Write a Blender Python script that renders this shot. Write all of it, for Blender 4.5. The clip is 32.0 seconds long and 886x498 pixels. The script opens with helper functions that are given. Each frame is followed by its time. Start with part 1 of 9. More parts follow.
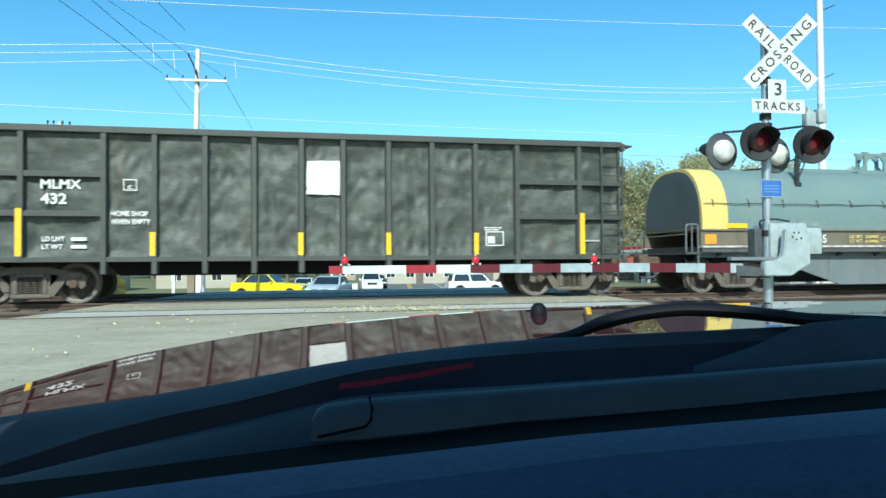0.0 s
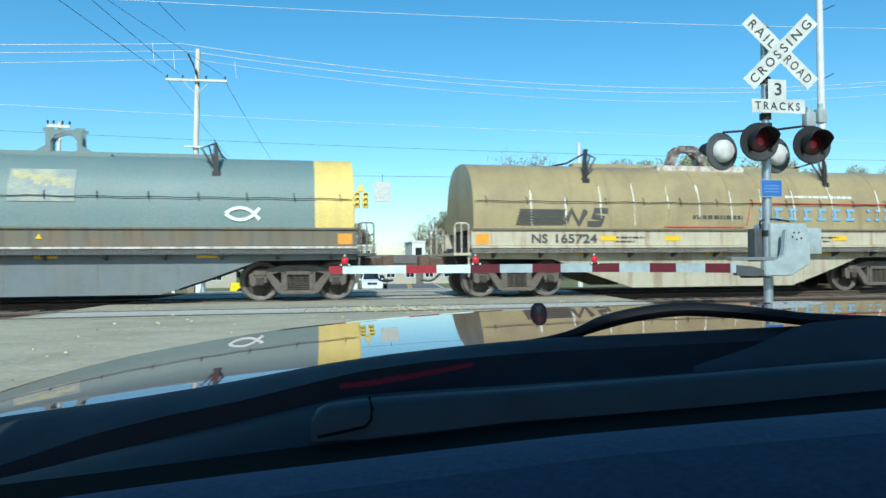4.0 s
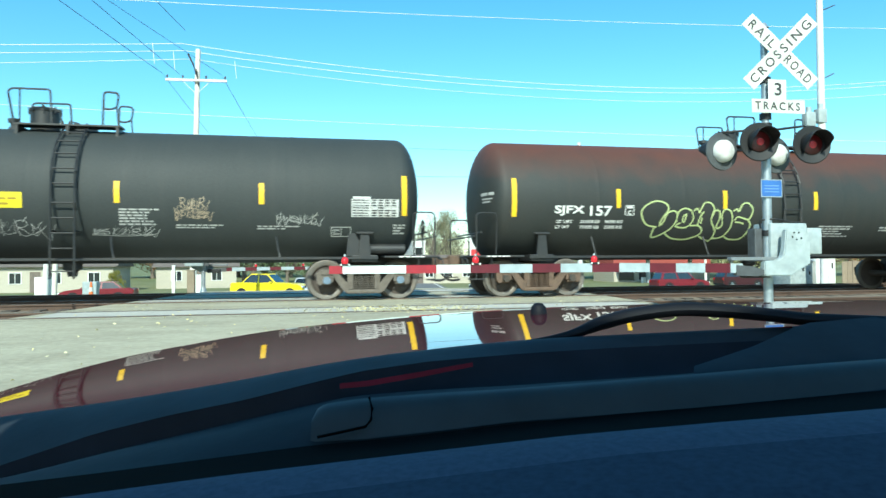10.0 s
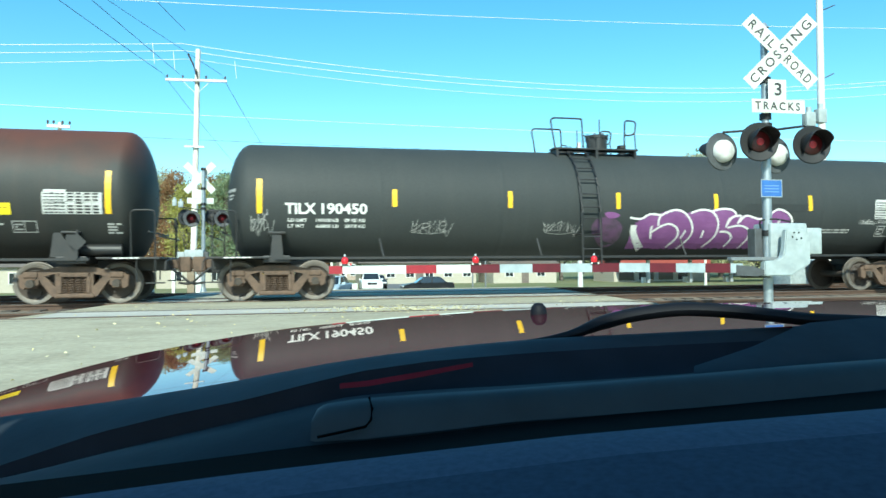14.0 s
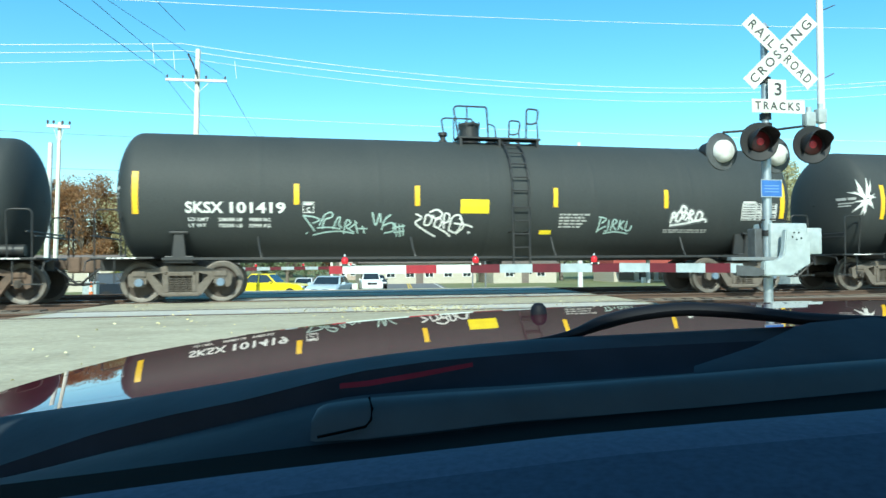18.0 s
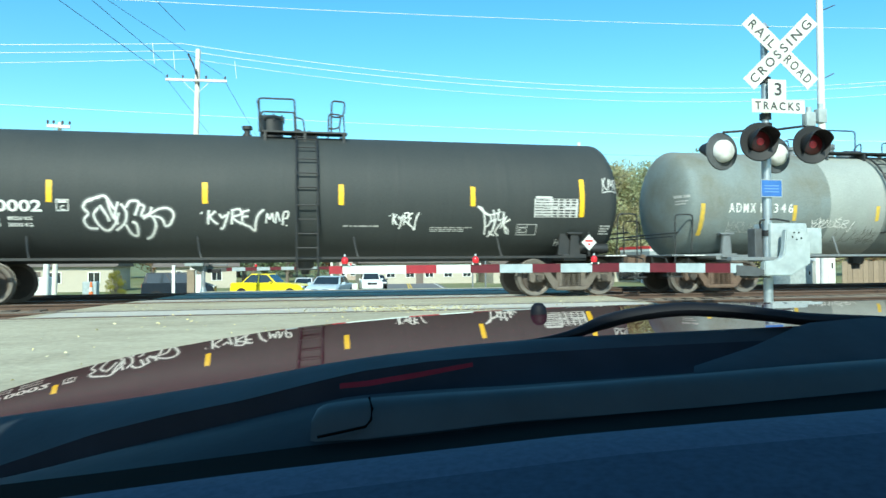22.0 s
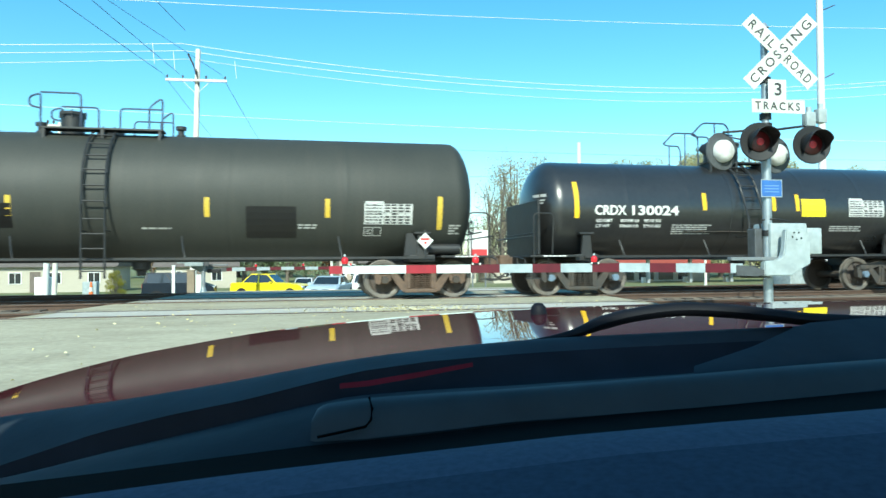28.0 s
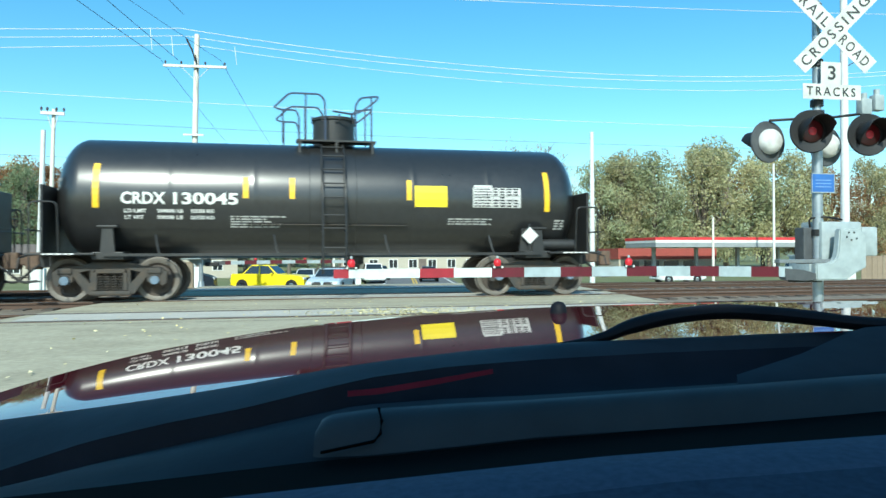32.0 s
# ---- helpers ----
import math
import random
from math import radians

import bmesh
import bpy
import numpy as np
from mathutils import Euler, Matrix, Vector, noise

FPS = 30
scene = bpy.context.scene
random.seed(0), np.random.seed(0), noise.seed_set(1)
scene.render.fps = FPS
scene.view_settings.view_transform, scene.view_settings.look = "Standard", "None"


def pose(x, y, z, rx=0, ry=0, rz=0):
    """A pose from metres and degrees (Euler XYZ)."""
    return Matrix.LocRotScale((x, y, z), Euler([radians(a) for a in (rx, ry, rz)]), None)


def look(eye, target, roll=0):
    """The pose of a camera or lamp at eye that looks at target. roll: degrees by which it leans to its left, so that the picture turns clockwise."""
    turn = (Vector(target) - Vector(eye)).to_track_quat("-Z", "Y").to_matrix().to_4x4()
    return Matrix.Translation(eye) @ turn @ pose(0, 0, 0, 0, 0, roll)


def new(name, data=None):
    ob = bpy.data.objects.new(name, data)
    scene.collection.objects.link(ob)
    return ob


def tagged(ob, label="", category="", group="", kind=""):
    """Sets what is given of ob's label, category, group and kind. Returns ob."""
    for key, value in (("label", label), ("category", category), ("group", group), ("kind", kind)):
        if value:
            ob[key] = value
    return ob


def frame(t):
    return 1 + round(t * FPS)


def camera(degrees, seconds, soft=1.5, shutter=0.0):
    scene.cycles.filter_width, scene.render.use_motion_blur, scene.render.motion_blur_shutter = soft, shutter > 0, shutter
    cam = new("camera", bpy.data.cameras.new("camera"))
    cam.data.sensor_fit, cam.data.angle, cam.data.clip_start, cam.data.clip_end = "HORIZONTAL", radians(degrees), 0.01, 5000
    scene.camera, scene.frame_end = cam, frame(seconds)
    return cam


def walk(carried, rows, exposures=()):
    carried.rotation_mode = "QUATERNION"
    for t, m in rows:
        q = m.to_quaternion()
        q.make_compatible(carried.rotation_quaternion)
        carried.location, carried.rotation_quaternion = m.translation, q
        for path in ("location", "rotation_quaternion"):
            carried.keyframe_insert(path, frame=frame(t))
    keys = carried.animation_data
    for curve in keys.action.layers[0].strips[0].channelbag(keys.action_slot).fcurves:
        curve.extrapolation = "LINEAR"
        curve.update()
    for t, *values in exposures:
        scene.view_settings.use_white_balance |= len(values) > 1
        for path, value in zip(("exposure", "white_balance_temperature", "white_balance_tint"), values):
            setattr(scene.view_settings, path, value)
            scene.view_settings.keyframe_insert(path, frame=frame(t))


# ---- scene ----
import functools

EYE_Z, YAW, PITCH, ROLL = 0.786, 12.0, 1.28, -0.43
YC = 17.39          # centre line of the track in use
GROUND_NEAR = -0.35


def eye(x, y, z, yaw, pitch, roll):
    return pose(x, y, z, 90 + pitch, 0, -yaw) @ pose(0, 0, 0, 0, 0, roll)


cam = camera(64.2, 32.0, soft=1.5, shutter=0.25)
walk(cam, [
    (0.0, eye(0, 0, 0.786, 12.0, 1.28, -0.43)),
    (28.0, eye(0, 0, 0.786, 12.0, 1.28, -0.43)),
    (28.5, eye(0, 0, 0.788, 11.9, 1.26, -0.20)),
    (28.7, eye(0.0, 0.10, 0.796, 12.3, 1.2, -0.18)),
    (29.0, eye(-0.05, 0.57, 0.85, 13.28, 0.85, -0.20)),
    (29.5, eye(0.10, 1.05, 0.92, 12.65, 0.72, -0.50)),
    (30.0, eye(0.10, 1.08, 0.950, 11.80, 0.47, -0.08)),
    (30.5, eye(0.09, 1.07, 0.948, 11.85, 0.51, -0.22)),
    (31.0, eye(0.08, 1.06, 0.945, 11.82, 0.49, -0.14)),
    (31.5, eye(0.04, 1.04, 0.948, 11.82, 0.48, -0.16)),
    (32.0, eye(0.02, 1.02, 0.950, 11.85, 0.42, -0.20)),
], exposures=[(0.0, 0.40, 5800, -5), (1.0, 0.42, 5800, -5), (1.8, 0.27, 5700, -4), (3.5, 0.14, 5640, -3), (6.5, 0.0, 5600, -3), (7.6, 0.20, 5750, -5), (9.0, 0.72, 5950, -10), (22.5, 0.70, 5950, -10), (24.0, 0.50, 5850, -9), (26.0, 0.50, 5850, -9), (27.6, 0.72, 5950, -10), (29.0, 0.64, 5900, -8), (30.0, 0.50, 5850, -7), (32.0, 0.50, 5850, -7)])

# ---- light ----
SUN_EL, SUN_AZ = 37.5, -3.0   # azimuth: degrees by which it stands to the left, behind the eye
sun_from = Vector((math.sin(radians(YAW + 180 - SUN_AZ)) * math.cos(radians(SUN_EL)),
                   math.cos(radians(YAW + 180 - SUN_AZ)) * math.cos(radians(SUN_EL)),
                   math.sin(radians(SUN_EL))))
world = bpy.data.worlds.new("sky")
scene.world = world
world.use_nodes = True
wn = world.node_tree.nodes
wl = world.node_tree.links
sky = wn.new("ShaderNodeTexSky")
sky.sky_type = "NISHITA"
sky.sun_disc = False
sky.sun_elevation = radians(SUN_EL)
sky.sun_rotation = math.atan2(sun_from.x, sun_from.y)
sky.air_density, sky.dust_density, sky.ozone_density = 1.0, 0.6, 2.0
wn["Background"].inputs["Strength"].default_value = 0.14
deep = wn.new("ShaderNodeHueSaturation")
deep.inputs["Saturation"].default_value, deep.inputs["Hue"].default_value = 1.28, 0.487
wl.new(sky.outputs[0], deep.inputs["Color"])
wl.new(deep.outputs[0], wn["Background"].inputs["Color"])
sun_data = bpy.data.lights.new("sun", "SUN")
sun_data.energy, sun_data.angle, sun_data.color = 4.2, radians(0.6), (1.0, 0.93, 0.82)
sun = new("sun", sun_data)
sun.matrix_world = look(sun_from * 50, (0, 0, 0))


# ---- materials ----
def mat(name, color, rough=0.6, metal=0.0, spots=None, amount=0.35, scale=3.0, grain=40.0, bump=0.1, coat=0.0,
        emit=None, power=0.0, stretch=(1, 1, 1), spec=0.5, jitter=0.0):
    """A paint, plastic, metal or stone: two scales of stain over the base colour, fine relief."""
    m = bpy.data.materials.new(name)
    m.use_nodes = True
    n, l = m.node_tree.nodes, m.node_tree.links
    b = n["Principled BSDF"]
    tc = n.new("ShaderNodeTexCoord")
    mp = n.new("ShaderNodeMapping")
    mp.inputs["Scale"].default_value = stretch
    l.new(tc.outputs["Object"], mp.inputs["Vector"])
    big = n.new("ShaderNodeTexNoise")
    big.inputs["Scale"].default_value, big.inputs["Detail"].default_value = scale, 5.0
    big.inputs["Roughness"].default_value = 0.62
    fine = n.new("ShaderNodeTexNoise")
    fine.inputs["Scale"].default_value, fine.inputs["Detail"].default_value = grain, 3.0
    l.new(mp.outputs[0], big.inputs["Vector"])
    l.new(mp.outputs[0], fine.inputs["Vector"])
    ramp = n.new("ShaderNodeMapRange")
    ramp.inputs[1].default_value, ramp.inputs[2].default_value = 0.42, 0.72
    ramp.inputs[3].default_value, ramp.inputs[4].default_value = 0.0, amount
    l.new(big.outputs[0], ramp.inputs[0])
    mix = n.new("ShaderNodeMix")
    mix.data_type = "RGBA"
    mix.inputs[6].default_value = (*color, 1)
    mix.inputs[7].default_value = (*(spots or [c * 0.55 for c in color]), 1)
    l.new(ramp.outputs[0], mix.inputs[0])
    last = mix.outputs[2]
    mix2 = n.new("ShaderNodeMix")
    mix2.data_type, mix2.blend_type = "RGBA", "MULTIPLY"
    mr = n.new("ShaderNodeMapRange")
    mr.inputs[1].default_value, mr.inputs[2].default_value = 0.3, 0.7
    mr.inputs[3].default_value, mr.inputs[4].default_value = 0.82, 1.1
    l.new(fine.outputs[0], mr.inputs[0])
    mix2.inputs[0].default_value = 1.0
    l.new(last, mix2.inputs[6])
    l.new(mr.outputs[0], mix2.inputs[7])
    last = mix2.outputs[2]
    if jitter:
        oi = n.new("ShaderNodeObjectInfo")
        hs = n.new("ShaderNodeHueSaturation")
        jr = n.new("ShaderNodeMapRange")
        jr.inputs[3].default_value, jr.inputs[4].default_value = 1 - jitter, 1 + jitter
        l.new(oi.outputs["Random"], jr.inputs[0])
        l.new(jr.outputs[0], hs.inputs["Value"])
        l.new(last, hs.inputs["Color"])
        last = hs.outputs[0]
    l.new(last, b.inputs["Base Color"])
    rr = n.new("ShaderNodeMapRange")
    rr.inputs[3].default_value, rr.inputs[4].default_value = max(0.02, rough - 0.1), min(1, rough + 0.12)
    l.new(big.outputs[0], rr.inputs[0])
    l.new(rr.outputs[0], b.inputs["Roughness"])
    b.inputs["Metallic"].default_value = metal
    b.inputs["Specular IOR Level"].default_value = spec
    if coat:
        b.inputs["Coat Weight"].default_value, b.inputs["Coat Roughness"].default_value = coat, 0.02
    if bump:
        bp = n.new("ShaderNodeBump")
        bp.inputs["Strength"].default_value, bp.inputs["Distance"].default_value = bump, 0.02
        l.new(fine.outputs[0], bp.inputs["Height"])
        l.new(bp.outputs[0], b.inputs["Normal"])
    if emit:
        b.inputs["Emission Color"].default_value, b.inputs["Emission Strength"].default_value = (*emit, 1), power
    return m


def streaked(m, color, width=7.0, amount=0.6, lo=0.5, hi=0.75):
    """Adds run-down streaks to a paint."""
    n, l = m.node_tree.nodes, m.node_tree.links
    b = n["Principled BSDF"]
    old = b.inputs["Base Color"].links[0].from_socket
    tc = n.new("ShaderNodeTexCoord")
    mp = n.new("ShaderNodeMapping")
    mp.inputs["Scale"].default_value = (1, 0.2, 0.09)
    no = n.new("ShaderNodeTexNoise")
    no.inputs["Scale"].default_value, no.inputs["Detail"].default_value = width, 4
    l.new(tc.outputs["Object"], mp.inputs["Vector"])
    l.new(mp.outputs[0], no.inputs["Vector"])
    mr = n.new("ShaderNodeMapRange")
    mr.inputs[1].default_value, mr.inputs[2].default_value, mr.inputs[4].default_value = lo, hi, amount
    l.new(no.outputs[0], mr.inputs[0])
    mx = n.new("ShaderNodeMix")
    mx.data_type = "RGBA"
    mx.inputs[7].default_value = (*color, 1)
    l.new(mr.outputs[0], mx.inputs[0])
    l.new(old, mx.inputs[6])
    l.new(mx.outputs[2], b.inputs["Base Color"])
    return m


def topped(m, color, z0, z1, amount=0.85):
    """Adds rust that spreads over the crown of a tank, with a ragged lower edge."""
    n, l = m.node_tree.nodes, m.node_tree.links
    b = n["Principled BSDF"]
    old = b.inputs["Base Color"].links[0].from_socket
    tc = n.new("ShaderNodeTexCoord")
    sp = n.new("ShaderNodeSeparateXYZ")
    l.new(tc.outputs["Object"], sp.inputs[0])
    no = n.new("ShaderNodeTexNoise")
    no.inputs["Scale"].default_value, no.inputs["Detail"].default_value = 1.6, 6
    l.new(tc.outputs["Object"], no.inputs["Vector"])
    ma = n.new("ShaderNodeMath")
    ma.operation = "MULTIPLY_ADD"
    ma.inputs[1].default_value = 0.9
    l.new(no.outputs[0], ma.inputs[0])
    l.new(sp.outputs[2], ma.inputs[2])
    mr = n.new("ShaderNodeMapRange")
    mr.inputs[1].default_value, mr.inputs[2].default_value, mr.inputs[4].default_value = z0 + 0.45, z1 + 0.45, amount
    l.new(ma.outputs[0], mr.inputs[0])
    mx = n.new("ShaderNodeMix")
    mx.data_type = "RGBA"
    mx.inputs[7].default_value = (*color, 1)
    l.new(mr.outputs[0], mx.inputs[0])
    l.new(old, mx.inputs[6])
    l.new(mx.outputs[2], b.inputs["Base Color"])
    return m


BLACK_TANK = streaked(mat("black_tank_paint", (0.033, 0.038, 0.038), 0.66, spots=(0.043, 0.048, 0.047), amount=0.5, scale=0.8, bump=0.04, spec=0.35), (0.044, 0.046, 0.045), 5, 0.35)
GLOSS_TANK = mat("glossy_black_tank_paint", (0.020, 0.0205, 0.021), 0.30, spots=(0.024, 0.024, 0.024), amount=0.4, scale=0.9, grain=8, bump=0.01, spec=0.5, coat=0.55)
for sock, val in (("Coat Roughness", 0.26), ("Coat IOR", 1.55)):
    GLOSS_TANK.node_tree.nodes["Principled BSDF"].inputs[sock].default_value = val
RUST_TANK = topped(streaked(mat("rusted_black_tank_paint", (0.026, 0.029, 0.027), 0.62, spots=(0.037, 0.036, 0.033), amount=0.5, scale=0.9, bump=0.05, spec=0.4), (0.04, 0.035, 0.03), 5, 0.4), (0.10, 0.035, 0.022), 2.75, 3.7)
GREY_TANK = streaked(mat("weathered_grey_tank_paint", (0.180, 0.212, 0.208), 0.7, spots=(0.135, 0.130, 0.095), amount=0.8, scale=0.9, bump=0.05, spec=0.3), (0.22, 0.235, 0.22), 4, 0.3, 0.5, 0.75)
GREY_TANK = topped(GREY_TANK, (0.19, 0.15, 0.11), 3.35, 4.1, 0.6)
PALE_TANK = streaked(mat("repainted_pale_grey", (0.30, 0.325, 0.30), 0.55, spots=(0.22, 0.24, 0.225), amount=0.6, scale=0.8, bump=0.03), (0.28, 0.28, 0.26), 5, 0.4)
OLIVE_TANK = streaked(mat("dark_olive_tank_paint", (0.034, 0.036, 0.031), 0.60, spots=(0.046, 0.047, 0.040), amount=0.5, scale=0.8, bump=0.03, spec=0.4), (0.05, 0.047, 0.04), 5, 0.4)
FRESH_BLACK = mat("fresh_black_patch", (0.008, 0.008, 0.008), 0.35, bump=0.02)
IRON = mat("dark_cast_iron", (0.045, 0.042, 0.038), 0.75, spots=(0.10, 0.07, 0.045), amount=0.6, scale=6, bump=0.3)
BROWN_IRON = mat("rusty_cast_iron", (0.13, 0.085, 0.058), 0.8, spots=(0.06, 0.045, 0.035), amount=0.7, scale=6, bump=0.3)
DUST_IRON = mat("dusty_cast_iron", (0.135, 0.115, 0.095), 0.85, spots=(0.08, 0.065, 0.05), amount=0.6, scale=6, bump=0.3)
WHEEL = mat("rusty_wheel_steel", (0.066, 0.051, 0.041), 0.7, spots=(0.05, 0.04, 0.034), amount=0.8, scale=5, bump=0.15)
TREAD = mat("bright_rim_steel", (0.15, 0.135, 0.118), 0.55, metal=0.3, spots=(0.16, 0.13, 0.1), amount=0.5, scale=8, bump=0.1)
CAP_BLUE = mat("blue_bearing_cap", (0.16, 0.23, 0.31), 0.5, spots=(0.1, 0.1, 0.1), amount=0.5, scale=9)
BLACK_STEEL = mat("black_painted_steel", (0.020, 0.021, 0.022), 0.5, spots=(0.045, 0.04, 0.035), amount=0.45, scale=4, bump=0.08)
GREY_STEEL = mat("grey_painted_steel", (0.17, 0.19, 0.20), 0.55, spots=(0.10, 0.09, 0.08), amount=0.5, scale=4, bump=0.08)
BLUE_RAIL = mat("dark_blue_handrail", (0.03, 0.045, 0.085), 0.45, scale=6)
WHITE_PAINT = mat("white_stencil_paint", (0.72, 0.72, 0.69), 0.6, spots=(0.4, 0.4, 0.38), amount=0.3, scale=9, bump=0)
FADED_WHITE = mat("faded_white_paint", (0.42, 0.42, 0.40), 0.65, spots=(0.2, 0.2, 0.19), amount=0.5, scale=9, bump=0)
YELLOW_TAPE = mat("yellow_reflective_tape", (0.82, 0.50, 0.015), 0.45, spots=(0.6, 0.38, 0.02), amount=0.4, scale=7, bump=0)
YELLOW_SIGN = mat("yellow_sign_paint", (0.86, 0.66, 0.02), 0.45, spots=(0.7, 0.52, 0.03), amount=0.3, scale=6, bump=0)
RED_PAINT = mat("red_sign_paint", (0.55, 0.035, 0.03), 0.5, bump=0)
ORANGE_PAINT = mat("orange_paint", (0.75, 0.32, 0.03), 0.5, bump=0)
GOND = streaked(mat("worn_black_gondola_paint", (0.044, 0.051, 0.043), 0.55, spots=(0.135, 0.150, 0.128), amount=0.75, scale=2.0, grain=15, bump=0.3, stretch=(0.8, 1, 1.5)), (0.115, 0.085, 0.055), 5, 0.4, 0.58, 0.78)
GOND_RIB = mat("black_gondola_post", (0.052, 0.057, 0.050), 0.6, spots=(0.09, 0.09, 0.08), amount=0.5, scale=3, bump=0.15)
COIL_BLUE = streaked(mat("weathered_blue_cover", (0.150, 0.218, 0.212), 0.55, spots=(0.19, 0.24, 0.225), amount=0.6, scale=0.9, bump=0.06), (0.19, 0.20, 0.19), 4, 0.45)
COIL_YEL = streaked(mat("weathered_yellow_cover_end", (0.72, 0.55, 0.16), 0.55, spots=(0.6, 0.45, 0.14), amount=0.5, scale=1.5, bump=0.05), (0.45, 0.33, 0.13), 5, 0.4)
COIL_TAN = streaked(mat("weathered_tan_cover", (0.375, 0.295, 0.145), 0.34, spots=(0.25, 0.185, 0.10), amount=0.8, scale=0.8, bump=0.05, spec=0.7), (0.155, 0.10, 0.06), 4, 0.55, 0.55, 0.8)
COIL_DIRTY = streaked(mat("dirty_slate_cover_end", (0.070, 0.085, 0.090), 0.6, spots=(0.11, 0.12, 0.12), amount=0.6, scale=1.5), (0.05, 0.045, 0.04), 5, 0.5)
SILL_BROWN = streaked(mat("rusty_brown_sill", (0.145, 0.135, 0.105), 0.65, spots=(0.20, 0.13, 0.065), amount=0.8, scale=2.0, bump=0.1), (0.06, 0.04, 0.03), 6, 0.5)
SILL_CREAM = streaked(mat("dirty_cream_sill", (0.52, 0.47, 0.35), 0.6, spots=(0.38, 0.30, 0.2), amount=0.6, scale=2, bump=0.08), (0.28, 0.16, 0.08), 7, 0.75, 0.52, 0.7)
GIRDER_GREY = streaked(mat("grey_blue_girder", (0.15, 0.18, 0.19), 0.6, spots=(0.12, 0.11, 0.1), amount=0.5, scale=1.5), (0.22, 0.2, 0.17), 5, 0.4)
GIRDER_CREAM = streaked(mat("cream_girder", (0.47, 0.43, 0.32), 0.6, spots=(0.33, 0.27, 0.18), amount=0.75, scale=1.6), (0.22, 0.125, 0.06), 6, 0.75)
GRATING = mat("dark_walkway_grating", (0.075, 0.075, 0.072), 0.7, spots=(0.03, 0.03, 0.03), amount=0.9, scale=30)
COVER_WHITE = mat("white_rusty_bracket", (0.62, 0.58, 0.52), 0.6, spots=(0.2, 0.09, 0.04), amount=0.9, scale=5)
DRIP_WHITE = mat("white_paint_drip", (0.78, 0.75, 0.66), 0.5, spots=(0.55, 0.47, 0.32), amount=0.6, scale=6, bump=0)
FLAKED = mat("flaked_rusty_bracket", (0.075, 0.05, 0.04), 0.6, spots=(0.55, 0.52, 0.47), amount=0.9, scale=6, grain=20)
PURPLE = mat("purple_spray_paint", (0.215, 0.085, 0.23), 0.5, spots=(0.13, 0.04, 0.15), amount=0.7, scale=1.6, bump=0)
LIME = mat("pale_lime_spray_paint", (0.50, 0.58, 0.26), 0.5, bump=0)
MINT = mat("pale_mint_spray_paint", (0.42, 0.56, 0.52), 0.5, bump=0)
PEACH = mat("faded_peach_spray_paint", (0.34, 0.27, 0.19), 0.6, bump=0)
LIGHT_BLUE = mat("light_blue_lettering", (0.22, 0.42, 0.60), 0.5, bump=0)
DARK_LETTER = mat("faded_dark_lettering", (0.075, 0.07, 0.06), 0.6, bump=0)


# ---- mesh tools ----
def part(name, bm, material, parent=None, label="", smooth=False):
    me = bpy.data.meshes.new(name)
    bm.to_mesh(me)
    bm.free()
    me.materials.append(material)
    if smooth:
        me.polygons.foreach_set("use_smooth", [True] * len(me.polygons))
        me.set_sharp_from_angle(angle=radians(40))
    ob = new(name, me)
    if parent:
        ob.parent = parent
    if label:
        ob["label"] = label
    return ob


def share(name, me, parent, m, label=""):
    ob = new(name, me)
    ob.parent = parent
    ob.matrix_basis = m
    if label:
        ob["label"] = label
    return ob


def quad(bm, pts):
    return bm.faces.new([bm.verts.new(p) for p in pts])


def box(bm, x0, x1, y0, y1, z0, z1, bevel=0.0, m=None):
    v = [bm.verts.new((x, y, z)) for x in (x0, x1) for y in (y0, y1) for z in (z0, z1)]
    fs = [bm.faces.new([v[i] for i in f]) for f in ((0, 1, 3, 2), (4, 6, 7, 5), (0, 4, 5, 1), (2, 3, 7, 6), (0, 2, 6, 4), (1, 5, 7, 3))]
    if m is not None:
        for a in v:
            a.co = m @ a.co
    if bevel:
        es = list({e for f in fs for e in f.edges})
        bmesh.ops.bevel(bm, geom=es, offset=bevel, segments=2, affect="EDGES", profile=0.5)
    return v


def rod(bm, a, b, r0, r1=None, n=10, caps=True):
    a, b = Vector(a), Vector(b)
    r1 = r0 if r1 is None else r1
    q = (b - a).to_track_quat("Z", "Y")
    rings = []
    for p, r in ((a, r0), (b, r1)):
        rings.append([bm.verts.new(p + q @ Vector((r * math.cos(2 * math.pi * k / n), r * math.sin(2 * math.pi * k / n), 0))) for k in range(n)])
    for k in range(n):
        bm.faces.new((rings[0][k], rings[0][(k + 1) % n], rings[1][(k + 1) % n], rings[1][k]))
    if caps:
        bm.faces.new(rings[0][::-1])
        bm.faces.new(rings[1])


def tube(bm, pts, r, n=8):
    pts = [Vector(p) for p in pts]
    rings = []
    for i, p in enumerate(pts):
        d = (pts[min(i + 1, len(pts) - 1)] - pts[max(i - 1, 0)]).normalized()
        q = d.to_track_quat("Z", "Y")
        rings.append([bm.verts.new(p + q @ Vector((r * math.cos(2 * math.pi * k / n), r * math.sin(2 * math.pi * k / n), 0))) for k in range(n)])
    for a, b in zip(rings, rings[1:]):
        best = min(range(n), key=lambda o: (a[0].co - b[o].co).length)
        for k in range(n):
            bm.faces.new((a[k], a[(k + 1) % n], b[(k + 1 + best) % n], b[(k + best) % n]))
    bm.faces.new(rings[0][::-1])
    bm.faces.new(rings[-1])


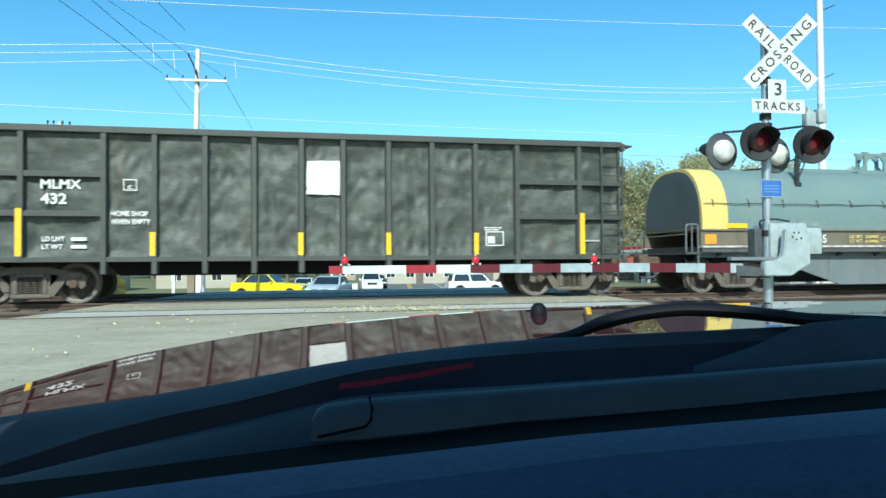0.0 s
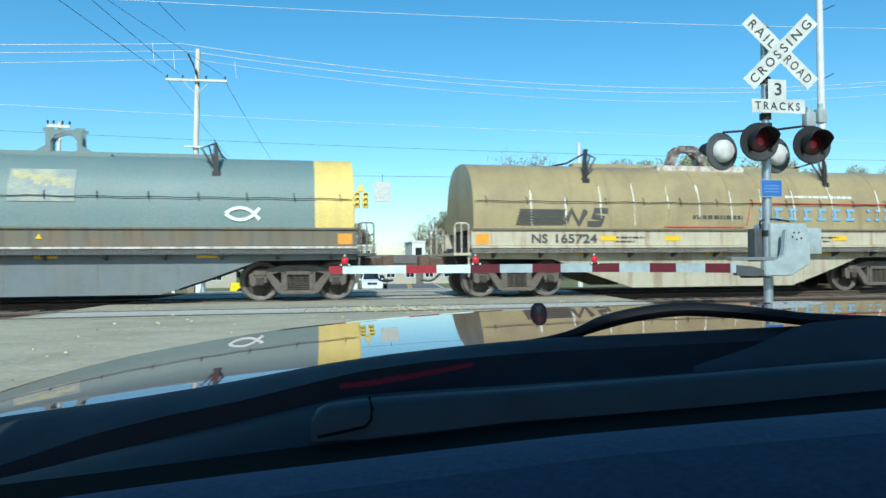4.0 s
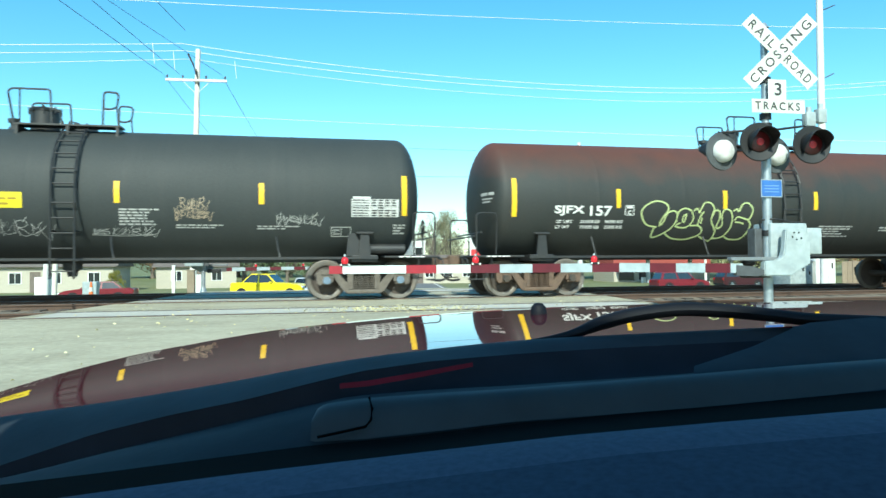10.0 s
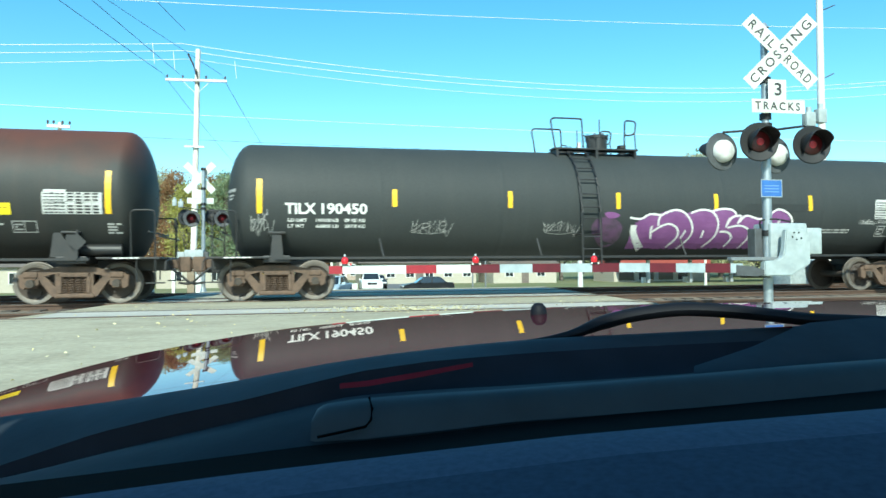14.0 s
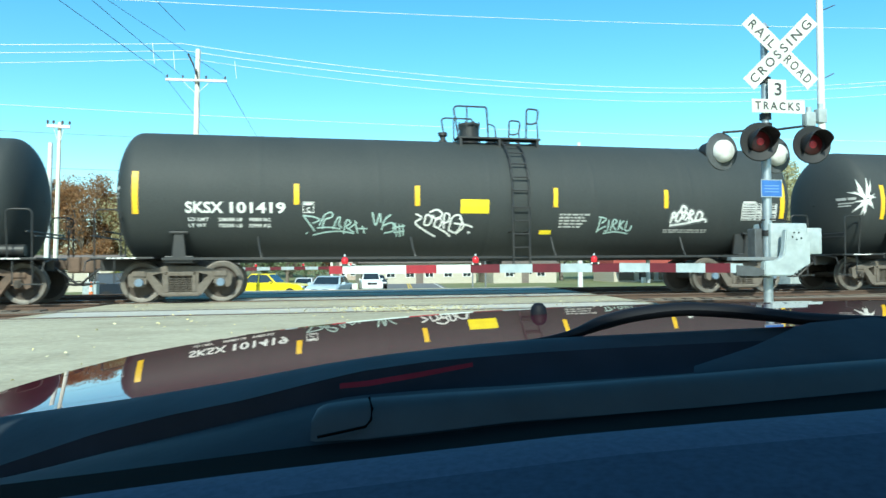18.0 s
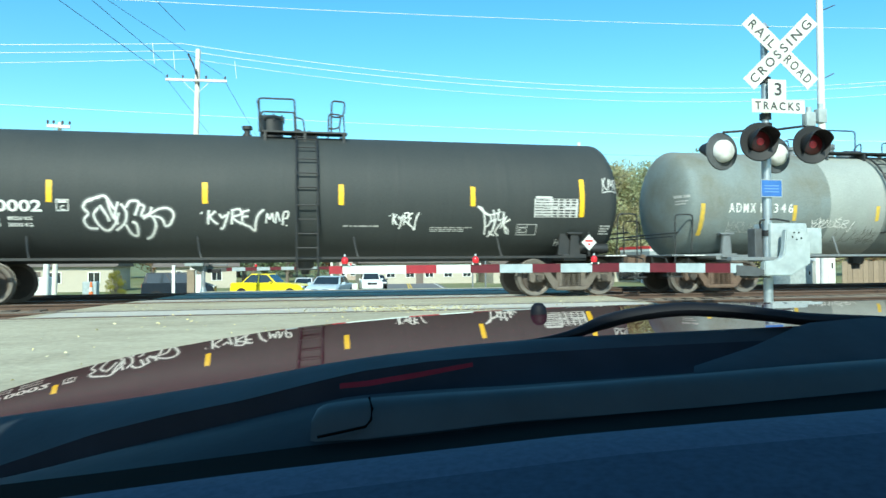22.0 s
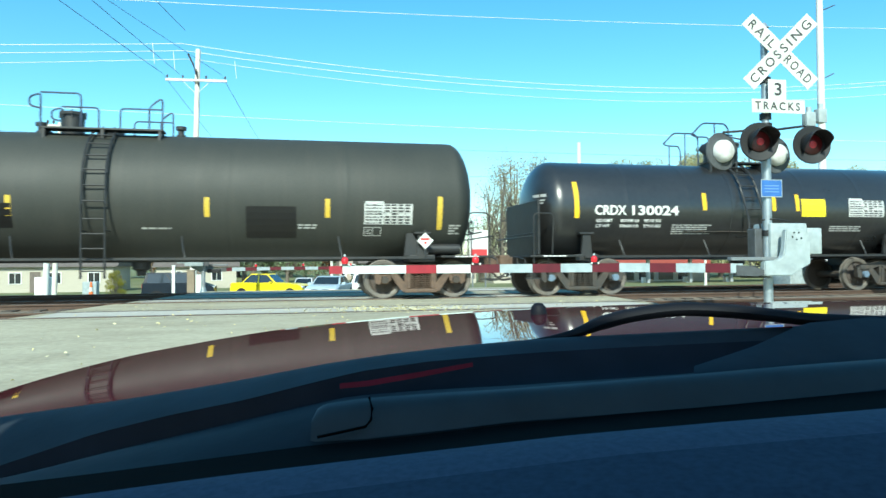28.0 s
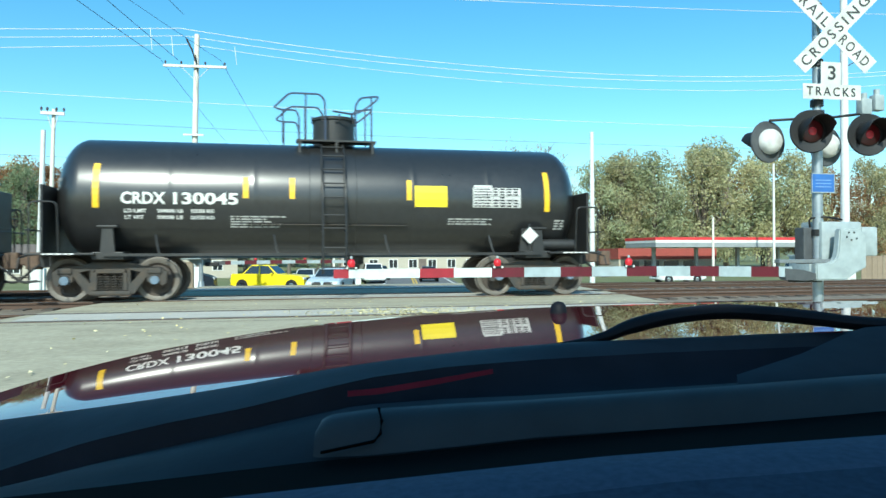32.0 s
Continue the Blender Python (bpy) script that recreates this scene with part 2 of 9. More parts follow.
def bent(pts, r=0.08, k=4):
    """A polyline with rounded corners."""
    pts = [Vector(p) for p in pts]
    out = [pts[0]]
    for a, b, c in zip(pts, pts[1:], pts[2:]):
        u, w = (a - b), (c - b)
        d = min(r, u.length * 0.45, w.length * 0.45)
        p, q = b + u.normalized() * d, b + w.normalized() * d
        for i in range(k + 1):
            t = i / k
            out.append(p * (1 - t) ** 2 + b * 2 * t * (1 - t) + q * t * t)
    out.append(pts[-1])
    return out


def lathe(bm, prof, axis="x", n=48, centre=(0, 0, 0), arc=(0, 2 * math.pi)):
    """Turns a profile of (along, radius) round an axis."""
    c = Vector(centre)
    full = abs(arc[1] - arc[0] - 2 * math.pi) < 1e-6
    m = n if full else n + 1
    rings = []
    for a, r in prof:
        ring = []
        for k in range(m):
            t = arc[0] + (arc[1] - arc[0]) * k / n
            p = (r * math.cos(t), r * math.sin(t))
            v = {"x": (a, p[0], p[1]), "y": (p[0], a, p[1]), "z": (p[0], p[1], a)}[axis]
            ring.append(bm.verts.new(c + Vector(v)))
        rings.append(ring)
    for a, b in zip(rings, rings[1:]):
        for k in range(n):
            j = (k + 1) % m
            bm.faces.new((a[k], a[j], b[j], b[k]))
    return rings


def prism(bm, pts, axis, a0, a1):
    """Extrudes a 2D polygon along an axis: y takes (x, z), x takes (y, z), z takes (x, y)."""
    def at(p, a):
        return {"y": (p[0], a, p[1]), "x": (a, p[0], p[1]), "z": (p[0], p[1], a)}[axis]
    lo = [bm.verts.new(at(p, a0)) for p in pts]
    hi = [bm.verts.new(at(p, a1)) for p in pts]
    bm.faces.new(lo[::-1])
    bm.faces.new(hi)
    for i in range(len(pts)):
        j = (i + 1) % len(pts)
        bm.faces.new((lo[i], lo[j], hi[j], hi[i]))
    bmesh.ops.recalc_face_normals(bm, faces=bm.faces[:])


_glyphs = {}


def glyph_mesh(text, bold=True):
    """Vertices and faces of a word set in the built-in font, in a box of its own, 0 to 1 both ways."""
    if (text, bold) in _glyphs:
        return _glyphs[(text, bold)]
    cu = bpy.data.curves.new("word", "FONT")
    cu.body, cu.size, cu.resolution_u = text, 1.0, 3
    cu.offset = 0.026 if bold else 0.012
    cu.space_character = 1.0 if bold else 1.4
    ob = bpy.data.objects.new("word", cu)
    scene.collection.objects.link(ob)
    bpy.context.view_layer.update()
    me = bpy.data.meshes.new_from_object(ob.evaluated_get(bpy.context.evaluated_depsgraph_get()))
    vs = np.array([v.co[:2] for v in me.vertices])
    fs = [tuple(p.vertices) for p in me.polygons]
    bpy.data.objects.remove(ob)
    bpy.data.meshes.remove(me)
    lo, hi = vs.min(0), vs.max(0)
    vs = (vs - lo) / (hi - lo)
    _glyphs[(text, bold)] = (vs, fs)
    return vs, fs


class Skin:
    """Flat paint laid on the near side of a round tank or a flat wall."""

    def __init__(self, radius=None, zc=0.0, flat=None, half=None, head=0.55):
        self.radius, self.zc, self.flat, self.half, self.head = radius, zc, flat, half, head

    def at(self, x, z, lift=0.006):
        if self.flat is not None:
            return Vector((x, -self.flat - lift, z))
        if callable(self.radius):
            return Vector((x, -self.radius(z) - lift, z))
        r = self.radius
        if self.half and abs(x) > self.half - self.head:
            f = min(0.97, (abs(x) - self.half + self.head) / self.head)
            r *= (1 - f * f) ** 0.46
            lift += 0.012
        d = min(abs(z - self.zc), r * 0.995)
        return Vector((x, -math.sqrt(r ** 2 - d * d) - lift, z))

    def word(self, bm, text, x0, x1, z0, z1, slant=0.0, lift=0.007, bold=True):
        vs, fs = glyph_mesh(text, bold)
        made = [bm.verts.new(self.at(x0 + (x1 - x0) * a + slant * b * (z1 - z0), z0 + (z1 - z0) * b, lift)) for a, b in vs]
        for f in fs:
            try:
                bm.faces.new([made[i] for i in f])
            except ValueError:
                pass

    def patch(self, bm, x0, x1, z0, z1, lift=0.006, n=None):
        n = n or max(1, int(abs(z1 - z0) / 0.12))
        rows = [[bm.verts.new(self.at(x, z0 + (z1 - z0) * k / n, lift)) for x in (x0, x1)] for k in range(n + 1)]
        for a, b in zip(rows, rows[1:]):
            bm.faces.new((a[0], a[1], b[1], b[0]))

    def lines(self, bm, x0, x1, z0, z1, count, rng, fill=0.55):
        """Rows of small illegible lettering as plain bars."""
        h = (z1 - z0) / count
        for k in range(count):
            x = x0
            zz = z1 - h * (k + 1)
            stop = x1 - (x1 - x0) * (rng.random() * 0.35 if k else 0)
            while x < stop - 0.03:
                w = min(rng.uniform(0.05, 0.2), stop - x)
                self.patch(bm, x, x + w, zz, zz + h * fill, 0.006, 1)
                x += w + 0.03

    def frame_box(self, bm, x0, x1, z0, z1, w=0.02):
        self.patch(bm, x0, x1, z0, z0 + w)
        self.patch(bm, x0, x1, z1 - w, z1)
        self.patch(bm, x0, x0 + w, z0 + w, z1 - w)
        self.patch(bm, x1 - w, x1, z0 + w, z1 - w)

    def ribbon(self, bm, pts, w, lift=0.008):
        pts = [Vector(p) for p in pts]
        prev = None
        for i, p in enumerate(pts):
            d = pts[min(i + 1, len(pts) - 1)] - pts[max(i - 1, 0)]
            d = d.normalized() if d.length > 1e-6 else Vector((1, 0))
            nrm = Vector((-d.y, d.x)) * w * 0.5
            a, b = bm.verts.new(self.at(p.x + nrm.x, p.y + nrm.y, lift)), bm.verts.new(self.at(p.x - nrm.x, p.y - nrm.y, lift))
            if prev:
                bm.faces.new((prev[0], prev[1], b, a))
            prev = (a, b)

    def blob(self, bm, cx, cz, rx, rz, rng, lift=0.006, n=28):
        ph = rng.uniform(0, 6)
        ring = []
        for k in range(n):
            t = 2 * math.pi * k / n
            f = 1 + 0.10 * math.sin(2 * t + ph) + 0.07 * math.sin(3 * t + 2 * ph)
            ring.append((cx + rx * f * math.cos(t), cz + rz * f * math.sin(t)))
        c = bm.verts.new(self.at(cx, cz, lift))
        inner = [bm.verts.new(self.at(cx + (a - cx) * 0.5, cz + (b - cz) * 0.5, lift)) for a, b in ring]
        outer = [bm.verts.new(self.at(a, b, lift)) for a, b in ring]
        for k in range(n):
            j = (k + 1) % n
            bm.faces.new((c, inner[k], inner[j]))
            bm.faces.new((inner[k], outer[k], outer[j], inner[j]))
        return ring


def spline(pts, k=6):
    """A smooth curve through 2D points."""
    pts = [Vector(p) for p in pts]
    out = []
    for i in range(len(pts) - 1):
        p0, p1, p2, p3 = pts[max(i - 1, 0)], pts[i], pts[i + 1], pts[min(i + 2, len(pts) - 1)]
        for j in range(k):
            t = j / k
            out.append(0.5 * (2 * p1 + (p2 - p0) * t + (2 * p0 - 5 * p1 + 4 * p2 - p3) * t * t + (3 * p1 - p0 - 3 * p2 + p3) * t ** 3))
    out.append(pts[-1])
    return out


def scrawl(skin, x0, x1, z0, z1, seed, material, parent, w=0.035, letters=5, name="graffiti"):
    """A sprayed tag: thin looping strokes, bowls and spikes with no words in it."""
    rng = random.Random(seed)
    bm = bmesh.new()
    w = min(w, 0.045) * 0.62
    step = (x1 - x0) / letters
    h = z1 - z0
    for k in range(letters):
        x = x0 + step * (k + rng.uniform(-0.1, 0.1))
        lean = rng.uniform(-0.15, 0.35) * step
        lo, hi = z0 + h * rng.uniform(0.05, 0.3), z0 + h * rng.uniform(0.72, 1.0)

        def at(f, g):
            return (x + step * f + lean * g, lo + (hi - lo) * g)
        skin.ribbon(bm, spline([at(0.05, 1.05), at(0.12, 0.5), at(rng.uniform(0, 0.2), -0.1)]), w * 1.1)
        form = rng.choice((0, 1, 2, 2, 3, 4, 4))
        if form == 0:
            skin.ribbon(bm, spline([at(0.1, 0.95), at(0.6, 1.0), at(0.85, 0.75), at(0.55, 0.52), at(0.15, 0.5), at(0.55, 0.3), at(0.95, -0.05)]), w)
        elif form == 1:
            skin.ribbon(bm, [at(0.5 + 0.42 * math.cos(t * 0.42), 0.5 + 0.46 * math.sin(t * 0.42)) for t in range(17)], w)
            skin.ribbon(bm, spline([at(0.3, 0.6), at(0.5, 0.45), at(0.8, 0.6)]), w * 0.8)
        elif form == 4:
            skin.ribbon(bm, spline([at(0.1, 0.9), at(0.3, 0.45), at(0.6, 0.8), at(0.62, 0.3), at(0.35, -0.25), at(0.15, -0.1), at(0.75, 0.35), at(1.05, 0.8)]), w)
        elif form == 2:
            skin.ribbon(bm, [at(0.15, 0.4), at(0.5, 0.85), at(0.55, 0.1), at(0.95, 0.8), at(1.0, 0.0)], w)
        else:
            skin.ribbon(bm, spline([at(0.85, 0.95), at(0.4, 0.9), at(0.3, 0.62), at(0.75, 0.45), at(0.7, 0.12), at(0.15, 0.05)]), w)
        if rng.random() < 0.55:
            skin.ribbon(bm, spline([at(0.2, 0.12), at(0.5, -0.12), at(1.1, 0.02)]), w * 0.8)
        if rng.random() < 0.5:
            skin.ribbon(bm, [at(0.55, 0.9), at(rng.uniform(0.6, 0.9), 1.25)], w * 0.9)
    if rng.random() < 0.3:
        skin.ribbon(bm, spline([(x0 + step * 0.4, z0 + h * 0.12), (x0 + (x1 - x0) * 0.6, z0 + h * 0.02), (x1 + 0.1, z0 + h * 0.22)]), w * 0.8)
    tail = [(x1 - step * 0.2, z0 + h * 0.35), (x1 + step * 0.25, z0 - h * 0.12), (x1 + step * 0.5, z0 + h * 0.25), (x1 + step * 0.85, z0 + h * 0.7)]
    skin.ribbon(bm, spline(tail), w * 0.9)
    return tagged(part(name, bm, material, parent), kind="stuff")


def tag(skin, x, z, sx, sz, strokes, material, parent, w=0.035, label="", lift=0.009, halo=None):
    """Sprayed strokes: each runs smoothly through a few points of a grid whose corner is (x, z) and whose cells are sx by sz."""
    for m, wide, up in ([(halo, w * 2.6, lift - 0.0025)] if halo else []) + [(material, w, lift)]:
        bm = bmesh.new()
        for pts in strokes:
            skin.ribbon(bm, spline([(x + a * sx, z + b * sz) for a, b in pts], 5), wide, up)
        p = tagged(part("graffiti", bm, m, parent, label), kind="stuff")
    return p


# ---- train running gear ----
WHEEL_R = 0.445
AXLE = 0.845       # half of a truck's wheelbase
ROLLING = []     # (wheelset, place in its truck)


def gear_meshes(cap):
    """Meshes that all trucks of one look share."""
    out = {}
    bm = bmesh.new()
    for s in (-1, 1):
        y = s * 0.79
        prof = [(y, 0.0), (y, 0.10), (y - s * 0.02, 0.13), (y - s * 0.05, 0.30), (y - s * 0.01, 0.345)]
        lathe(bm, prof, "y", 28)
        lathe(bm, [(y - s * 0.135, 0.0), (y - s * 0.135, WHEEL_R)], "y", 28)
        for k in range(6):
            t = k * math.pi / 3
            rod(bm, (0.22 * math.cos(t), y - s * 0.045, 0.22 * math.sin(t)), (0.22 * math.cos(t), y - s * 0.01, 0.22 * math.sin(t)), 0.03, n=6)
    rod(bm, (0, -0.79, 0), (0, 0.79, 0), 0.085, n=14)
    bm.normal_update()
    out["disc"] = bm
    bm = bmesh.new()
    for s in (-1, 1):
        y = s * 0.79
        lathe(bm, [(y - s * 0.01, 0.345), (y, 0.36), (y, WHEEL_R - 0.01), (y - s * 0.012, WHEEL_R), (y - s * 0.11, WHEEL_R + 0.006), (y - s * 0.115, WHEEL_R + 0.028), (y - s * 0.137, WHEEL_R + 0.024), (y - s * 0.138, WHEEL_R - 0.06)], "y", 32)
    out["rim"] = bm
    bm = bmesh.new()
    for s in (-1, 1):
        rod(bm, (0, s * 0.80, 0), (0, s * 1.13, 0), 0.085, n=16)
        for k in range(3):
            t = k * 2.094
            rod(bm, (0.045 * math.cos(t), s * 1.13, 0.045 * math.sin(t)), (0.045 * math.cos(t), s * 1.15, 0.045 * math.sin(t)), 0.016, n=6)
    out["cap"] = bm
    bm = bmesh.new()
    # side frame: top chord, slanting legs, bottom, columns, pedestals over the bearings
    for y0, y1 in ((-1.06, -0.93),):
        prism(bm, [(-1.12, 0.60), (-1.02, 0.70), (-0.62, 0.74), (-0.36, 0.80), (0.36, 0.80), (0.62, 0.74), (1.02, 0.70), (1.12, 0.60), (1.06, 0.545), (0.72, 0.56), (0.56, 0.62), (0.34, 0.665), (-0.34, 0.665), (-0.56, 0.62), (-0.72, 0.56), (-1.06, 0.545)], "y", y0, y1)
        for s in (-1, 1):
            prism(bm, [(s * 0.76, 0.57), (s * 0.60, 0.60), (s * 0.33, 0.31), (s * 0.33, 0.17), (s * 0.45, 0.17), (s * 0.50, 0.21)], "y", y0 + 0.005, y1 - 0.005)
            prism(bm, [(s * 1.14, 0.62), (s * 0.98, 0.66), (s * 0.97, 0.40), (s * 1.03, 0.33), (s * 1.12, 0.38)], "y", y0 + 0.003, y1 - 0.003)
            prism(bm, [(s * 0.82, 0.62), (s * 0.74, 0.62), (s * 0.73, 0.42), (s * 0.80, 0.40)], "y", y0 + 0.003, y1 - 0.003)
            box(bm, s * 0.36 - 0.035, s * 0.36 + 0.035, y0 + 0.004, y1 - 0.004, 0.19, 0.70)
            box(bm, s * 0.889 - 0.10, s * 0.889 + 0.10, -1.07, -0.90, 0.52, 0.585, 0.01)
            box(bm, s * 0.889 - 0.15, s * 0.889 + 0.15, -1.10, -0.92, 0.565, 0.70, 0.035)
            box(bm, s * 0.889 - 0.12, s * 0.889 + 0.12, -1.03, -0.93, 0.34, 0.56, 0.03)
        box(bm, -0.42, 0.42, y0 - 0.02, y1, 0.135, 0.235, 0.03)
        for q in (-0.30, 0.30):
            box(bm, q - 0.045, q + 0.045, y0 - 0.025, y1, 0.235, 0.60, 0.015)
        box(bm, -0.30, 0.30, -1.085, -0.80, 0.585, 0.665, 0.012)
    bm.transform(Matrix.Diagonal((AXLE / 0.889, 1, 1, 1)))
    out["side_frame"] = bm
    bm = bmesh.new()
    for i in range(4):
        cx = -0.21 + 0.14 * i
        rod(bm, (cx + 0.07, -0.905, 0.23), (cx + 0.07, -0.905, 0.58), 0.055, n=8)
        pts = [(cx + 0.058 * math.cos(t * 0.9), -0.995 + 0.058 * math.sin(t * 0.9), 0.23 + t * 0.0072) for t in range(48)]
        tube(bm, pts, 0.013, 5)
    out["springs"] = bm
    bm = bmesh.new()
    box(bm, -0.26, 0.26, -0.9, 0.9, 0.40, 0.72, 0.03)
    box(bm, -0.33, 0.33, -0.84, 0.84, 0.17, 0.24, 0.02)
    for s in (-1, 1):
        box(bm, s * 0.37 - 0.05, s * 0.37 + 0.05, -0.78, 0.78, 0.28, 0.46, 0.02)
        tube(bm, [(s * 0.37, -0.55, 0.42), (s * 0.05, 0.0, 0.78), (s * 0.37, 0.55, 0.42)], 0.03, 6)
    rod(bm, (0, 0, 0.72), (0, 0, 0.86), 0.2, n=16)
    out["bolster"] = bm
    return {k: mesh_of(k, v) for k, v in out.items()}


def mesh_of(name, bm):
    me = bpy.data.meshes.new(name)
    bm.to_mesh(me)
    bm.free()
    return me


GEAR = gear_meshes(CAP_BLUE)


def dressed(me, material, smooth=False):
    c = me.copy()
    c.materials.clear()
    c.materials.append(material)
    if smooth:
        c.polygons.foreach_set("use_smooth", [True] * len(c.polygons))
        c.set_sharp_from_angle(angle=radians(40))
    return c


_looks = {}


def truck(car, x, frame_mat, cap_mat, key):
    if key not in _looks:
        _looks[key] = {
            "disc": dressed(GEAR["disc"], WHEEL, True), "rim": dressed(GEAR["rim"], TREAD, True), "cap": dressed(GEAR["cap"], cap_mat, True),
            "side_frame": dressed(GEAR["side_frame"], frame_mat), "springs": dressed(GEAR["springs"], frame_mat, True), "bolster": dressed(GEAR["bolster"], IRON)}
    g = _looks[key]
    t = share("truck", g["bolster"], car, pose(x, 0, 0), "two-axle truck of cast steel")
    for rz in (0, 180):
        share("side_frame", g["side_frame"], t, pose(0, 0, 0, 0, 0, rz))
        share("spring_nest", g["springs"], t, pose(0, 0, 0, 0, 0, rz))
    for s in (-1, 1):
        w = share("wheelset", joined_wheel(key, g), t, pose(s * AXLE, 0, WHEEL_R), "rusty steel wheels with a polished rim")
        ROLLING.append((w, s * AXLE))
    return t


_wheel_cache = {}


def joined_wheel(key, g):
    if key in _wheel_cache:
        return _wheel_cache[key]
    bm = bmesh.new()
    me = bpy.data.meshes.new("wheelset")
    mats = [g["disc"].materials[0], g["rim"].materials[0], g["cap"].materials[0]]
    for i, k in enumerate(("disc", "rim", "cap")):
        n0 = len(bm.faces)
        bm.from_mesh(g[k])
        bm.faces.ensure_lookup_table()
        for f in bm.faces[n0:]:
            f.material_index = i
    bm.to_mesh(me)
    bm.free()
    for m in mats:
        me.materials.append(m)
    _wheel_cache[key] = me
    return me


def coupler(car, x, s):
    bm = bmesh.new()
    box(bm, min(x, x + s * 0.62), max(x, x + s * 0.62), -0.11, 0.11, 0.74, 0.96, 0.03)
    xx = x + s * 0.66
    box(bm, xx - 0.14, xx + 0.14, -0.20, 0.12, 0.66, 1.02, 0.04)
    rod(bm, (xx + s * 0.05, 0.15, 0.66), (xx + s * 0.05, 0.15, 1.02), 0.07, n=10)
    part("coupler", bm, BROWN_IRON, car, "rusty knuckle coupler")
    bm = bmesh.new()
    tube(bm, bent([(x, -0.35, 0.8), (x + s * 0.25, -0.34, 0.62), (x + s * 0.5, -0.3, 0.38), (x + s * 0.78, -0.22, 0.42)], 0.2), 0.028, 8)
    tube(bm, [(x + s * 0.05, -0.2, 0.98), (x + s * 0.12, -0.9, 0.95), (x + s * 0.12, -1.3, 0.9), (x + s * 0.12, -1.42, 0.7)], 0.016, 6)
    part("brake_hose", bm, BLACK_STEEL, car)


def car_empty(kind, label, u0):
    e = tagged(new(kind), label, "freight car", "cars of the passing freight train")
    e.empty_display_size = 0.5
    MOVING.append((e, u0))
    return e


MOVING = []      # (car, its place along the train)


PANEL_WHITE = mat("white_data_panel", (0.56, 0.56, 0.54), 0.6, spots=(0.42, 0.42, 0.40), amount=0.4, scale=5, bump=0)


def dataplate(skin, x0, x1, z0, z1, rng, car):
    """A white panel ruled into rows of small dark entries, with a tab on its top edge."""
    bm = bmesh.new()
    skin.patch(bm, x0, x1, z0, z1, 0.005)
    skin.patch(bm, x0 + 0.03, x0 + (x1 - x0) * 0.4, z1 + 0.004, z1 + 0.055, 0.005, 1)
    part("data_panel", bm, PANEL_WHITE, car, "white panel of small dark lettering")
    bm = bmesh.new()
    rows = 7
    w, h = x1 - x0, (z1 - z0) / rows
    for k in range(rows):
        zz = z1 - h * (k + 0.82)
        a = x0 + w * 0.03
        while a < x0 + w * 0.36:
            b = a + w * rng.uniform(0.03, 0.09)
            skin.patch(bm, a, min(b, x0 + w * 0.38), zz + h * 0.08, zz + h * rng.uniform(0.4, 0.62), 0.009, 1)
            a = b + w * 0.015
        for j in range(4):
            if k == 3 and j != 1:
                continue
            a = x0 + w * (0.43 + 0.14 * j)
            skin.patch(bm, a, a + w * rng.uniform(0.085, 0.105), zz + h * 0.06, zz + h * 0.64, 0.009, 1)
    skin.patch(bm, x0 + 0.02, x1 - 0.02, z1 - h * 3.12, z1 - h * 3.02, 0.009, 1)
    for j in range(4):
        a = x0 + w * (0.415 + 0.14 * j)
        skin.patch(bm, a, a + 0.006, z0 + 0.02, z1 - 0.02, 0.008)
    tagged(part("panel_lettering", bm, BLACK_STEEL, car), kind="stuff")


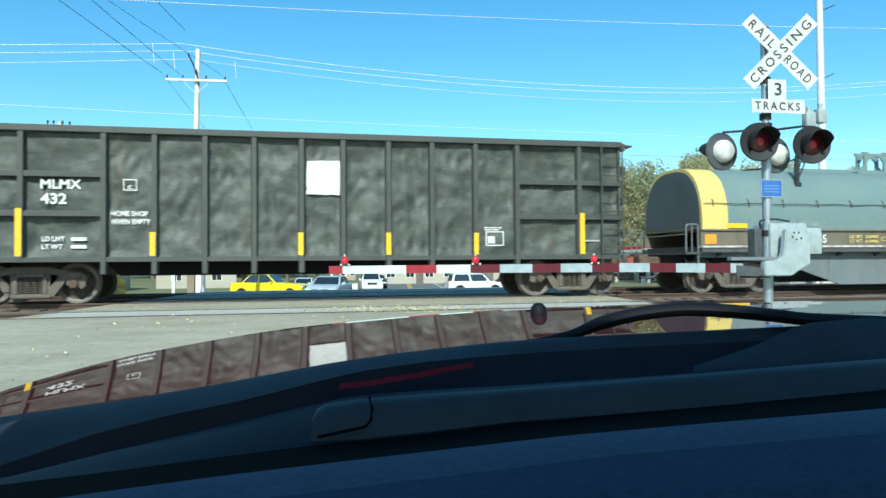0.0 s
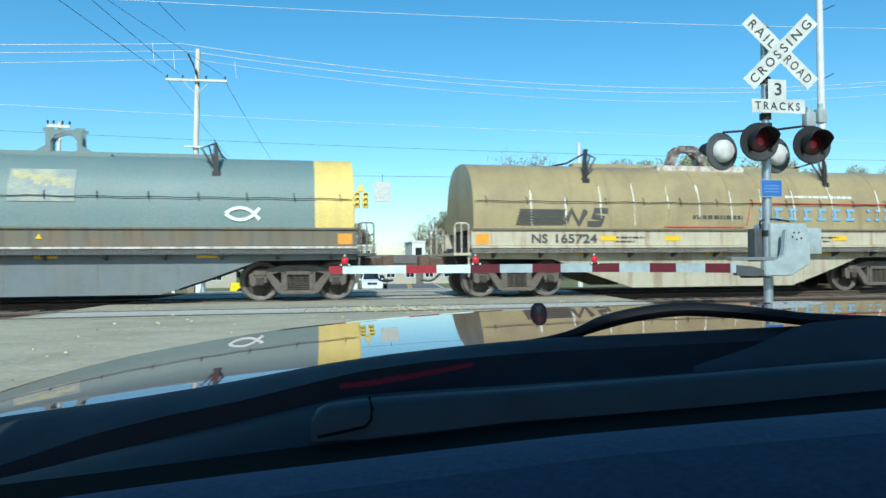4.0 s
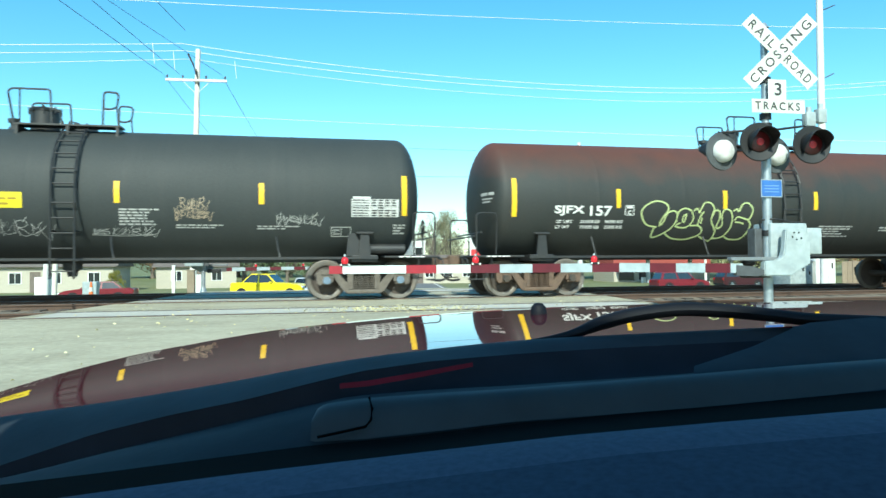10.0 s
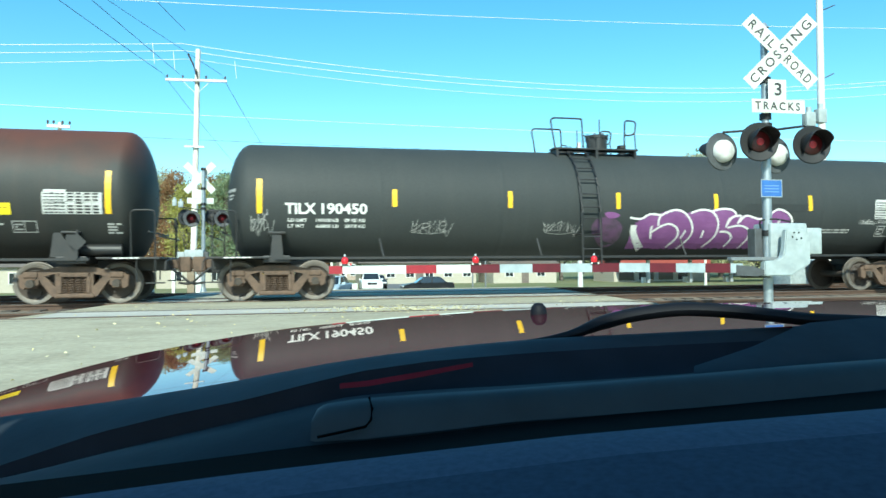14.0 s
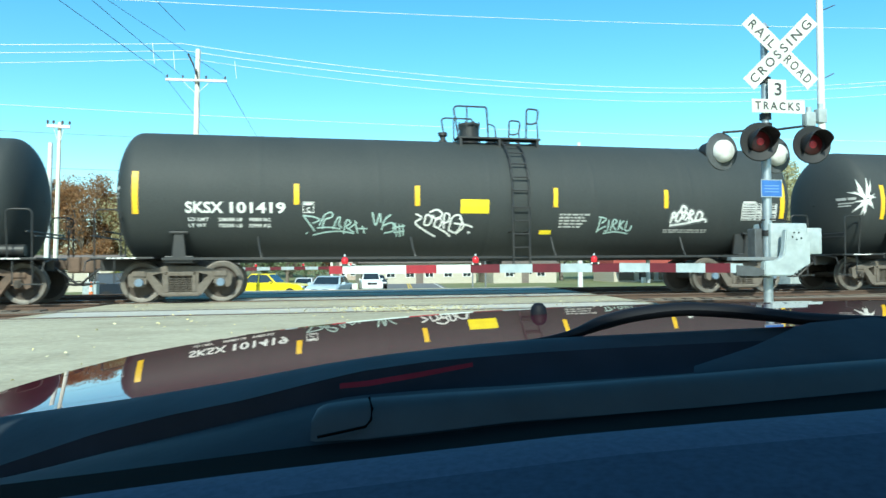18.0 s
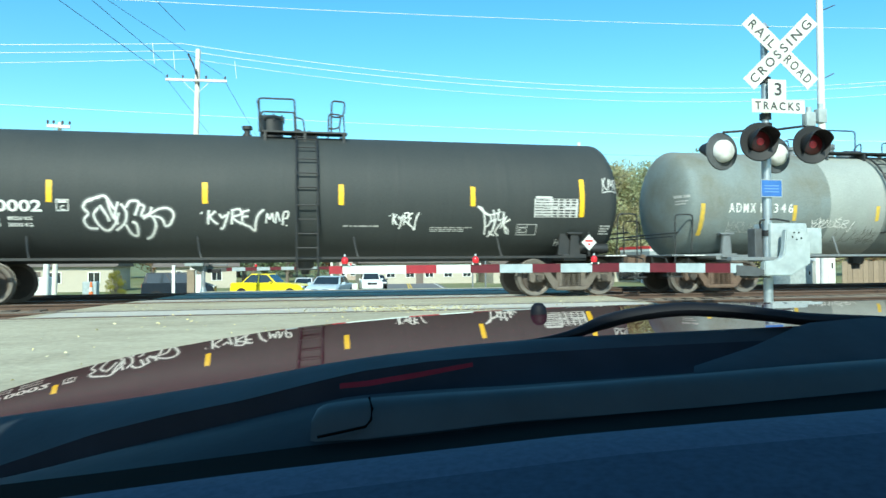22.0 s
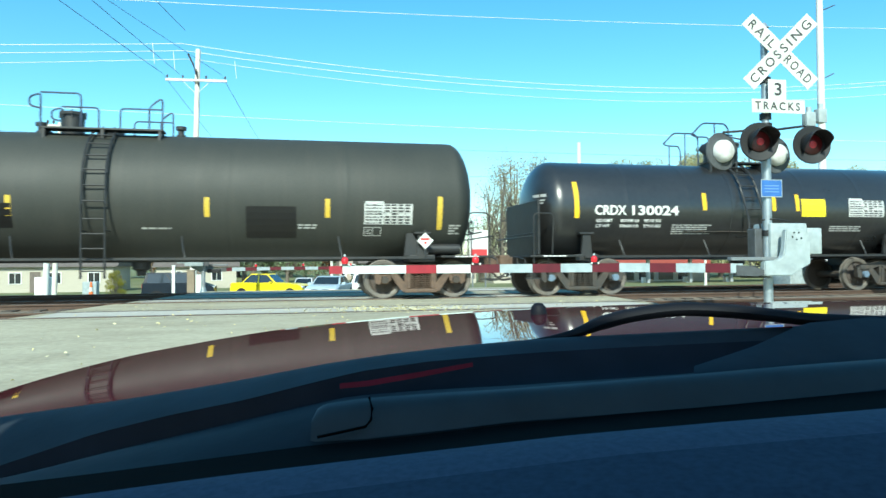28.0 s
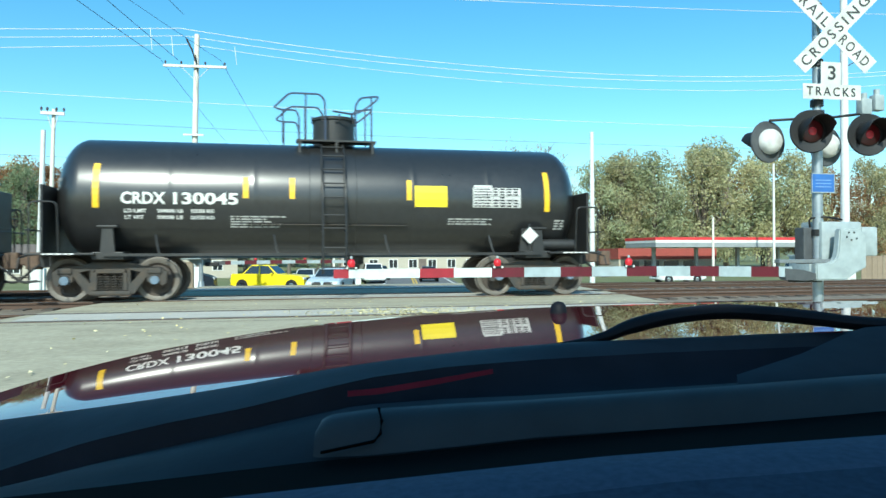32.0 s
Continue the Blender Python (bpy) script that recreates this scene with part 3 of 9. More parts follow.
def tank_car(label, u0, half, radius, zc, trucks, paint, ladder, man, deck, strips, ends, look_key, frame_mat=DUST_IRON, cap_mat=IRON,
             man_h=0.5, man_r=None, valves=(), head=0.55, rail_mat=BLACK_STEEL, strip_z=(2.14, 2.60), end_z=(1.91, 2.82), hoops=True, seed=1, tape=YELLOW_TAPE, fit=BLACK_STEEL):
    """A tank car; along-train places are absolute and taken relative to u0."""
    car = car_empty("tank_car", label, u0)
    rng = random.Random(seed)
    top = zc + radius
    skin = Skin(radius, zc, half=half, head=head)
    bm = bmesh.new()
    prof = [(-half, 0.02)]
    for k in range(1, 13):
        t = k / 12 * math.pi / 2
        prof.append((-half + head * (1 - math.cos(t)), radius * math.sin(t) ** 0.92))
    nseam = 6
    x = -half + head
    run = 2 * (half - head)
    for k in range(1, nseam):
        xs = x + run * k / nseam
        prof += [(xs - 0.12, radius), (xs - 0.03, radius), (xs - 0.015, radius + 0.002), (xs + 0.015, radius + 0.002), (xs + 0.03, radius), (xs + 0.12, radius)]
    prof += [(-a, r) for a, r in prof[12::-1]]
    lathe(bm, prof, "x", 64, (0, 0, zc))
    part("tank", bm, paint, car, smooth=True)
    xe = half + 0.35
    for a, b in ((-xe, trucks[0] - u0 + 0.75), (trucks[1] - u0 - 0.75, xe)):
        bm = bmesh.new()
        box(bm, a, b, -0.42, 0.42, 0.70, 0.97, 0.02)
        part("stub_sill", bm, BLACK_STEEL, car)
    for s in (-1, 1):
        bm = bmesh.new()
        box(bm, -half + 1.1, half - 1.1, s * 1.33 - 0.03, s * 1.33 + 0.03, 0.93, 0.985)
        part("side_rail", bm, fit, car)
        for e in (-1, 1):
            bm = bmesh.new()
            box(bm, e * half - 0.95 if e > 0 else -half - 0.32, half + 0.32 if e > 0 else -half + 0.95, s * 0.8 - 0.62, s * 0.8 + 0.62, 0.955, 1.0, 0.008)
            part("end_platform", bm, fit, car)
            tx = trucks[1] - u0 if e > 0 else trucks[0] - u0
            bm = bmesh.new()
            prism(bm, [(tx - 0.14, 1.0), (tx + 0.14, 1.0), (tx + 0.09, 1.55), (tx - 0.09, 1.55)], "y", s * 1.22, s * 1.30)
            box(bm, tx - 0.19, tx + 0.19, s * 1.24 - 0.10, s * 1.24 + 0.10, 1.50, 1.55, 0.01)
            box(bm, tx - 0.3, tx + 0.3, min(s * 0.3, s * 1.3), max(s * 0.3, s * 1.3), 0.86, 1.02, 0.02)
            part("saddle_bracket", bm, fit, car)
            bm = bmesh.new()
            ex = e * (half + 0.22)
            tube(bm, bent([(ex, s * 1.36, 0.45), (ex, s * 1.40, 0.98), (ex, s * 1.40, 2.0), (ex - e * 0.5, s * 1.40, 2.0), (ex - e * 0.5, s * 1.3, 1.0)], 0.12), 0.018, 7)
            box(bm, ex - 0.2, ex + 0.2, s * 1.36 - 0.02, s * 1.36 + 0.02, 0.43, 0.46)
            tube(bm, [(ex - e * 0.38, s * 1.36, 0.45), (ex - e * 0.38, s * 1.36, 0.98)], 0.016, 6)
            part("grab_iron", bm, BLACK_STEEL, car)
    for e in (-1, 1):
        bm = bmesh.new()
        rod(bm, (e * (half + 0.06), -1.25, 1.55), (e * (half + 0.06), 1.25, 1.55), 0.02, n=8)
        rod(bm, (e * (half + 0.28), -1.4, 1.45), (e * (half + 0.28), 1.4, 1.45), 0.018, n=8)
        part("end_rail", bm, BLACK_STEEL, car)
        coupler(car, e * (half + 0.3), e)
        truck(car, (trucks[1] if e > 0 else trucks[0]) - u0, frame_mat, cap_mat, look_key)
    # brake wheel and cylinder
    bm = bmesh.new()
    lathe(bm, [(half + 0.30, 0.20), (half + 0.315, 0.22), (half + 0.33, 0.20), (half + 0.315, 0.18), (half + 0.30, 0.20)], "x", 20, (0, 0.7, 1.75))
    for k in range(4):
        t = k * math.pi / 2
        rod(bm, (half + 0.315, 0.7, 1.75), (half + 0.315, 0.7 + 0.2 * math.cos(t), 1.75 + 0.2 * math.sin(t)), 0.012, n=6)
    rod(bm, (half + 0.315, 0.7, 1.75), (half + 0.315, 0.7, 1.0), 0.02, n=8)
    part("brake_wheel", bm, BLACK_STEEL, car)
    tx = trucks[1] - u0
    bm = bmesh.new()
    rod(bm, (tx - 0.05, -1.02, 1.16), (tx + 0.95, -1.02, 1.16), 0.125, n=16)
    prism(bm, [(tx - 0.42, 1.0), (tx - 0.05, 1.0), (tx - 0.05, 1.24), (tx - 0.22, 1.52), (tx - 0.36, 1.52)], "y", -1.25, -1.18)
    part("brake_cylinder", bm, fit, car, smooth=True)
    bm = bmesh.new()
    rod(bm, (trucks[0] - u0 + 0.6, 0.2, 0.93), (trucks[1] - u0 - 0.6, 0.2, 0.93), 0.028, n=8)
    part("brake_pipe", bm, BLACK_STEEL, car, smooth=True)
    bm = bmesh.new()
    lathe(bm, [(0.58, 0.0), (0.58, 0.10), (0.70, 0.12), (0.74, 0.2), (0.98, 0.22)], "z", 16, (0.5, 0, 0))
    part("bottom_outlet", bm, BLACK_STEEL, car, smooth=True)
    # stencils on the heads and platform edges
    bm = bmesh.new()
    for za, zb, runs in ((2.44, 2.51, ((0.07, 0.145), (0.16, 0.25))), (2.34, 2.375, ((0.08, 0.22),)), (2.27, 2.305, ((0.08, 0.19),))):
        for a, b in runs:
            for k in range(4):
                skin.patch(bm, -half + a + (b - a) * k / 4, -half + a + (b - a) * (k + 1) / 4, za, zb, 0.006, 1)
    tagged(part("head_stencil", bm, FADED_WHITE, car, "small white stencil on the tank head"), kind="stuff")
    bm = bmesh.new()
    skin.lines(bm, half - 0.74, half - 0.46, 1.50, 1.74, 4, rng, 0.6)
    tagged(part("end_stencil", bm, FADED_WHITE, car), kind="stuff")
    for e in (-1, 1):
        bm = bmesh.new()
        x = e * (half - 0.32) - 0.30
        for k in range(5):
            ln = rng.uniform(0.06, 0.13)
            box(bm, x, x + ln, -1.426, -1.4225, 0.964, 0.990)
            x += ln + 0.025
        tagged(part("platform_lettering", bm, WHITE_PAINT, car), kind="stuff")
    # thin stays from the rail up to the tank
    for k in range(4):
        bm = bmesh.new()
        xx = -half * 0.62 + k * half * 0.41
        tube(bm, [(xx, -1.33, 0.97), (xx - 0.04, -1.30, 1.12), (xx - 0.09, -1.22, zc - radius * 0.62)], 0.022, 6)
        part("stay", bm, fit, car)
    # ladder that follows the tank
    l0, l1 = ladder[0] - u0, ladder[1] - u0
    bm = bmesh.new()
    path = [(0, -1.62, 0.55), (0, -1.60, zc - 0.25)]
    for k in range(1, 9):
        t = math.radians(6 + k * 9.3)
        path.append((0, -(radius + 0.10) * math.cos(t) - 0.02, zc + (radius + 0.10) * math.sin(t)))
    bm.free()
    for xx in (l0, l1):
        bm = bmesh.new()
        tube(bm, [(xx, p[1], p[2]) for p in path], 0.026, 6)
        part("ladder_rail", bm, BLACK_STEEL, car, smooth=True)
    dense = []
    for a, b in zip(path, path[1:]):
        for j in range(10):
            dense.append(Vector(a).lerp(Vector(b), j / 10))
    run, last = 0.0, dense[0]
    nxt = 0.12
    bm = bmesh.new()
    rod(bm, (0, 0, 0), (l1 - l0, 0, 0), 0.017, n=6)
    rung = mesh_of("rung", bm)
    rung.materials.append(BLACK_STEEL)
    for p in dense[1:]:
        run += (p - last).length
        last = p
        if run > nxt:
            share("rung", rung, car, pose(l0, p.y, p.z))
            nxt += 0.36
    for s in (l0, l1):
        for z in (zc - radius * 0.55,):
            bm = bmesh.new()
            rod(bm, (s, -1.6, z), (s, -math.sqrt(radius ** 2 - (z - zc) ** 2), z), 0.02, n=6)
            part("ladder_stay", bm, BLACK_STEEL, car)
    # walkway, manway, handrails
    d0, d1 = deck[0] - u0, deck[1] - u0
    bm = bmesh.new()
    box(bm, d0, d1, -0.75, -0.35, top + 0.0, top + 0.04, 0.005)
    box(bm, d0, d1, 0.35, 0.75, top + 0.0, top + 0.04, 0.005)
    for xx in (d0 + 0.08, (d0 + d1) / 2, d1 - 0.08):
        box(bm, xx - 0.03, xx + 0.03, -0.75, 0.75, top - 0.28, top)
    part("walkway", bm, BLACK_STEEL, car)
    m0, m1 = man[0] - u0, man[1] - u0
    r = man_r or (m1 - m0) / 2
    mx = (m0 + m1) / 2
    bm = bmesh.new()
    lathe(bm, [(top - 0.10, r * 0.97), (top + 0.05, r), (top + man_h - 0.09, r), (top + man_h - 0.08, r * 1.08), (top + man_h - 0.02, r * 1.08), (top + man_h, r * 0.9), (top + man_h + 0.03, 0.02)], "z", 28, (mx, 0, 0))
    dome = part("manway", bm, fit, car, smooth=True)
    bm = bmesh.new()
    rod(bm, (0, 0, -0.14), (0, 0, 0.02), 0.02, n=6)
    bolt = mesh_of("bolt", bm)
    bolt.materials.append(fit)
    for k in range(8):
        t = k * math.pi / 4 + 0.2
        share("bolt", bolt, dome, pose(mx + r * 1.06 * math.cos(t), r * 1.06 * math.sin(t), top + man_h))
    for vx in valves:
        bm = bmesh.new()
        x = vx - u0
        lathe(bm, [(top - 0.02, 0.11), (top + 0.05, 0.11), (top + 0.06, 0.07), (top + 0.16, 0.07), (top + 0.17, 0.12), (top + 0.25, 0.12), (top + 0.27, 0.02)], "z", 14, (x, 0, 0))
        part("safety_valve", bm, fit, car, smooth=True)
    bm = bmesh.new()
    lx = (l0 + l1) / 2
    rod(bm, (lx - 0.05, 0.1, top), (lx - 0.05, 0.1, top + 0.1), 0.3, n=18)
    rod(bm, (lx - 0.05, 0.1, top + 0.1), (lx - 0.05, 0.1, top + 0.17), 0.12, n=12)
    for k in range(6):
        t = k * math.pi / 3
        rod(bm, (lx - 0.05 + 0.25 * math.cos(t), 0.1 + 0.25 * math.sin(t), top), (lx - 0.05 + 0.25 * math.cos(t), 0.1 + 0.25 * math.sin(t), top + 0.18), 0.022, n=6)
    part("hatch", bm, fit, car)
    zr = top + man_h + 0.28
    for y in (-0.72, 0.72):
        rails = []
        if hoops == "wide":
            rails.append((bent([(d0 + 0.02, y, top), (d0 + 0.02, y, zr - 0.02), (d0 - 0.2, y, zr - 0.1), (d0 - 0.2, y, zr - 0.30), (d0 + 0.03, y, zr - 0.35)], 0.08), 0.02))
            rails.append((bent([(d0 + 0.02, y, zr), (m1 + 0.12, y, zr), (m1 + 0.12, y, top)], 0.10), 0.02))
            rails.append((bent([(d1 - 0.30, y, top), (d1 - 0.30, y, zr - 0.25), (d1 - 0.02, y, zr - 0.02), (d1 - 0.02, y, top)], 0.12), 0.02))
            rails.append((bent([(l1 + 0.1, y, top), (l1 + 0.1, y, zr - 0.3), (d1 - 0.02, y, zr - 0.3)], 0.1), 0.018))
        elif hoops == "dome":
            zh = zr + 0.12
            rails.append((bent([(d0 - 0.46, y, zh - 0.32), (d0 - 0.14, y, zh), (d0 + 0.51, y, zh), (d0 + 0.62, y, zh - 0.14), (d0 + 0.63, y, top)], 0.1), 0.022))
            rails.append((bent([(d0 - 0.46, y, zh - 0.32), (d0 - 0.34, y, zh - 0.37), (d0 + 0.0, y, zh - 0.37), (d0 + 0.06, y, zh - 0.5), (d0 + 0.07, y, top)], 0.1), 0.02))
            rails.append(([(d0 - 0.28, y, top - 0.05), (d0 - 0.28, y, zh - 0.36)], 0.018))
            rails.append(([(d0 + 0.21, y, top), (d0 + 0.21, y, zh)], 0.018))
            rails.append((bent([(d1 - 0.44, y, top), (d1 - 0.46, y, zh - 0.25), (d1 - 0.36, y, zh - 0.05), (d1 + 0.05, y, zh), (d1 + 0.02, y, zh - 0.08), (d1 - 0.25, y, zh - 0.3), (d1 - 0.47, y, zh - 0.42), (d1 - 0.95, y, zh - 0.36)], 0.1), 0.022))
            rails.append(([(d1 - 0.10, y, top), (d1 - 0.10, y, zh - 0.03)], 0.018))
        else:
            rails.append((bent([(d0 + 0.03, y, top), (d0 - 0.09, y, zr - 0.06), (d0 - 0.02, y, zr), (d0 + 0.74, y, zr), (d0 + 0.78, y, top)], 0.06), 0.022))
            rails.append(([(m0 + 0.02, y, top), (m0 + 0.02, y, zr)], 0.017))
            rails.append((bent([(d0 + 0.77, y, top + 0.36), (d0 + 0.94, y, top + 0.33), (d0 + 0.98, y, top)], 0.08), 0.018))
            rails.append((bent([(d1 - 0.38, y, top), (d1 - 0.36, y, zr), (d1 - 0.05, y, zr - 0.02), (d1 - 0.09, y, zr - 0.34), (d1 - 0.24, y, zr - 0.39), (d1 - 0.36, y, zr - 0.37)], 0.09), 0.022))
            rails.append(([(d1 - 0.09, y, zr - 0.34), (d1 - 0.06, y, top)], 0.018))
        for path, thick in rails:
            bm = bmesh.new()
            tube(bm, path, thick, 7)
            part("handrail", bm, rail_mat, car, smooth=True)
    # reflective strips
    for x in strips:
        bm = bmesh.new()
        skin.patch(bm, x - u0 - 0.055, x - u0 + 0.055, *strip_z)
        part("reflector_strip", bm, tape, car, "yellow reflective strip")
    for x in ends:
        bm = bmesh.new()
        skin.patch(bm, x - u0 - 0.06, x - u0 + 0.06, *end_z)
        part("reflector_strip", bm, tape, car, "long yellow reflective strip")
    return car, skin, rng


def lettering(car, skin, u0, mark, x0, x1, z0=1.94, z1=2.185, small=True, mat_=None, placard=None, weights=None, bold=True):
    m = mat_ or WHITE_PAINT
    words = mark.split()
    unit = (x1 - x0) / (len(mark) - 0.3)
    x = x0
    for w in words:
        wide = unit * (len(w) - 0.15 * w.count("1"))
        if w is words[-1]:
            wide = x1 - x
        bm = bmesh.new()
        skin.word(bm, w, x - u0, x + wide - u0, z0, z1, bold=bold)
        part("lettering", bm, m, car, "white stencilled reporting mark")
        x += wide + unit * 0.7
    if small:
        bm = bmesh.new()
        a = x0 - u0 + 0.06
        for k, w in enumerate(("LD LMT", "LT WT")):
            zz = z0 - 0.17 - 0.13 * k
            skin.word(bm, w, a, a + 0.42 - 0.06 * k, zz, zz + 0.075)
            for j, (b, c) in enumerate(((0.62, 0.5), (1.26, 0.46))):
                if weights:
                    skin.word(bm, weights[2 * k + j], a + b, a + b + c, zz, zz + 0.075)
                    continue
                for q in range(int(c / 0.062)):
                    skin.patch(bm, a + b + q * 0.062, a + b + q * 0.062 + 0.044, zz + 0.008, zz + 0.068, 0.007, 1)
        tagged(part("small_lettering", bm, WHITE_PAINT, car), kind="stuff")
    if placard is not None:
        bm = bmesh.new()
        skin.frame_box(bm, placard - u0 - 0.12, placard - u0 + 0.12, z0 + 0.02, z1 + 0.02, 0.016)
        skin.word(bm, "C", placard - u0 - 0.05, placard - u0 + 0.05, z0 + 0.04, z0 + 0.14)
        skin.patch(bm, placard - u0 - 0.08, placard - u0 + 0.08, z0 + 0.19, z0 + 0.24, 0.007, 1)
        part("plate_mark", bm, WHITE_PAINT, car)


def fine_print(car, skin, u0, x0, x1, z0, z1, rows, rng, m=None):
    bm = bmesh.new()
    skin.lines(bm, x0 - u0, x1 - u0, z0, z1, rows, rng)
    tagged(part("small_lettering", bm, m or FADED_WHITE, car), kind="stuff")


def boxed_mark(car, skin, u0, x0, x1, z0, z1):
    bm = bmesh.new()
    skin.frame_box(bm, x0 - u0, x1 - u0, z0, z1, 0.018)
    xm = (x0 + x1) / 2 - u0
    skin.patch(bm, xm - 0.009, xm + 0.009, z0 + 0.02, z1 - 0.02)
    skin.lines(bm, x0 - u0 + 0.05, xm - 0.03, z0 + 0.05, z1 - 0.04, 3, random.Random(2))
    part("plate_mark", bm, FADED_WHITE, car)


SIGN_PRINT = mat("faded_sign_print", (0.36, 0.25, 0.02), 0.6, bump=0)


def colour_patch(car, skin, u0, x0, x1, z0, z1, m, name="sign_panel", label="", bars=True):
    bm = bmesh.new()
    skin.patch(bm, x0 - u0, x1 - u0, z0, z1, 0.006)
    p = part(name, bm, m, car, label)
    if bars:
        bm = bmesh.new()
        skin.lines(bm, x0 - u0 + 0.06, x1 - u0 - 0.06, z0 + 0.06, z1 - 0.05, 2, random.Random(5), 0.45)
        for v in bm.verts:
            v.co.y -= 0.004
        part("panel_lettering", bm, SIGN_PRINT, car)
    return p


def placard(car, x, u0, m=None, z=1.32, y=-1.42):
    """A square placard on its point, in a holder."""
    bm = bmesh.new()
    prism(bm, [(x - u0 - 0.19, z), (x - u0, z - 0.19), (x - u0 + 0.19, z), (x - u0, z + 0.19)], "y", y, y + 0.012)
    part("placard", bm, m or WHITE_PAINT, car, "diamond placard in its holder")
    if m is None:
        bm = bmesh.new()
        for a, b in ((0.10, 0.035), (0.03, -0.05)):
            box(bm, x - u0 - a, x - u0 + a, y - 0.004, y - 0.001, z + b - 0.02, z + b + 0.03)
        part("placard_print", bm, RED_PAINT, car)
    bm = bmesh.new()
    box(bm, x - u0 - 0.02, x - u0 + 0.02, y + 0.014, y + 0.05, 0.98, z + 0.26)
    part("placard_holder", bm, BLACK_STEEL, car)


OVERSPRAY = mat("thin_white_overspray", (0.11, 0.115, 0.115), 0.6, spots=(0.06, 0.062, 0.062), amount=0.7, scale=6, bump=0)
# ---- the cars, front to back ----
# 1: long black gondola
# near-black colour stands in for the deep shade below the side sill
UNDER_SHADE = mat("shaded_underframe_steel", (0.010, 0.010, 0.011), 0.9, spots=(0.02, 0.018, 0.016), amount=0.5, scale=3, spec=0.1)


def dent(f, g, seed):
    """Depth of a beaten side panel: bowed between its posts, with broad buckles and sharper creases."""
    broad = noise.noise(Vector((f * 1.7 + seed, g * 3.1, 0.3)))
    crease = abs(noise.noise(Vector((f * 3.3 + seed, g * 6.5, 5.0))))
    small = noise.noise(Vector((f * 8 + seed, g * 17, 9.0)))
    rim = min(1.0, 7 * f, 7 * (1 - f), 9 * g, 9 * (1 - g))
    return min(0.02, rim * (0.085 * broad - 0.085 * crease + 0.018 * small - 0.022))


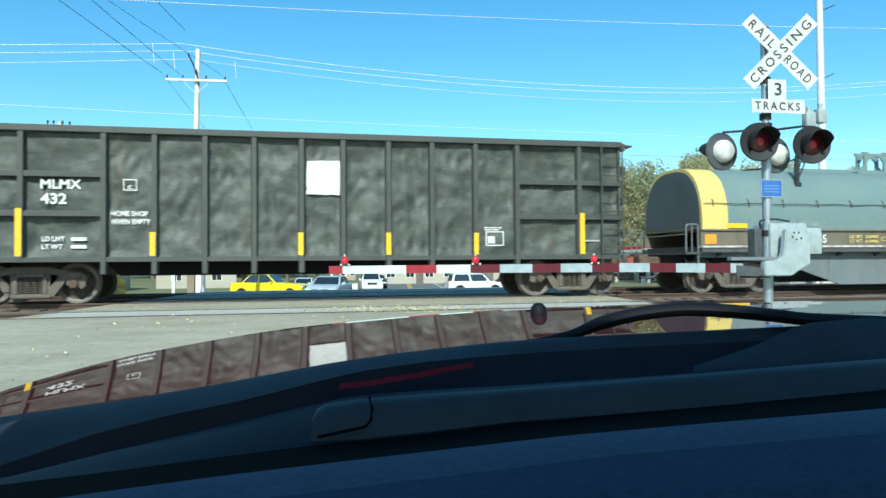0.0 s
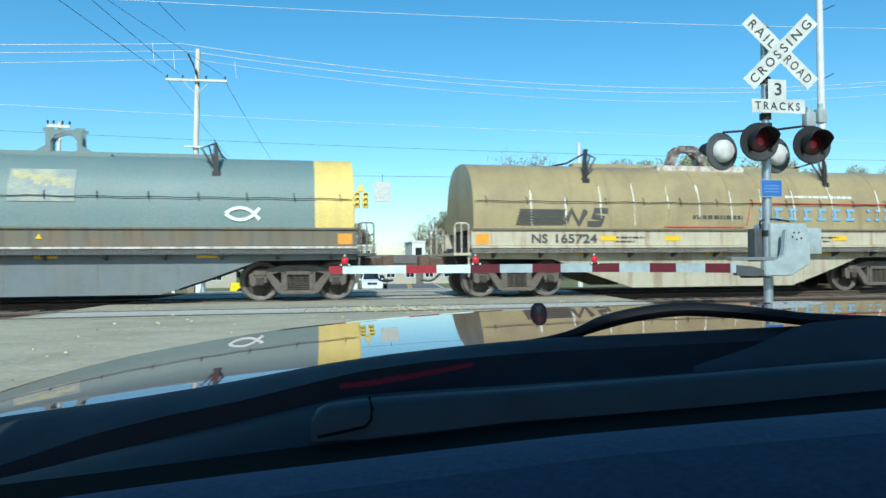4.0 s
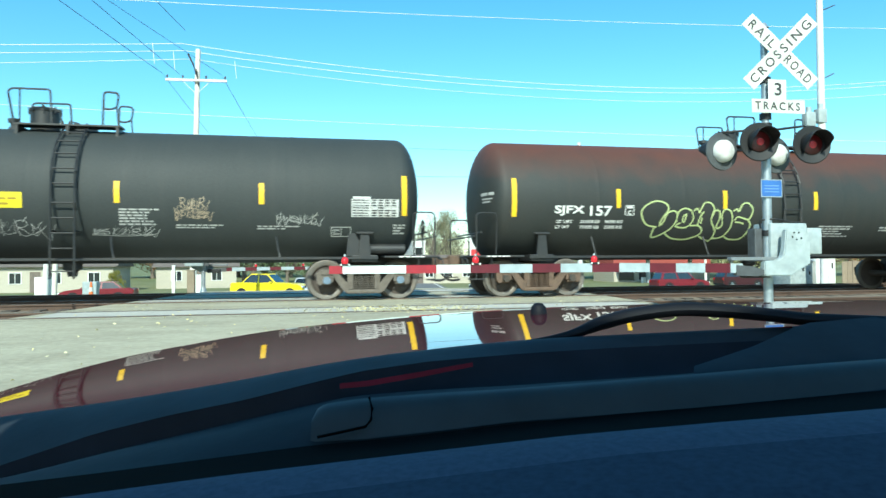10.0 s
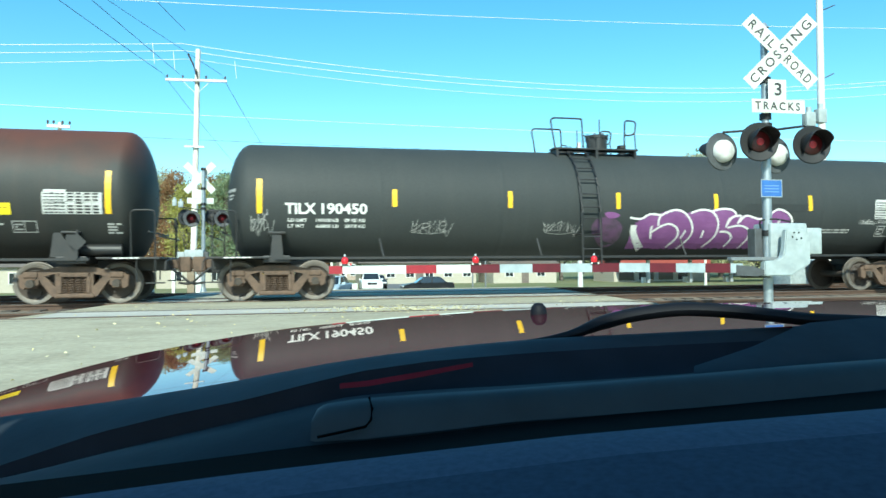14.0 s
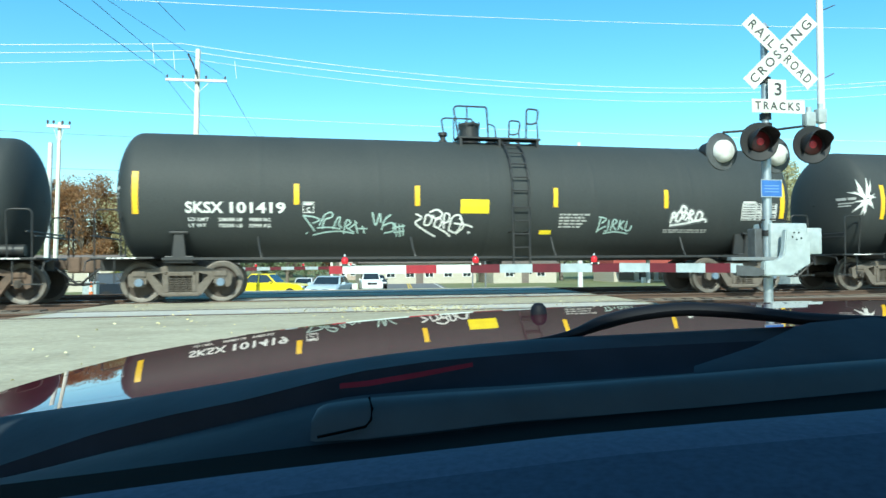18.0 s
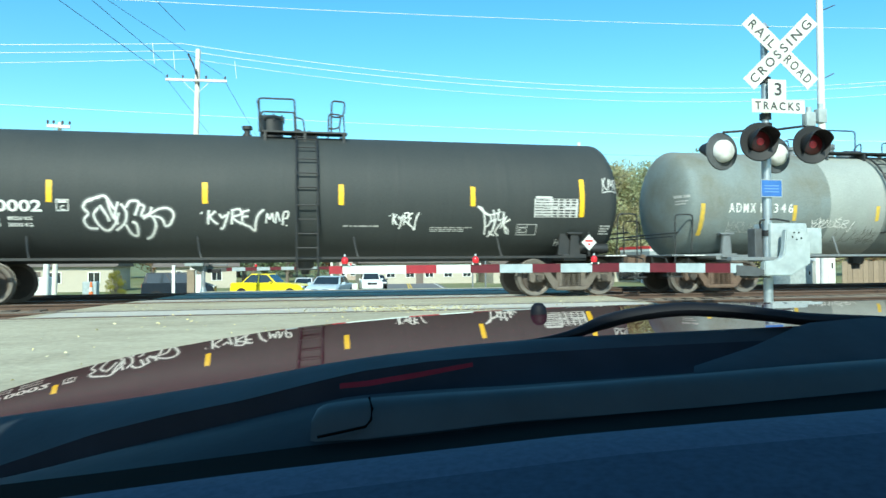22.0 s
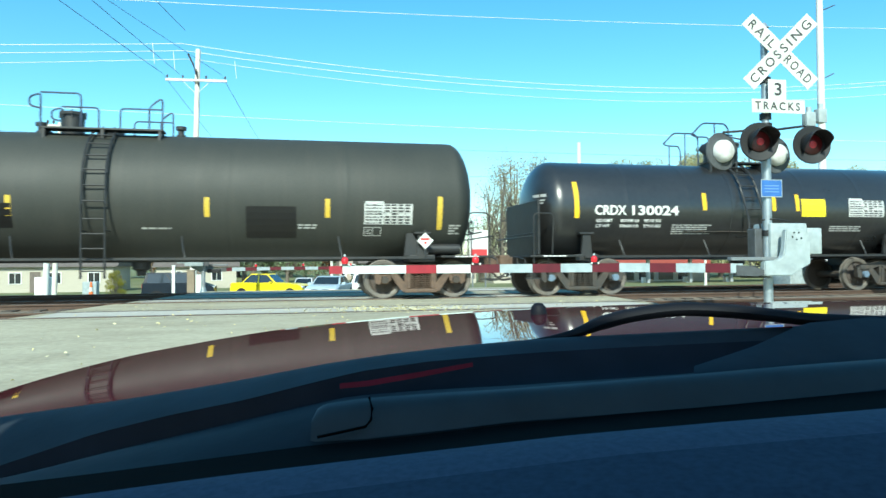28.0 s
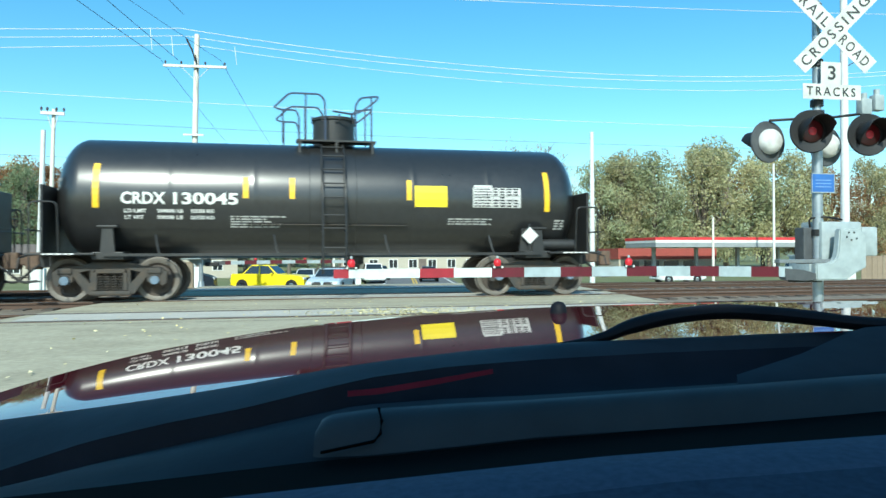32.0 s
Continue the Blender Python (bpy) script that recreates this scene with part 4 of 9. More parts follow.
def gondola(u0):
    car = car_empty("gondola_car", "long black steel gondola with dented ribbed sides", u0)
    hl, w, z0, z1 = 7.15, 1.52, 0.98, 3.73
    rng = random.Random(11)
    posts = [-5.43, -3.86, -2.86, -1.84, -0.82, 0.19, 1.10, 2.12, 3.12, 4.15, 5.16, 6.71]
    xs = [-hl + u0] + posts + [hl + u0]
    for s in (-1, 1):
        for a, b in zip(xs, xs[1:]):
            if s > 0 and (b - a) < 0.1:
                continue
            bm = bmesh.new()
            nx, nz = 18, 30
            seedx = rng.uniform(0, 50)
            g = [[bm.verts.new((a - u0 + (b - a) * i / nx, s * (w - 0.06) + (s * dent(i / nx, k / nz, seedx) if 0 < i < nx and 0 < k < nz else 0), z0 - 0.05 + (z1 - 0.08 - z0) * k / nz)) for k in range(nz + 1)] for i in range(nx + 1)]
            for i in range(nx):
                for k in range(nz):
                    f = (g[i][k], g[i + 1][k], g[i + 1][k + 1], g[i][k + 1])
                    bm.faces.new(f if s < 0 else f[::-1])
            part("side_panel", bm, GOND, car, smooth=True)
        for i, p in enumerate(posts):
            bm = bmesh.new()
            low = 0.64 if 0 < i < len(posts) - 1 else z0 - 0.03
            prism(bm, [(p - u0 - 0.075, s * (w - 0.06)), (p - u0 - 0.05, s * (w + 0.07)), (p - u0 + 0.05, s * (w + 0.07)), (p - u0 + 0.075, s * (w - 0.06))], "z", low, z1 - 0.13)
            part("post", bm, GOND_RIB, car)
        bm = bmesh.new()
        box(bm, -hl, hl, min(s * (w - 0.08), s * (w + 0.09)), max(s * (w - 0.08), s * (w + 0.09)), z1 - 0.14, z1, 0.015)
        part("top_chord", bm, GOND_RIB, car)
        bm = bmesh.new()
        box(bm, -hl, hl, min(s * (w - 0.1), s * (w + 0.05)), max(s * (w - 0.1), s * (w + 0.05)), z0 - 0.08, z0 + 0.02)
        part("side_sill", bm, GOND_RIB, car)
        bm = bmesh.new()
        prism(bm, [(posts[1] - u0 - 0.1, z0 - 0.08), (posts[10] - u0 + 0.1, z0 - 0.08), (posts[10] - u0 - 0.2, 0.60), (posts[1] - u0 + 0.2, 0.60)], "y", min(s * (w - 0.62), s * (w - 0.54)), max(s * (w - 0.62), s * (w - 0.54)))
        part("underframe_shade_plate", bm, UNDER_SHADE, car)
        for a, b in ((-hl, posts[1] - u0), (posts[10] - u0, hl)):
            for zz in (1.9, 2.72):
                bm = bmesh.new()
                box(bm, a, b, min(s * (w - 0.05), s * (w + 0.05)), max(s * (w - 0.05), s * (w + 0.05)), zz - 0.06, zz + 0.06, 0.01)
                part("rail", bm, GOND_RIB, car)
        for e in (-1, 1):
            for xx in (hl - 0.02, hl - 0.55):
                bm = bmesh.new()
                rod(bm, (e * xx, s * (w + 0.14), 0.55), (e * xx, s * (w + 0.14), z1 - 0.1), 0.02, n=6)
                part("ladder_rail", bm, GOND_RIB, car)
            for k in range(7):
                bm = bmesh.new()
                rod(bm, (e * (hl - 0.02), s * (w + 0.14), 0.75 + 0.43 * k), (e * (hl - 0.55), s * (w + 0.14), 0.75 + 0.43 * k), 0.014, n=6)
                part("rung", bm, GOND_RIB, car)
    for e in (-1, 1):
        bm = bmesh.new()
        box(bm, min(e * hl, e * (hl - 0.06)), max(e * hl, e * (hl - 0.06)), -w, w, z0, z1 - 0.02)
        part("end_wall", bm, GOND, car)
        for zz in (1.5, 2.3, 3.05, 3.62):
            bm = bmesh.new()
            box(bm, min(e * hl, e * (hl + 0.14)), max(e * hl, e * (hl + 0.14)), -w, w, zz - 0.09, zz + 0.09, 0.02)
            part("end_rib", bm, GOND_RIB, car)
        bm = bmesh.new()
        box(bm, min(e * hl, e * (hl + 0.32)), max(e * hl, e * (hl + 0.32)), -w, w, z1 - 0.1, z1 - 0.06)
        part("end_ledge", bm, GOND_RIB, car)
        coupler(car, e * (hl + 0.05), e)
        truck(car, e * 6.05, DUST_IRON, BROWN_IRON, "gondola")
    bm = bmesh.new()
    box(bm, -hl, hl, -w + 0.1, w - 0.1, z0 - 0.06, z0)
    box(bm, -hl, hl, -0.3, 0.3, 0.62, z0 - 0.06)
    rod(bm, (-4, -0.5, 0.62), (4, -0.5, 0.62), 0.03)
    part("floor", bm, BLACK_STEEL, car)
    skin = Skin(flat=w + 0.07)
    skin2 = Skin(flat=w - 0.042)
    for x in (-2.89, 0.17, 2.11, 4.15):
        bm = bmesh.new()
        skin.patch(bm, x - u0 - 0.055, x - u0 + 0.055, 1.02, 1.52)
        part("reflector_strip", bm, YELLOW_TAPE, car)
    for x in (-5.46, 6.77):
        bm = bmesh.new()
        skin.patch(bm, x - u0 - 0.06, x - u0 + 0.06, 1.02, 2.0)
        part("reflector_strip", bm, YELLOW_TAPE, car)
    bm = bmesh.new()
    ring = []
    for (ax, az), (bx, bz) in (((0.30, 2.37), (1.03, 2.36)), ((1.03, 2.36), (1.04, 3.13)), ((1.04, 3.13), (0.31, 3.12)), ((0.31, 3.12), (0.30, 2.37))):
        for k in range(7):
            q = k / 7
            ring.append(bm.verts.new(skin2.at(ax + (bx - ax) * q + rng.uniform(-0.012, 0.012) - u0, az + (bz - az) * q + rng.uniform(-0.012, 0.012), 0.012)))
    bm.faces.new(ring)
    part("paper_notice", bm, WHITE_PAINT, car, "white paper notice with ragged edges pasted on the side")
    bm = bmesh.new()
    for x, z in ((0.62, 2.86), (0.79, 2.66), (0.55, 2.52), (0.88, 2.98)):
        skin2.ribbon(bm, [(x - u0, z), (x + 0.03 - u0, z - 0.02)], 0.012, 0.016)
    tagged(part("notice_print", bm, FADED_WHITE, car), kind="stuff")
    bm = bmesh.new()
    skin2.word(bm, "MLMX", -5.08 - u0, -4.30 - u0, 2.42, 2.62, lift=0.012)
    part("lettering", bm, WHITE_PAINT, car, "white stencilled reporting mark")
    bm = bmesh.new()
    skin2.word(bm, "432", -5.08 - u0, -4.58 - u0, 2.10, 2.33, lift=0.012)
    part("lettering", bm, WHITE_PAINT, car, "white stencilled reporting mark")
    bm = bmesh.new()
    skin2.word(bm, "HOME SHOP", -3.73 - u0, -3.0 - u0, 1.86, 1.97, lift=0.012)
    skin2.word(bm, "WHEN EMPTY", -3.73 - u0, -2.95 - u0, 1.69, 1.80, lift=0.012)
    skin2.word(bm, "LD LMT", -5.05 - u0, -4.62 - u0, 1.33, 1.43, lift=0.012)
    skin2.word(bm, "LT WT", -5.05 - u0, -4.66 - u0, 1.17, 1.27, lift=0.012)
    for zz in (1.34, 1.18):
        skin2.patch(bm, -4.5 - u0, -4.2 - u0, zz, zz + 0.07, 0.03)
    skin2.frame_box(bm, -3.49 - u0, -3.22 - u0, 2.40, 2.64, 0.02)
    skin2.word(bm, "C", -3.40 - u0, -3.31 - u0, 2.43, 2.51, lift=0.012)
    skin2.frame_box(bm, 4.40 - u0, 4.84 - u0, 1.22, 1.56, 0.025)
    skin2.patch(bm, 4.45 - u0, 4.62 - u0, 1.28, 1.44, 0.012)
    skin2.lines(bm, 4.37 - u0, 4.84 - u0, 1.58, 1.68, 2, rng)
    for v in bm.verts:
        v.co.y = -(w - 0.033)
    tagged(part("small_lettering", bm, WHITE_PAINT, car), kind="stuff")
    bm = bmesh.new()
    skin2.patch(bm, 6.85 - u0, 7.25 - u0, 1.32, 1.36, 0.012)
    tagged(part("small_lettering", bm, FADED_WHITE, car), kind="stuff")


gondola(0.65)


# 2, 3: coil cars under arched covers
def arch(t, w=1.46, zb=1.62, h=1.68, p=2.7):
    c, s = math.cos(t), math.sin(t)
    return (math.copysign(abs(c) ** (2 / p), c) * w, zb + h * abs(s) ** (2 / p))


def arch_y(z, w=1.46, zb=1.62, h=1.68, p=2.7):
    q = min(max((z - zb) / h, 0), 0.999)
    return w * (1 - q ** p) ** (1 / p)


def coil_car(u0, half, cover, band, sill, girder, label, key, ribs=(), bracket=COIL_BLUE, brackets_mat=None):
    car = car_empty("coil_car", label, u0)
    n = 40
    skin = Skin(radius=arch_y)

    def shell(x0, x1, off, material, name, lbl=""):
        bm = bmesh.new()
        nx = max(1, int((x1 - x0) / 0.5))
        rows = []
        for i in range(nx + 1):
            x = x0 + (x1 - x0) * i / nx
            row = []
            for k in range(n + 1):
                y, z = arch(math.pi * k / n)
                d = 0.012 * noise.noise(Vector((x * 0.8, y * 1.1, z * 1.1)))
                row.append(bm.verts.new((x, y * (1 + (off + d) / 1.46), z + (off + d) * 0.7)))
            rows.append(row)
        for a, b in zip(rows, rows[1:]):
            for k in range(n):
                bm.faces.new((a[k], b[k], b[k + 1], a[k + 1]))
        for row, rev in ((rows[0], False), (rows[-1], True)):
            bm.faces.new(row if not rev else row[::-1])
        bmesh.ops.recalc_face_normals(bm, faces=bm.faces[:])
        return part(name, bm, material, car, lbl, smooth=True)

    shell(-half, half, 0.0, cover, "cover", "arched sheet-metal cover")
    if band:
        for a, b in ((-half, -half + 0.72), (half - 0.86, half)):
            shell(a - 0.004 if a < 0 else a, b if a < 0 else b + 0.004, 0.008, band, "cover_band", "yellow painted end band")
        for e in (-1, 1):
            bm = bmesh.new()
            prism(bm, [arch(math.pi * k / n, 1.40, 1.66, 1.56) for k in range(n + 1)], "x", e * half + (0.006 if e > 0 else -0.03), e * half + (0.03 if e > 0 else -0.006))
            part("cover_end", bm, COIL_DIRTY if e < 0 else band, car)
    for rx in ribs:
        shell(rx - u0 - 0.016, rx - u0 + 0.016, 0.009, cover, "cover_rib")
        dr = random.Random(int(rx * 100))
        bm = bmesh.new()
        for k in range(2 + dr.randrange(2)):
            zt, ln, xx = dr.uniform(2.35, 2.80), dr.uniform(0.35, 0.9), rx - u0 + dr.uniform(-0.015, 0.015)
            zb = max(1.70, zt - ln)
            pts = [(xx - 0.010, zt), (xx - 0.024, zt * 0.6 + zb * 0.4), (xx - 0.006, zb), (xx + 0.006, zb), (xx + 0.022, zt * 0.6 + zb * 0.4), (xx + 0.012, zt)]
            bm.faces.new([bm.verts.new(skin.at(px, pz, 0.026 + 0.001 * k)) for px, pz in pts])
        tagged(part("paint_drip", bm, DRIP_WHITE, car, "white drips down a cover seam"), kind="stuff")
    # tie rod with hooks
    bm = bmesh.new()
    pts = [(-half + 0.05 + i * (2 * half - 0.1) / 40, -arch_y(2.28) - 0.05, 2.28 + 0.012 * math.sin(i * 1.7)) for i in range(41)]
    tube(bm, pts, 0.010, 6)
    part("tie_rod", bm, BLACK_STEEL, car)
    for i in range(13):
        bm = bmesh.new()
        x = -half + 0.3 + i * (2 * half - 0.6) / 12
        tube(bm, bent([(x, -arch_y(2.4) - 0.01, 2.40), (x, -arch_y(2.4) - 0.09, 2.34), (x + 0.02, -arch_y(2.22) - 0.03, 2.20)], 0.04, 3), 0.009, 6)
        part("hook", bm, BLACK_STEEL, car)
    # lifting arch on the crown and the two guides
    bm = bmesh.new()
    zt = 3.28
    if band:
        pts = [(-0.78, zt), (-0.38, zt + 0.26), (-0.38, zt + 0.58), (-0.43, zt + 0.58), (-0.43, zt + 0.65), (-0.24, zt + 0.65), (-0.22, zt + 0.61), (0.22, zt + 0.61), (0.24, zt + 0.65), (0.43, zt + 0.65), (0.43, zt + 0.58), (0.38, zt + 0.58), (0.38, zt + 0.26), (0.78, zt), (0.27, zt), (0.27, zt + 0.36), (0.18, zt + 0.49), (0.0, zt + 0.54), (-0.18, zt + 0.49), (-0.27, zt + 0.36), (-0.27, zt)]
    else:
        pts = [(-0.66, zt - 0.1), (-0.40, zt + 0.54), (-0.24, zt + 0.67), (0.24, zt + 0.67), (0.42, zt + 0.52), (0.66, zt - 0.1), (0.47, zt - 0.1), (0.28, zt + 0.40), (0.14, zt + 0.51), (-0.14, zt + 0.51), (-0.27, zt + 0.40), (-0.47, zt - 0.1)]
    for y in (-0.16, 0.12):
        prism(bm, pts, "y", y, y + 0.04)
    part("lifting_bracket", bm, bracket, car, "steel lifting bracket on the crown")
    bm = bmesh.new()
    if band:
        box(bm, -1.0, 1.1, -0.62, 0.3, zt - 0.06, zt + 0.02, 0.005)
    else:
        box(bm, -1.25, 1.25, -0.78, 0.3, zt - 0.12, zt + 0.03, 0.005)
    part("lifting_plate", bm, COVER_WHITE if band is None else cover, car)
    bm = bmesh.new()
    box(bm, -3.3, 3.4, -0.14, 0.14, zt - 0.03, zt + 0.13, 0.01)
    part("crown_beam", bm, cover, car)
    for gx in (-3.42, 3.38):
        bm = bmesh.new()
        e = 1 if gx < 0 else -1
        prism(bm, [(gx - 0.05, 2.86), (gx + 0.06, 2.86), (gx + 0.05, 3.32), (gx + e * 0.05 + 0.02, 3.60), (gx - 0.03, 3.60), (gx - 0.06, 3.25)], "y", -1.22, -1.16)
        tube(bm, [(gx, -1.19, 3.50), (gx + e * 0.32, -1.10, 3.40), (gx + e * 0.05, -1.17, 2.98)], 0.025, 6)
        tube(bm, [(gx + e * 0.16, -1.15, 3.46), (gx + e * 0.03, -1.17, 3.02)], 0.02, 6)
        tube(bm, [(gx, -1.19, 3.50), (gx, 0.0, 3.42), (gx, 1.19, 3.50)], 0.025, 6)
        box(bm, gx - 0.08, gx + 0.10, -1.24, -1.10, 2.76, 2.88)
        part("stacking_guide", bm, brackets_mat or BLACK_STEEL, car)
    # deck sill, walkway, girder
    dh = half + 0.07
    for s in (-1, 1):
        bm = bmesh.new()
        box(bm, -dh, dh, min(s * 1.36, s * 1.50), max(s * 1.36, s * 1.50), 1.22, 1.60, 0.01)
        part("side_sill", bm, sill, car)
        bm = bmesh.new()
        box(bm, -dh, dh, min(s * 1.45, s * 1.55), max(s * 1.45, s * 1.55), 1.585, 1.63, 0.006)
        part("sill_edge", bm, SILL_BROWN, car)
        bm = bmesh.new()
        box(bm, -dh, dh, min(s * 1.36, s * 1.58), max(s * 1.36, s * 1.58), 1.165, 1.215, 0.004)
        part("walkway_edge", bm, COVER_WHITE if band else SILL_CREAM, car)
        bm = bmesh.new()
        box(bm, -dh, dh, min(s * 1.30, s * 1.55), max(s * 1.30, s * 1.55), 1.045, 1.16)
        part("walkway", bm, GRATING, car)
        bm = bmesh.new()
        pitch = 0.075
        for k in range(int(2 * dh / pitch)):
            x = -dh + k * pitch
            y = s * 1.556
            for a, b in ((1.05, 1.155), (1.155, 1.05)):
                quad(bm, [(x, y, a - 0.006), (x + pitch, y, b - 0.006), (x + pitch, y, b + 0.006), (x, y, a + 0.006)])
        tagged(part("walkway_mesh", bm, SILL_CREAM if band is None else GREY_STEEL, car, "expanded-metal edge of the walkway"), kind="stuff")
        for k in range(11):
            bm = bmesh.new()
            x = -half + 0.5 + k * (2 * half - 1) / 10
            prism(bm, [(s * 1.3, 0.93), (s * 1.53, 1.02), (s * 1.53, 1.045), (s * 1.3, 1.045)], "x", x - 0.03, x + 0.03)
            part("walkway_bracket", bm, GRATING, car)
    bm = bmesh.new()
    gp = [(-dh, 1.16), (-dh, 0.92), (-4.30, 0.90), (-3.2, 0.50), (-2.25, 0.19), (2.25, 0.19), (3.2, 0.50), (4.30, 0.90), (dh, 0.92), (dh, 1.16)]
    for a, b in ((-1.30, -1.22), (1.22, 1.30)):
        prism(bm, gp, "y", a, b)
    part("girder", bm, girder, car, "fish-belly side girder")
    bm = bmesh.new()
    box(bm, -dh, dh, -1.25, 1.25, 1.0, 1.2)
    box(bm, -dh - 0.3, dh + 0.3, -0.3, 0.3, 0.72, 0.98)
    part("deck", bm, BLACK_STEEL, car)
    for gx in (-2.6, -0.8, 1.0, 2.6):
        bm = bmesh.new()
        box(bm, gx - 0.012, gx + 0.012, -1.31, -1.28, 0.27, 0.92)
        part("girder_seam", bm, girder, car)
    for e in (-1, 1):
        bm = bmesh.new()
        for y in (-1.45, 1.45):
            tube(bm, bent([(e * (dh + 0.05), y, 0.5), (e * (dh + 0.05), y, 1.75), (e * (dh + 0.38), y, 1.75), (e * (dh + 0.38), y, 1.0)], 0.08), 0.02, 6)
            tube(bm, [(e * (dh + 0.22), y, 1.0), (e * (dh + 0.22), y, 1.75)], 0.016, 6)
        tube(bm, [(e * (dh + 0.38), -1.45, 1.5), (e * (dh + 0.38), 1.45, 1.5)], 0.016, 6)
        part("end_rail", bm, COVER_WHITE if band is None else GREY_STEEL, car)
        bm = bmesh.new()
        box(bm, min(e * dh, e * (dh + 0.42)), max(e * dh, e * (dh + 0.42)), -1.5, 1.5, 1.0, 1.06)
        part("end_platform", bm, SILL_CREAM if band is None else GRATING, car)
        coupler(car, e * (dh + 0.2), e)
        truck(car, e * 5.15, DUST_IRON, IRON, key)
    for x in (-3.45, 0.0, 3.2):
        bm = bmesh.new()
        box(bm, x - 0.22, x + 0.22, -1.312, -1.303, 0.975, 1.03)
        part("reflector_strip", bm, YELLOW_TAPE, car)
    for e in (-1, 1):
        bm = bmesh.new()
        box(bm, e * (half - 0.2) - 0.16, e * (half - 0.2) + 0.16, -1.51, -1.503, 1.26, 1.5)
        part("reflector_strip", bm, ORANGE_PAINT, car)
    return car, skin


car, skin = coil_car(16.40, 6.37, COIL_BLUE, COIL_YEL, SILL_BROWN, GIRDER_GREY, "blue-grey coil steel car with a yellow-ended arched cover", "coil_a")
flat = Skin(flat=1.51)
bm = bmesh.new()
flat.word(bm, "NS", 12.10 - 16.4, 12.56 - 16.4, 1.28, 1.50)
part("lettering", bm, WHITE_PAINT, car, "white stencilled reporting mark")
bm = bmesh.new()
flat.word(bm, "164465", 12.76 - 16.4, 13.57 - 16.4, 1.28, 1.50)
part("lettering", bm, WHITE_PAINT, car, "white stencilled reporting mark")
bm = bmesh.new()
for zz, w in ((1.41, "LD LMT"), (1.29, "LT WT")):
    flat.word(bm, w, 14.28 - 16.4, 14.66 - 16.4, zz, zz + 0.08)
    flat.word(bm, "225000" if w == "LD LMT" else "61000", 14.74 - 16.4, 15.15 - 16.4, zz, zz + 0.075)
flat.frame_box(bm, 15.25 - 16.4, 15.55 - 16.4, 1.33, 1.44, 0.015)
tagged(part("small_lettering", bm, COIL_YEL, car), kind="stuff")
bm = bmesh.new()
skin.patch(bm, 15.70 - 16.4, 16.98 - 16.4, 2.16, 2.86, 0.022)
part("faded_emblem", bm, mat("ghost_of_an_emblem", (0.24, 0.28, 0.28), 0.6, spots=(0.5, 0.48, 0.3), amount=0.7, scale=3), car, "worn pale square where an emblem was")
bm = bmesh.new()
rb = random.Random(16)
for k in range(16):
    a, z = 15.76 + 0.07 * k, 2.80 - 0.012 * k
    skin.patch(bm, a - 16.4, a + 0.07 - 16.4, z - rb.uniform(0.08, 0.24), z + rb.uniform(0.0, 0.04), 0.026)
part("faded_emblem", bm, mat("worn_pale_yellow_paint", (0.50, 0.44, 0.20), 0.6, spots=(0.28, 0.31, 0.26), amount=0.9, scale=5), car, "worn yellow remains of an emblem")
bm = bmesh.new()
fish = [(20.0, 1.93), (20.15, 2.03), (20.35, 2.06), (20.55, 1.98), (20.72, 1.80)]
fish2 = [(20.0, 1.93), (20.15, 1.83), (20.35, 1.80), (20.55, 1.88), (20.72, 2.06)]
for f in (fish, fish2):
    skin.ribbon(bm, spline([(a - 16.4, b) for a, b in f]), 0.075, 0.024)
part("graffiti", bm, WHITE_PAINT, car, "white sprayed outline of a fish")
bm = bmesh.new()
skin.patch(bm, 10.72 - 16.4, 11.28 - 16.4, 1.66, 1.78, 0.024)
bm.faces.new([bm.verts.new((-0.07 + dx, -1.52, z)) for dx, z in ((-0.06, 1.38), (0.06, 1.38), (0, 1.50))])
part("reflector_strip", bm, YELLOW_TAPE, car)
scrawl(skin, 11.8 - 16.4, 13.4 - 16.4, 1.72, 1.86, 4, FADED_WHITE, car, 0.012, 7)

car, skin = coil_car(31.87, 6.32, COIL_TAN, None, SILL_CREAM, GIRDER_CREAM, "tan weathered coil steel car with rust-streaked cover", "coil_b",
                     ribs=(26.97, 27.84, 28.73, 29.61, 30.55, 31.39, 32.28, 33.17, 34.09, 35.24, 36.68), bracket=FLAKED)
u0 = 31.87
for k in range(6):
    zz = 1.72 + k * 0.065
    bm = bmesh.new()
    skin.patch(bm, 26.58 - u0 + k * 0.02, 27.76 + 0.012 * k - u0, zz, zz + 0.05, 0.024)
    part("emblem_stripe", bm, DARK_LETTER, car, "dark stripe of a worn emblem")
for strokes in ([(27.80, 1.74), (27.98, 2.08), (28.16, 1.74), (28.34, 2.08)], [(28.92, 2.07), (28.60, 2.07), (28.52, 1.93), (28.80, 1.88), (28.72, 1.75), (28.38, 1.75)]):
    bm = bmesh.new()
    skin.ribbon(bm, [(a - u0, b) for a, b in strokes], 0.135, 0.024)
    part("emblem", bm, DARK_LETTER, car, "dark angular shape of a worn emblem")
for word, wa, wb, za, zb in (("NS", 26.95, 27.35, 1.28, 1.50), ("165724", 27.55, 28.61, 1.28, 1.50), ("CS 19", 36.9, 37.35, 1.27, 1.38)):
    bm = bmesh.new()
    flat.word(bm, word, wa - u0, wb - u0, za, zb)
    part("lettering", bm, DARK_LETTER, car, "dark stencilled reporting mark")
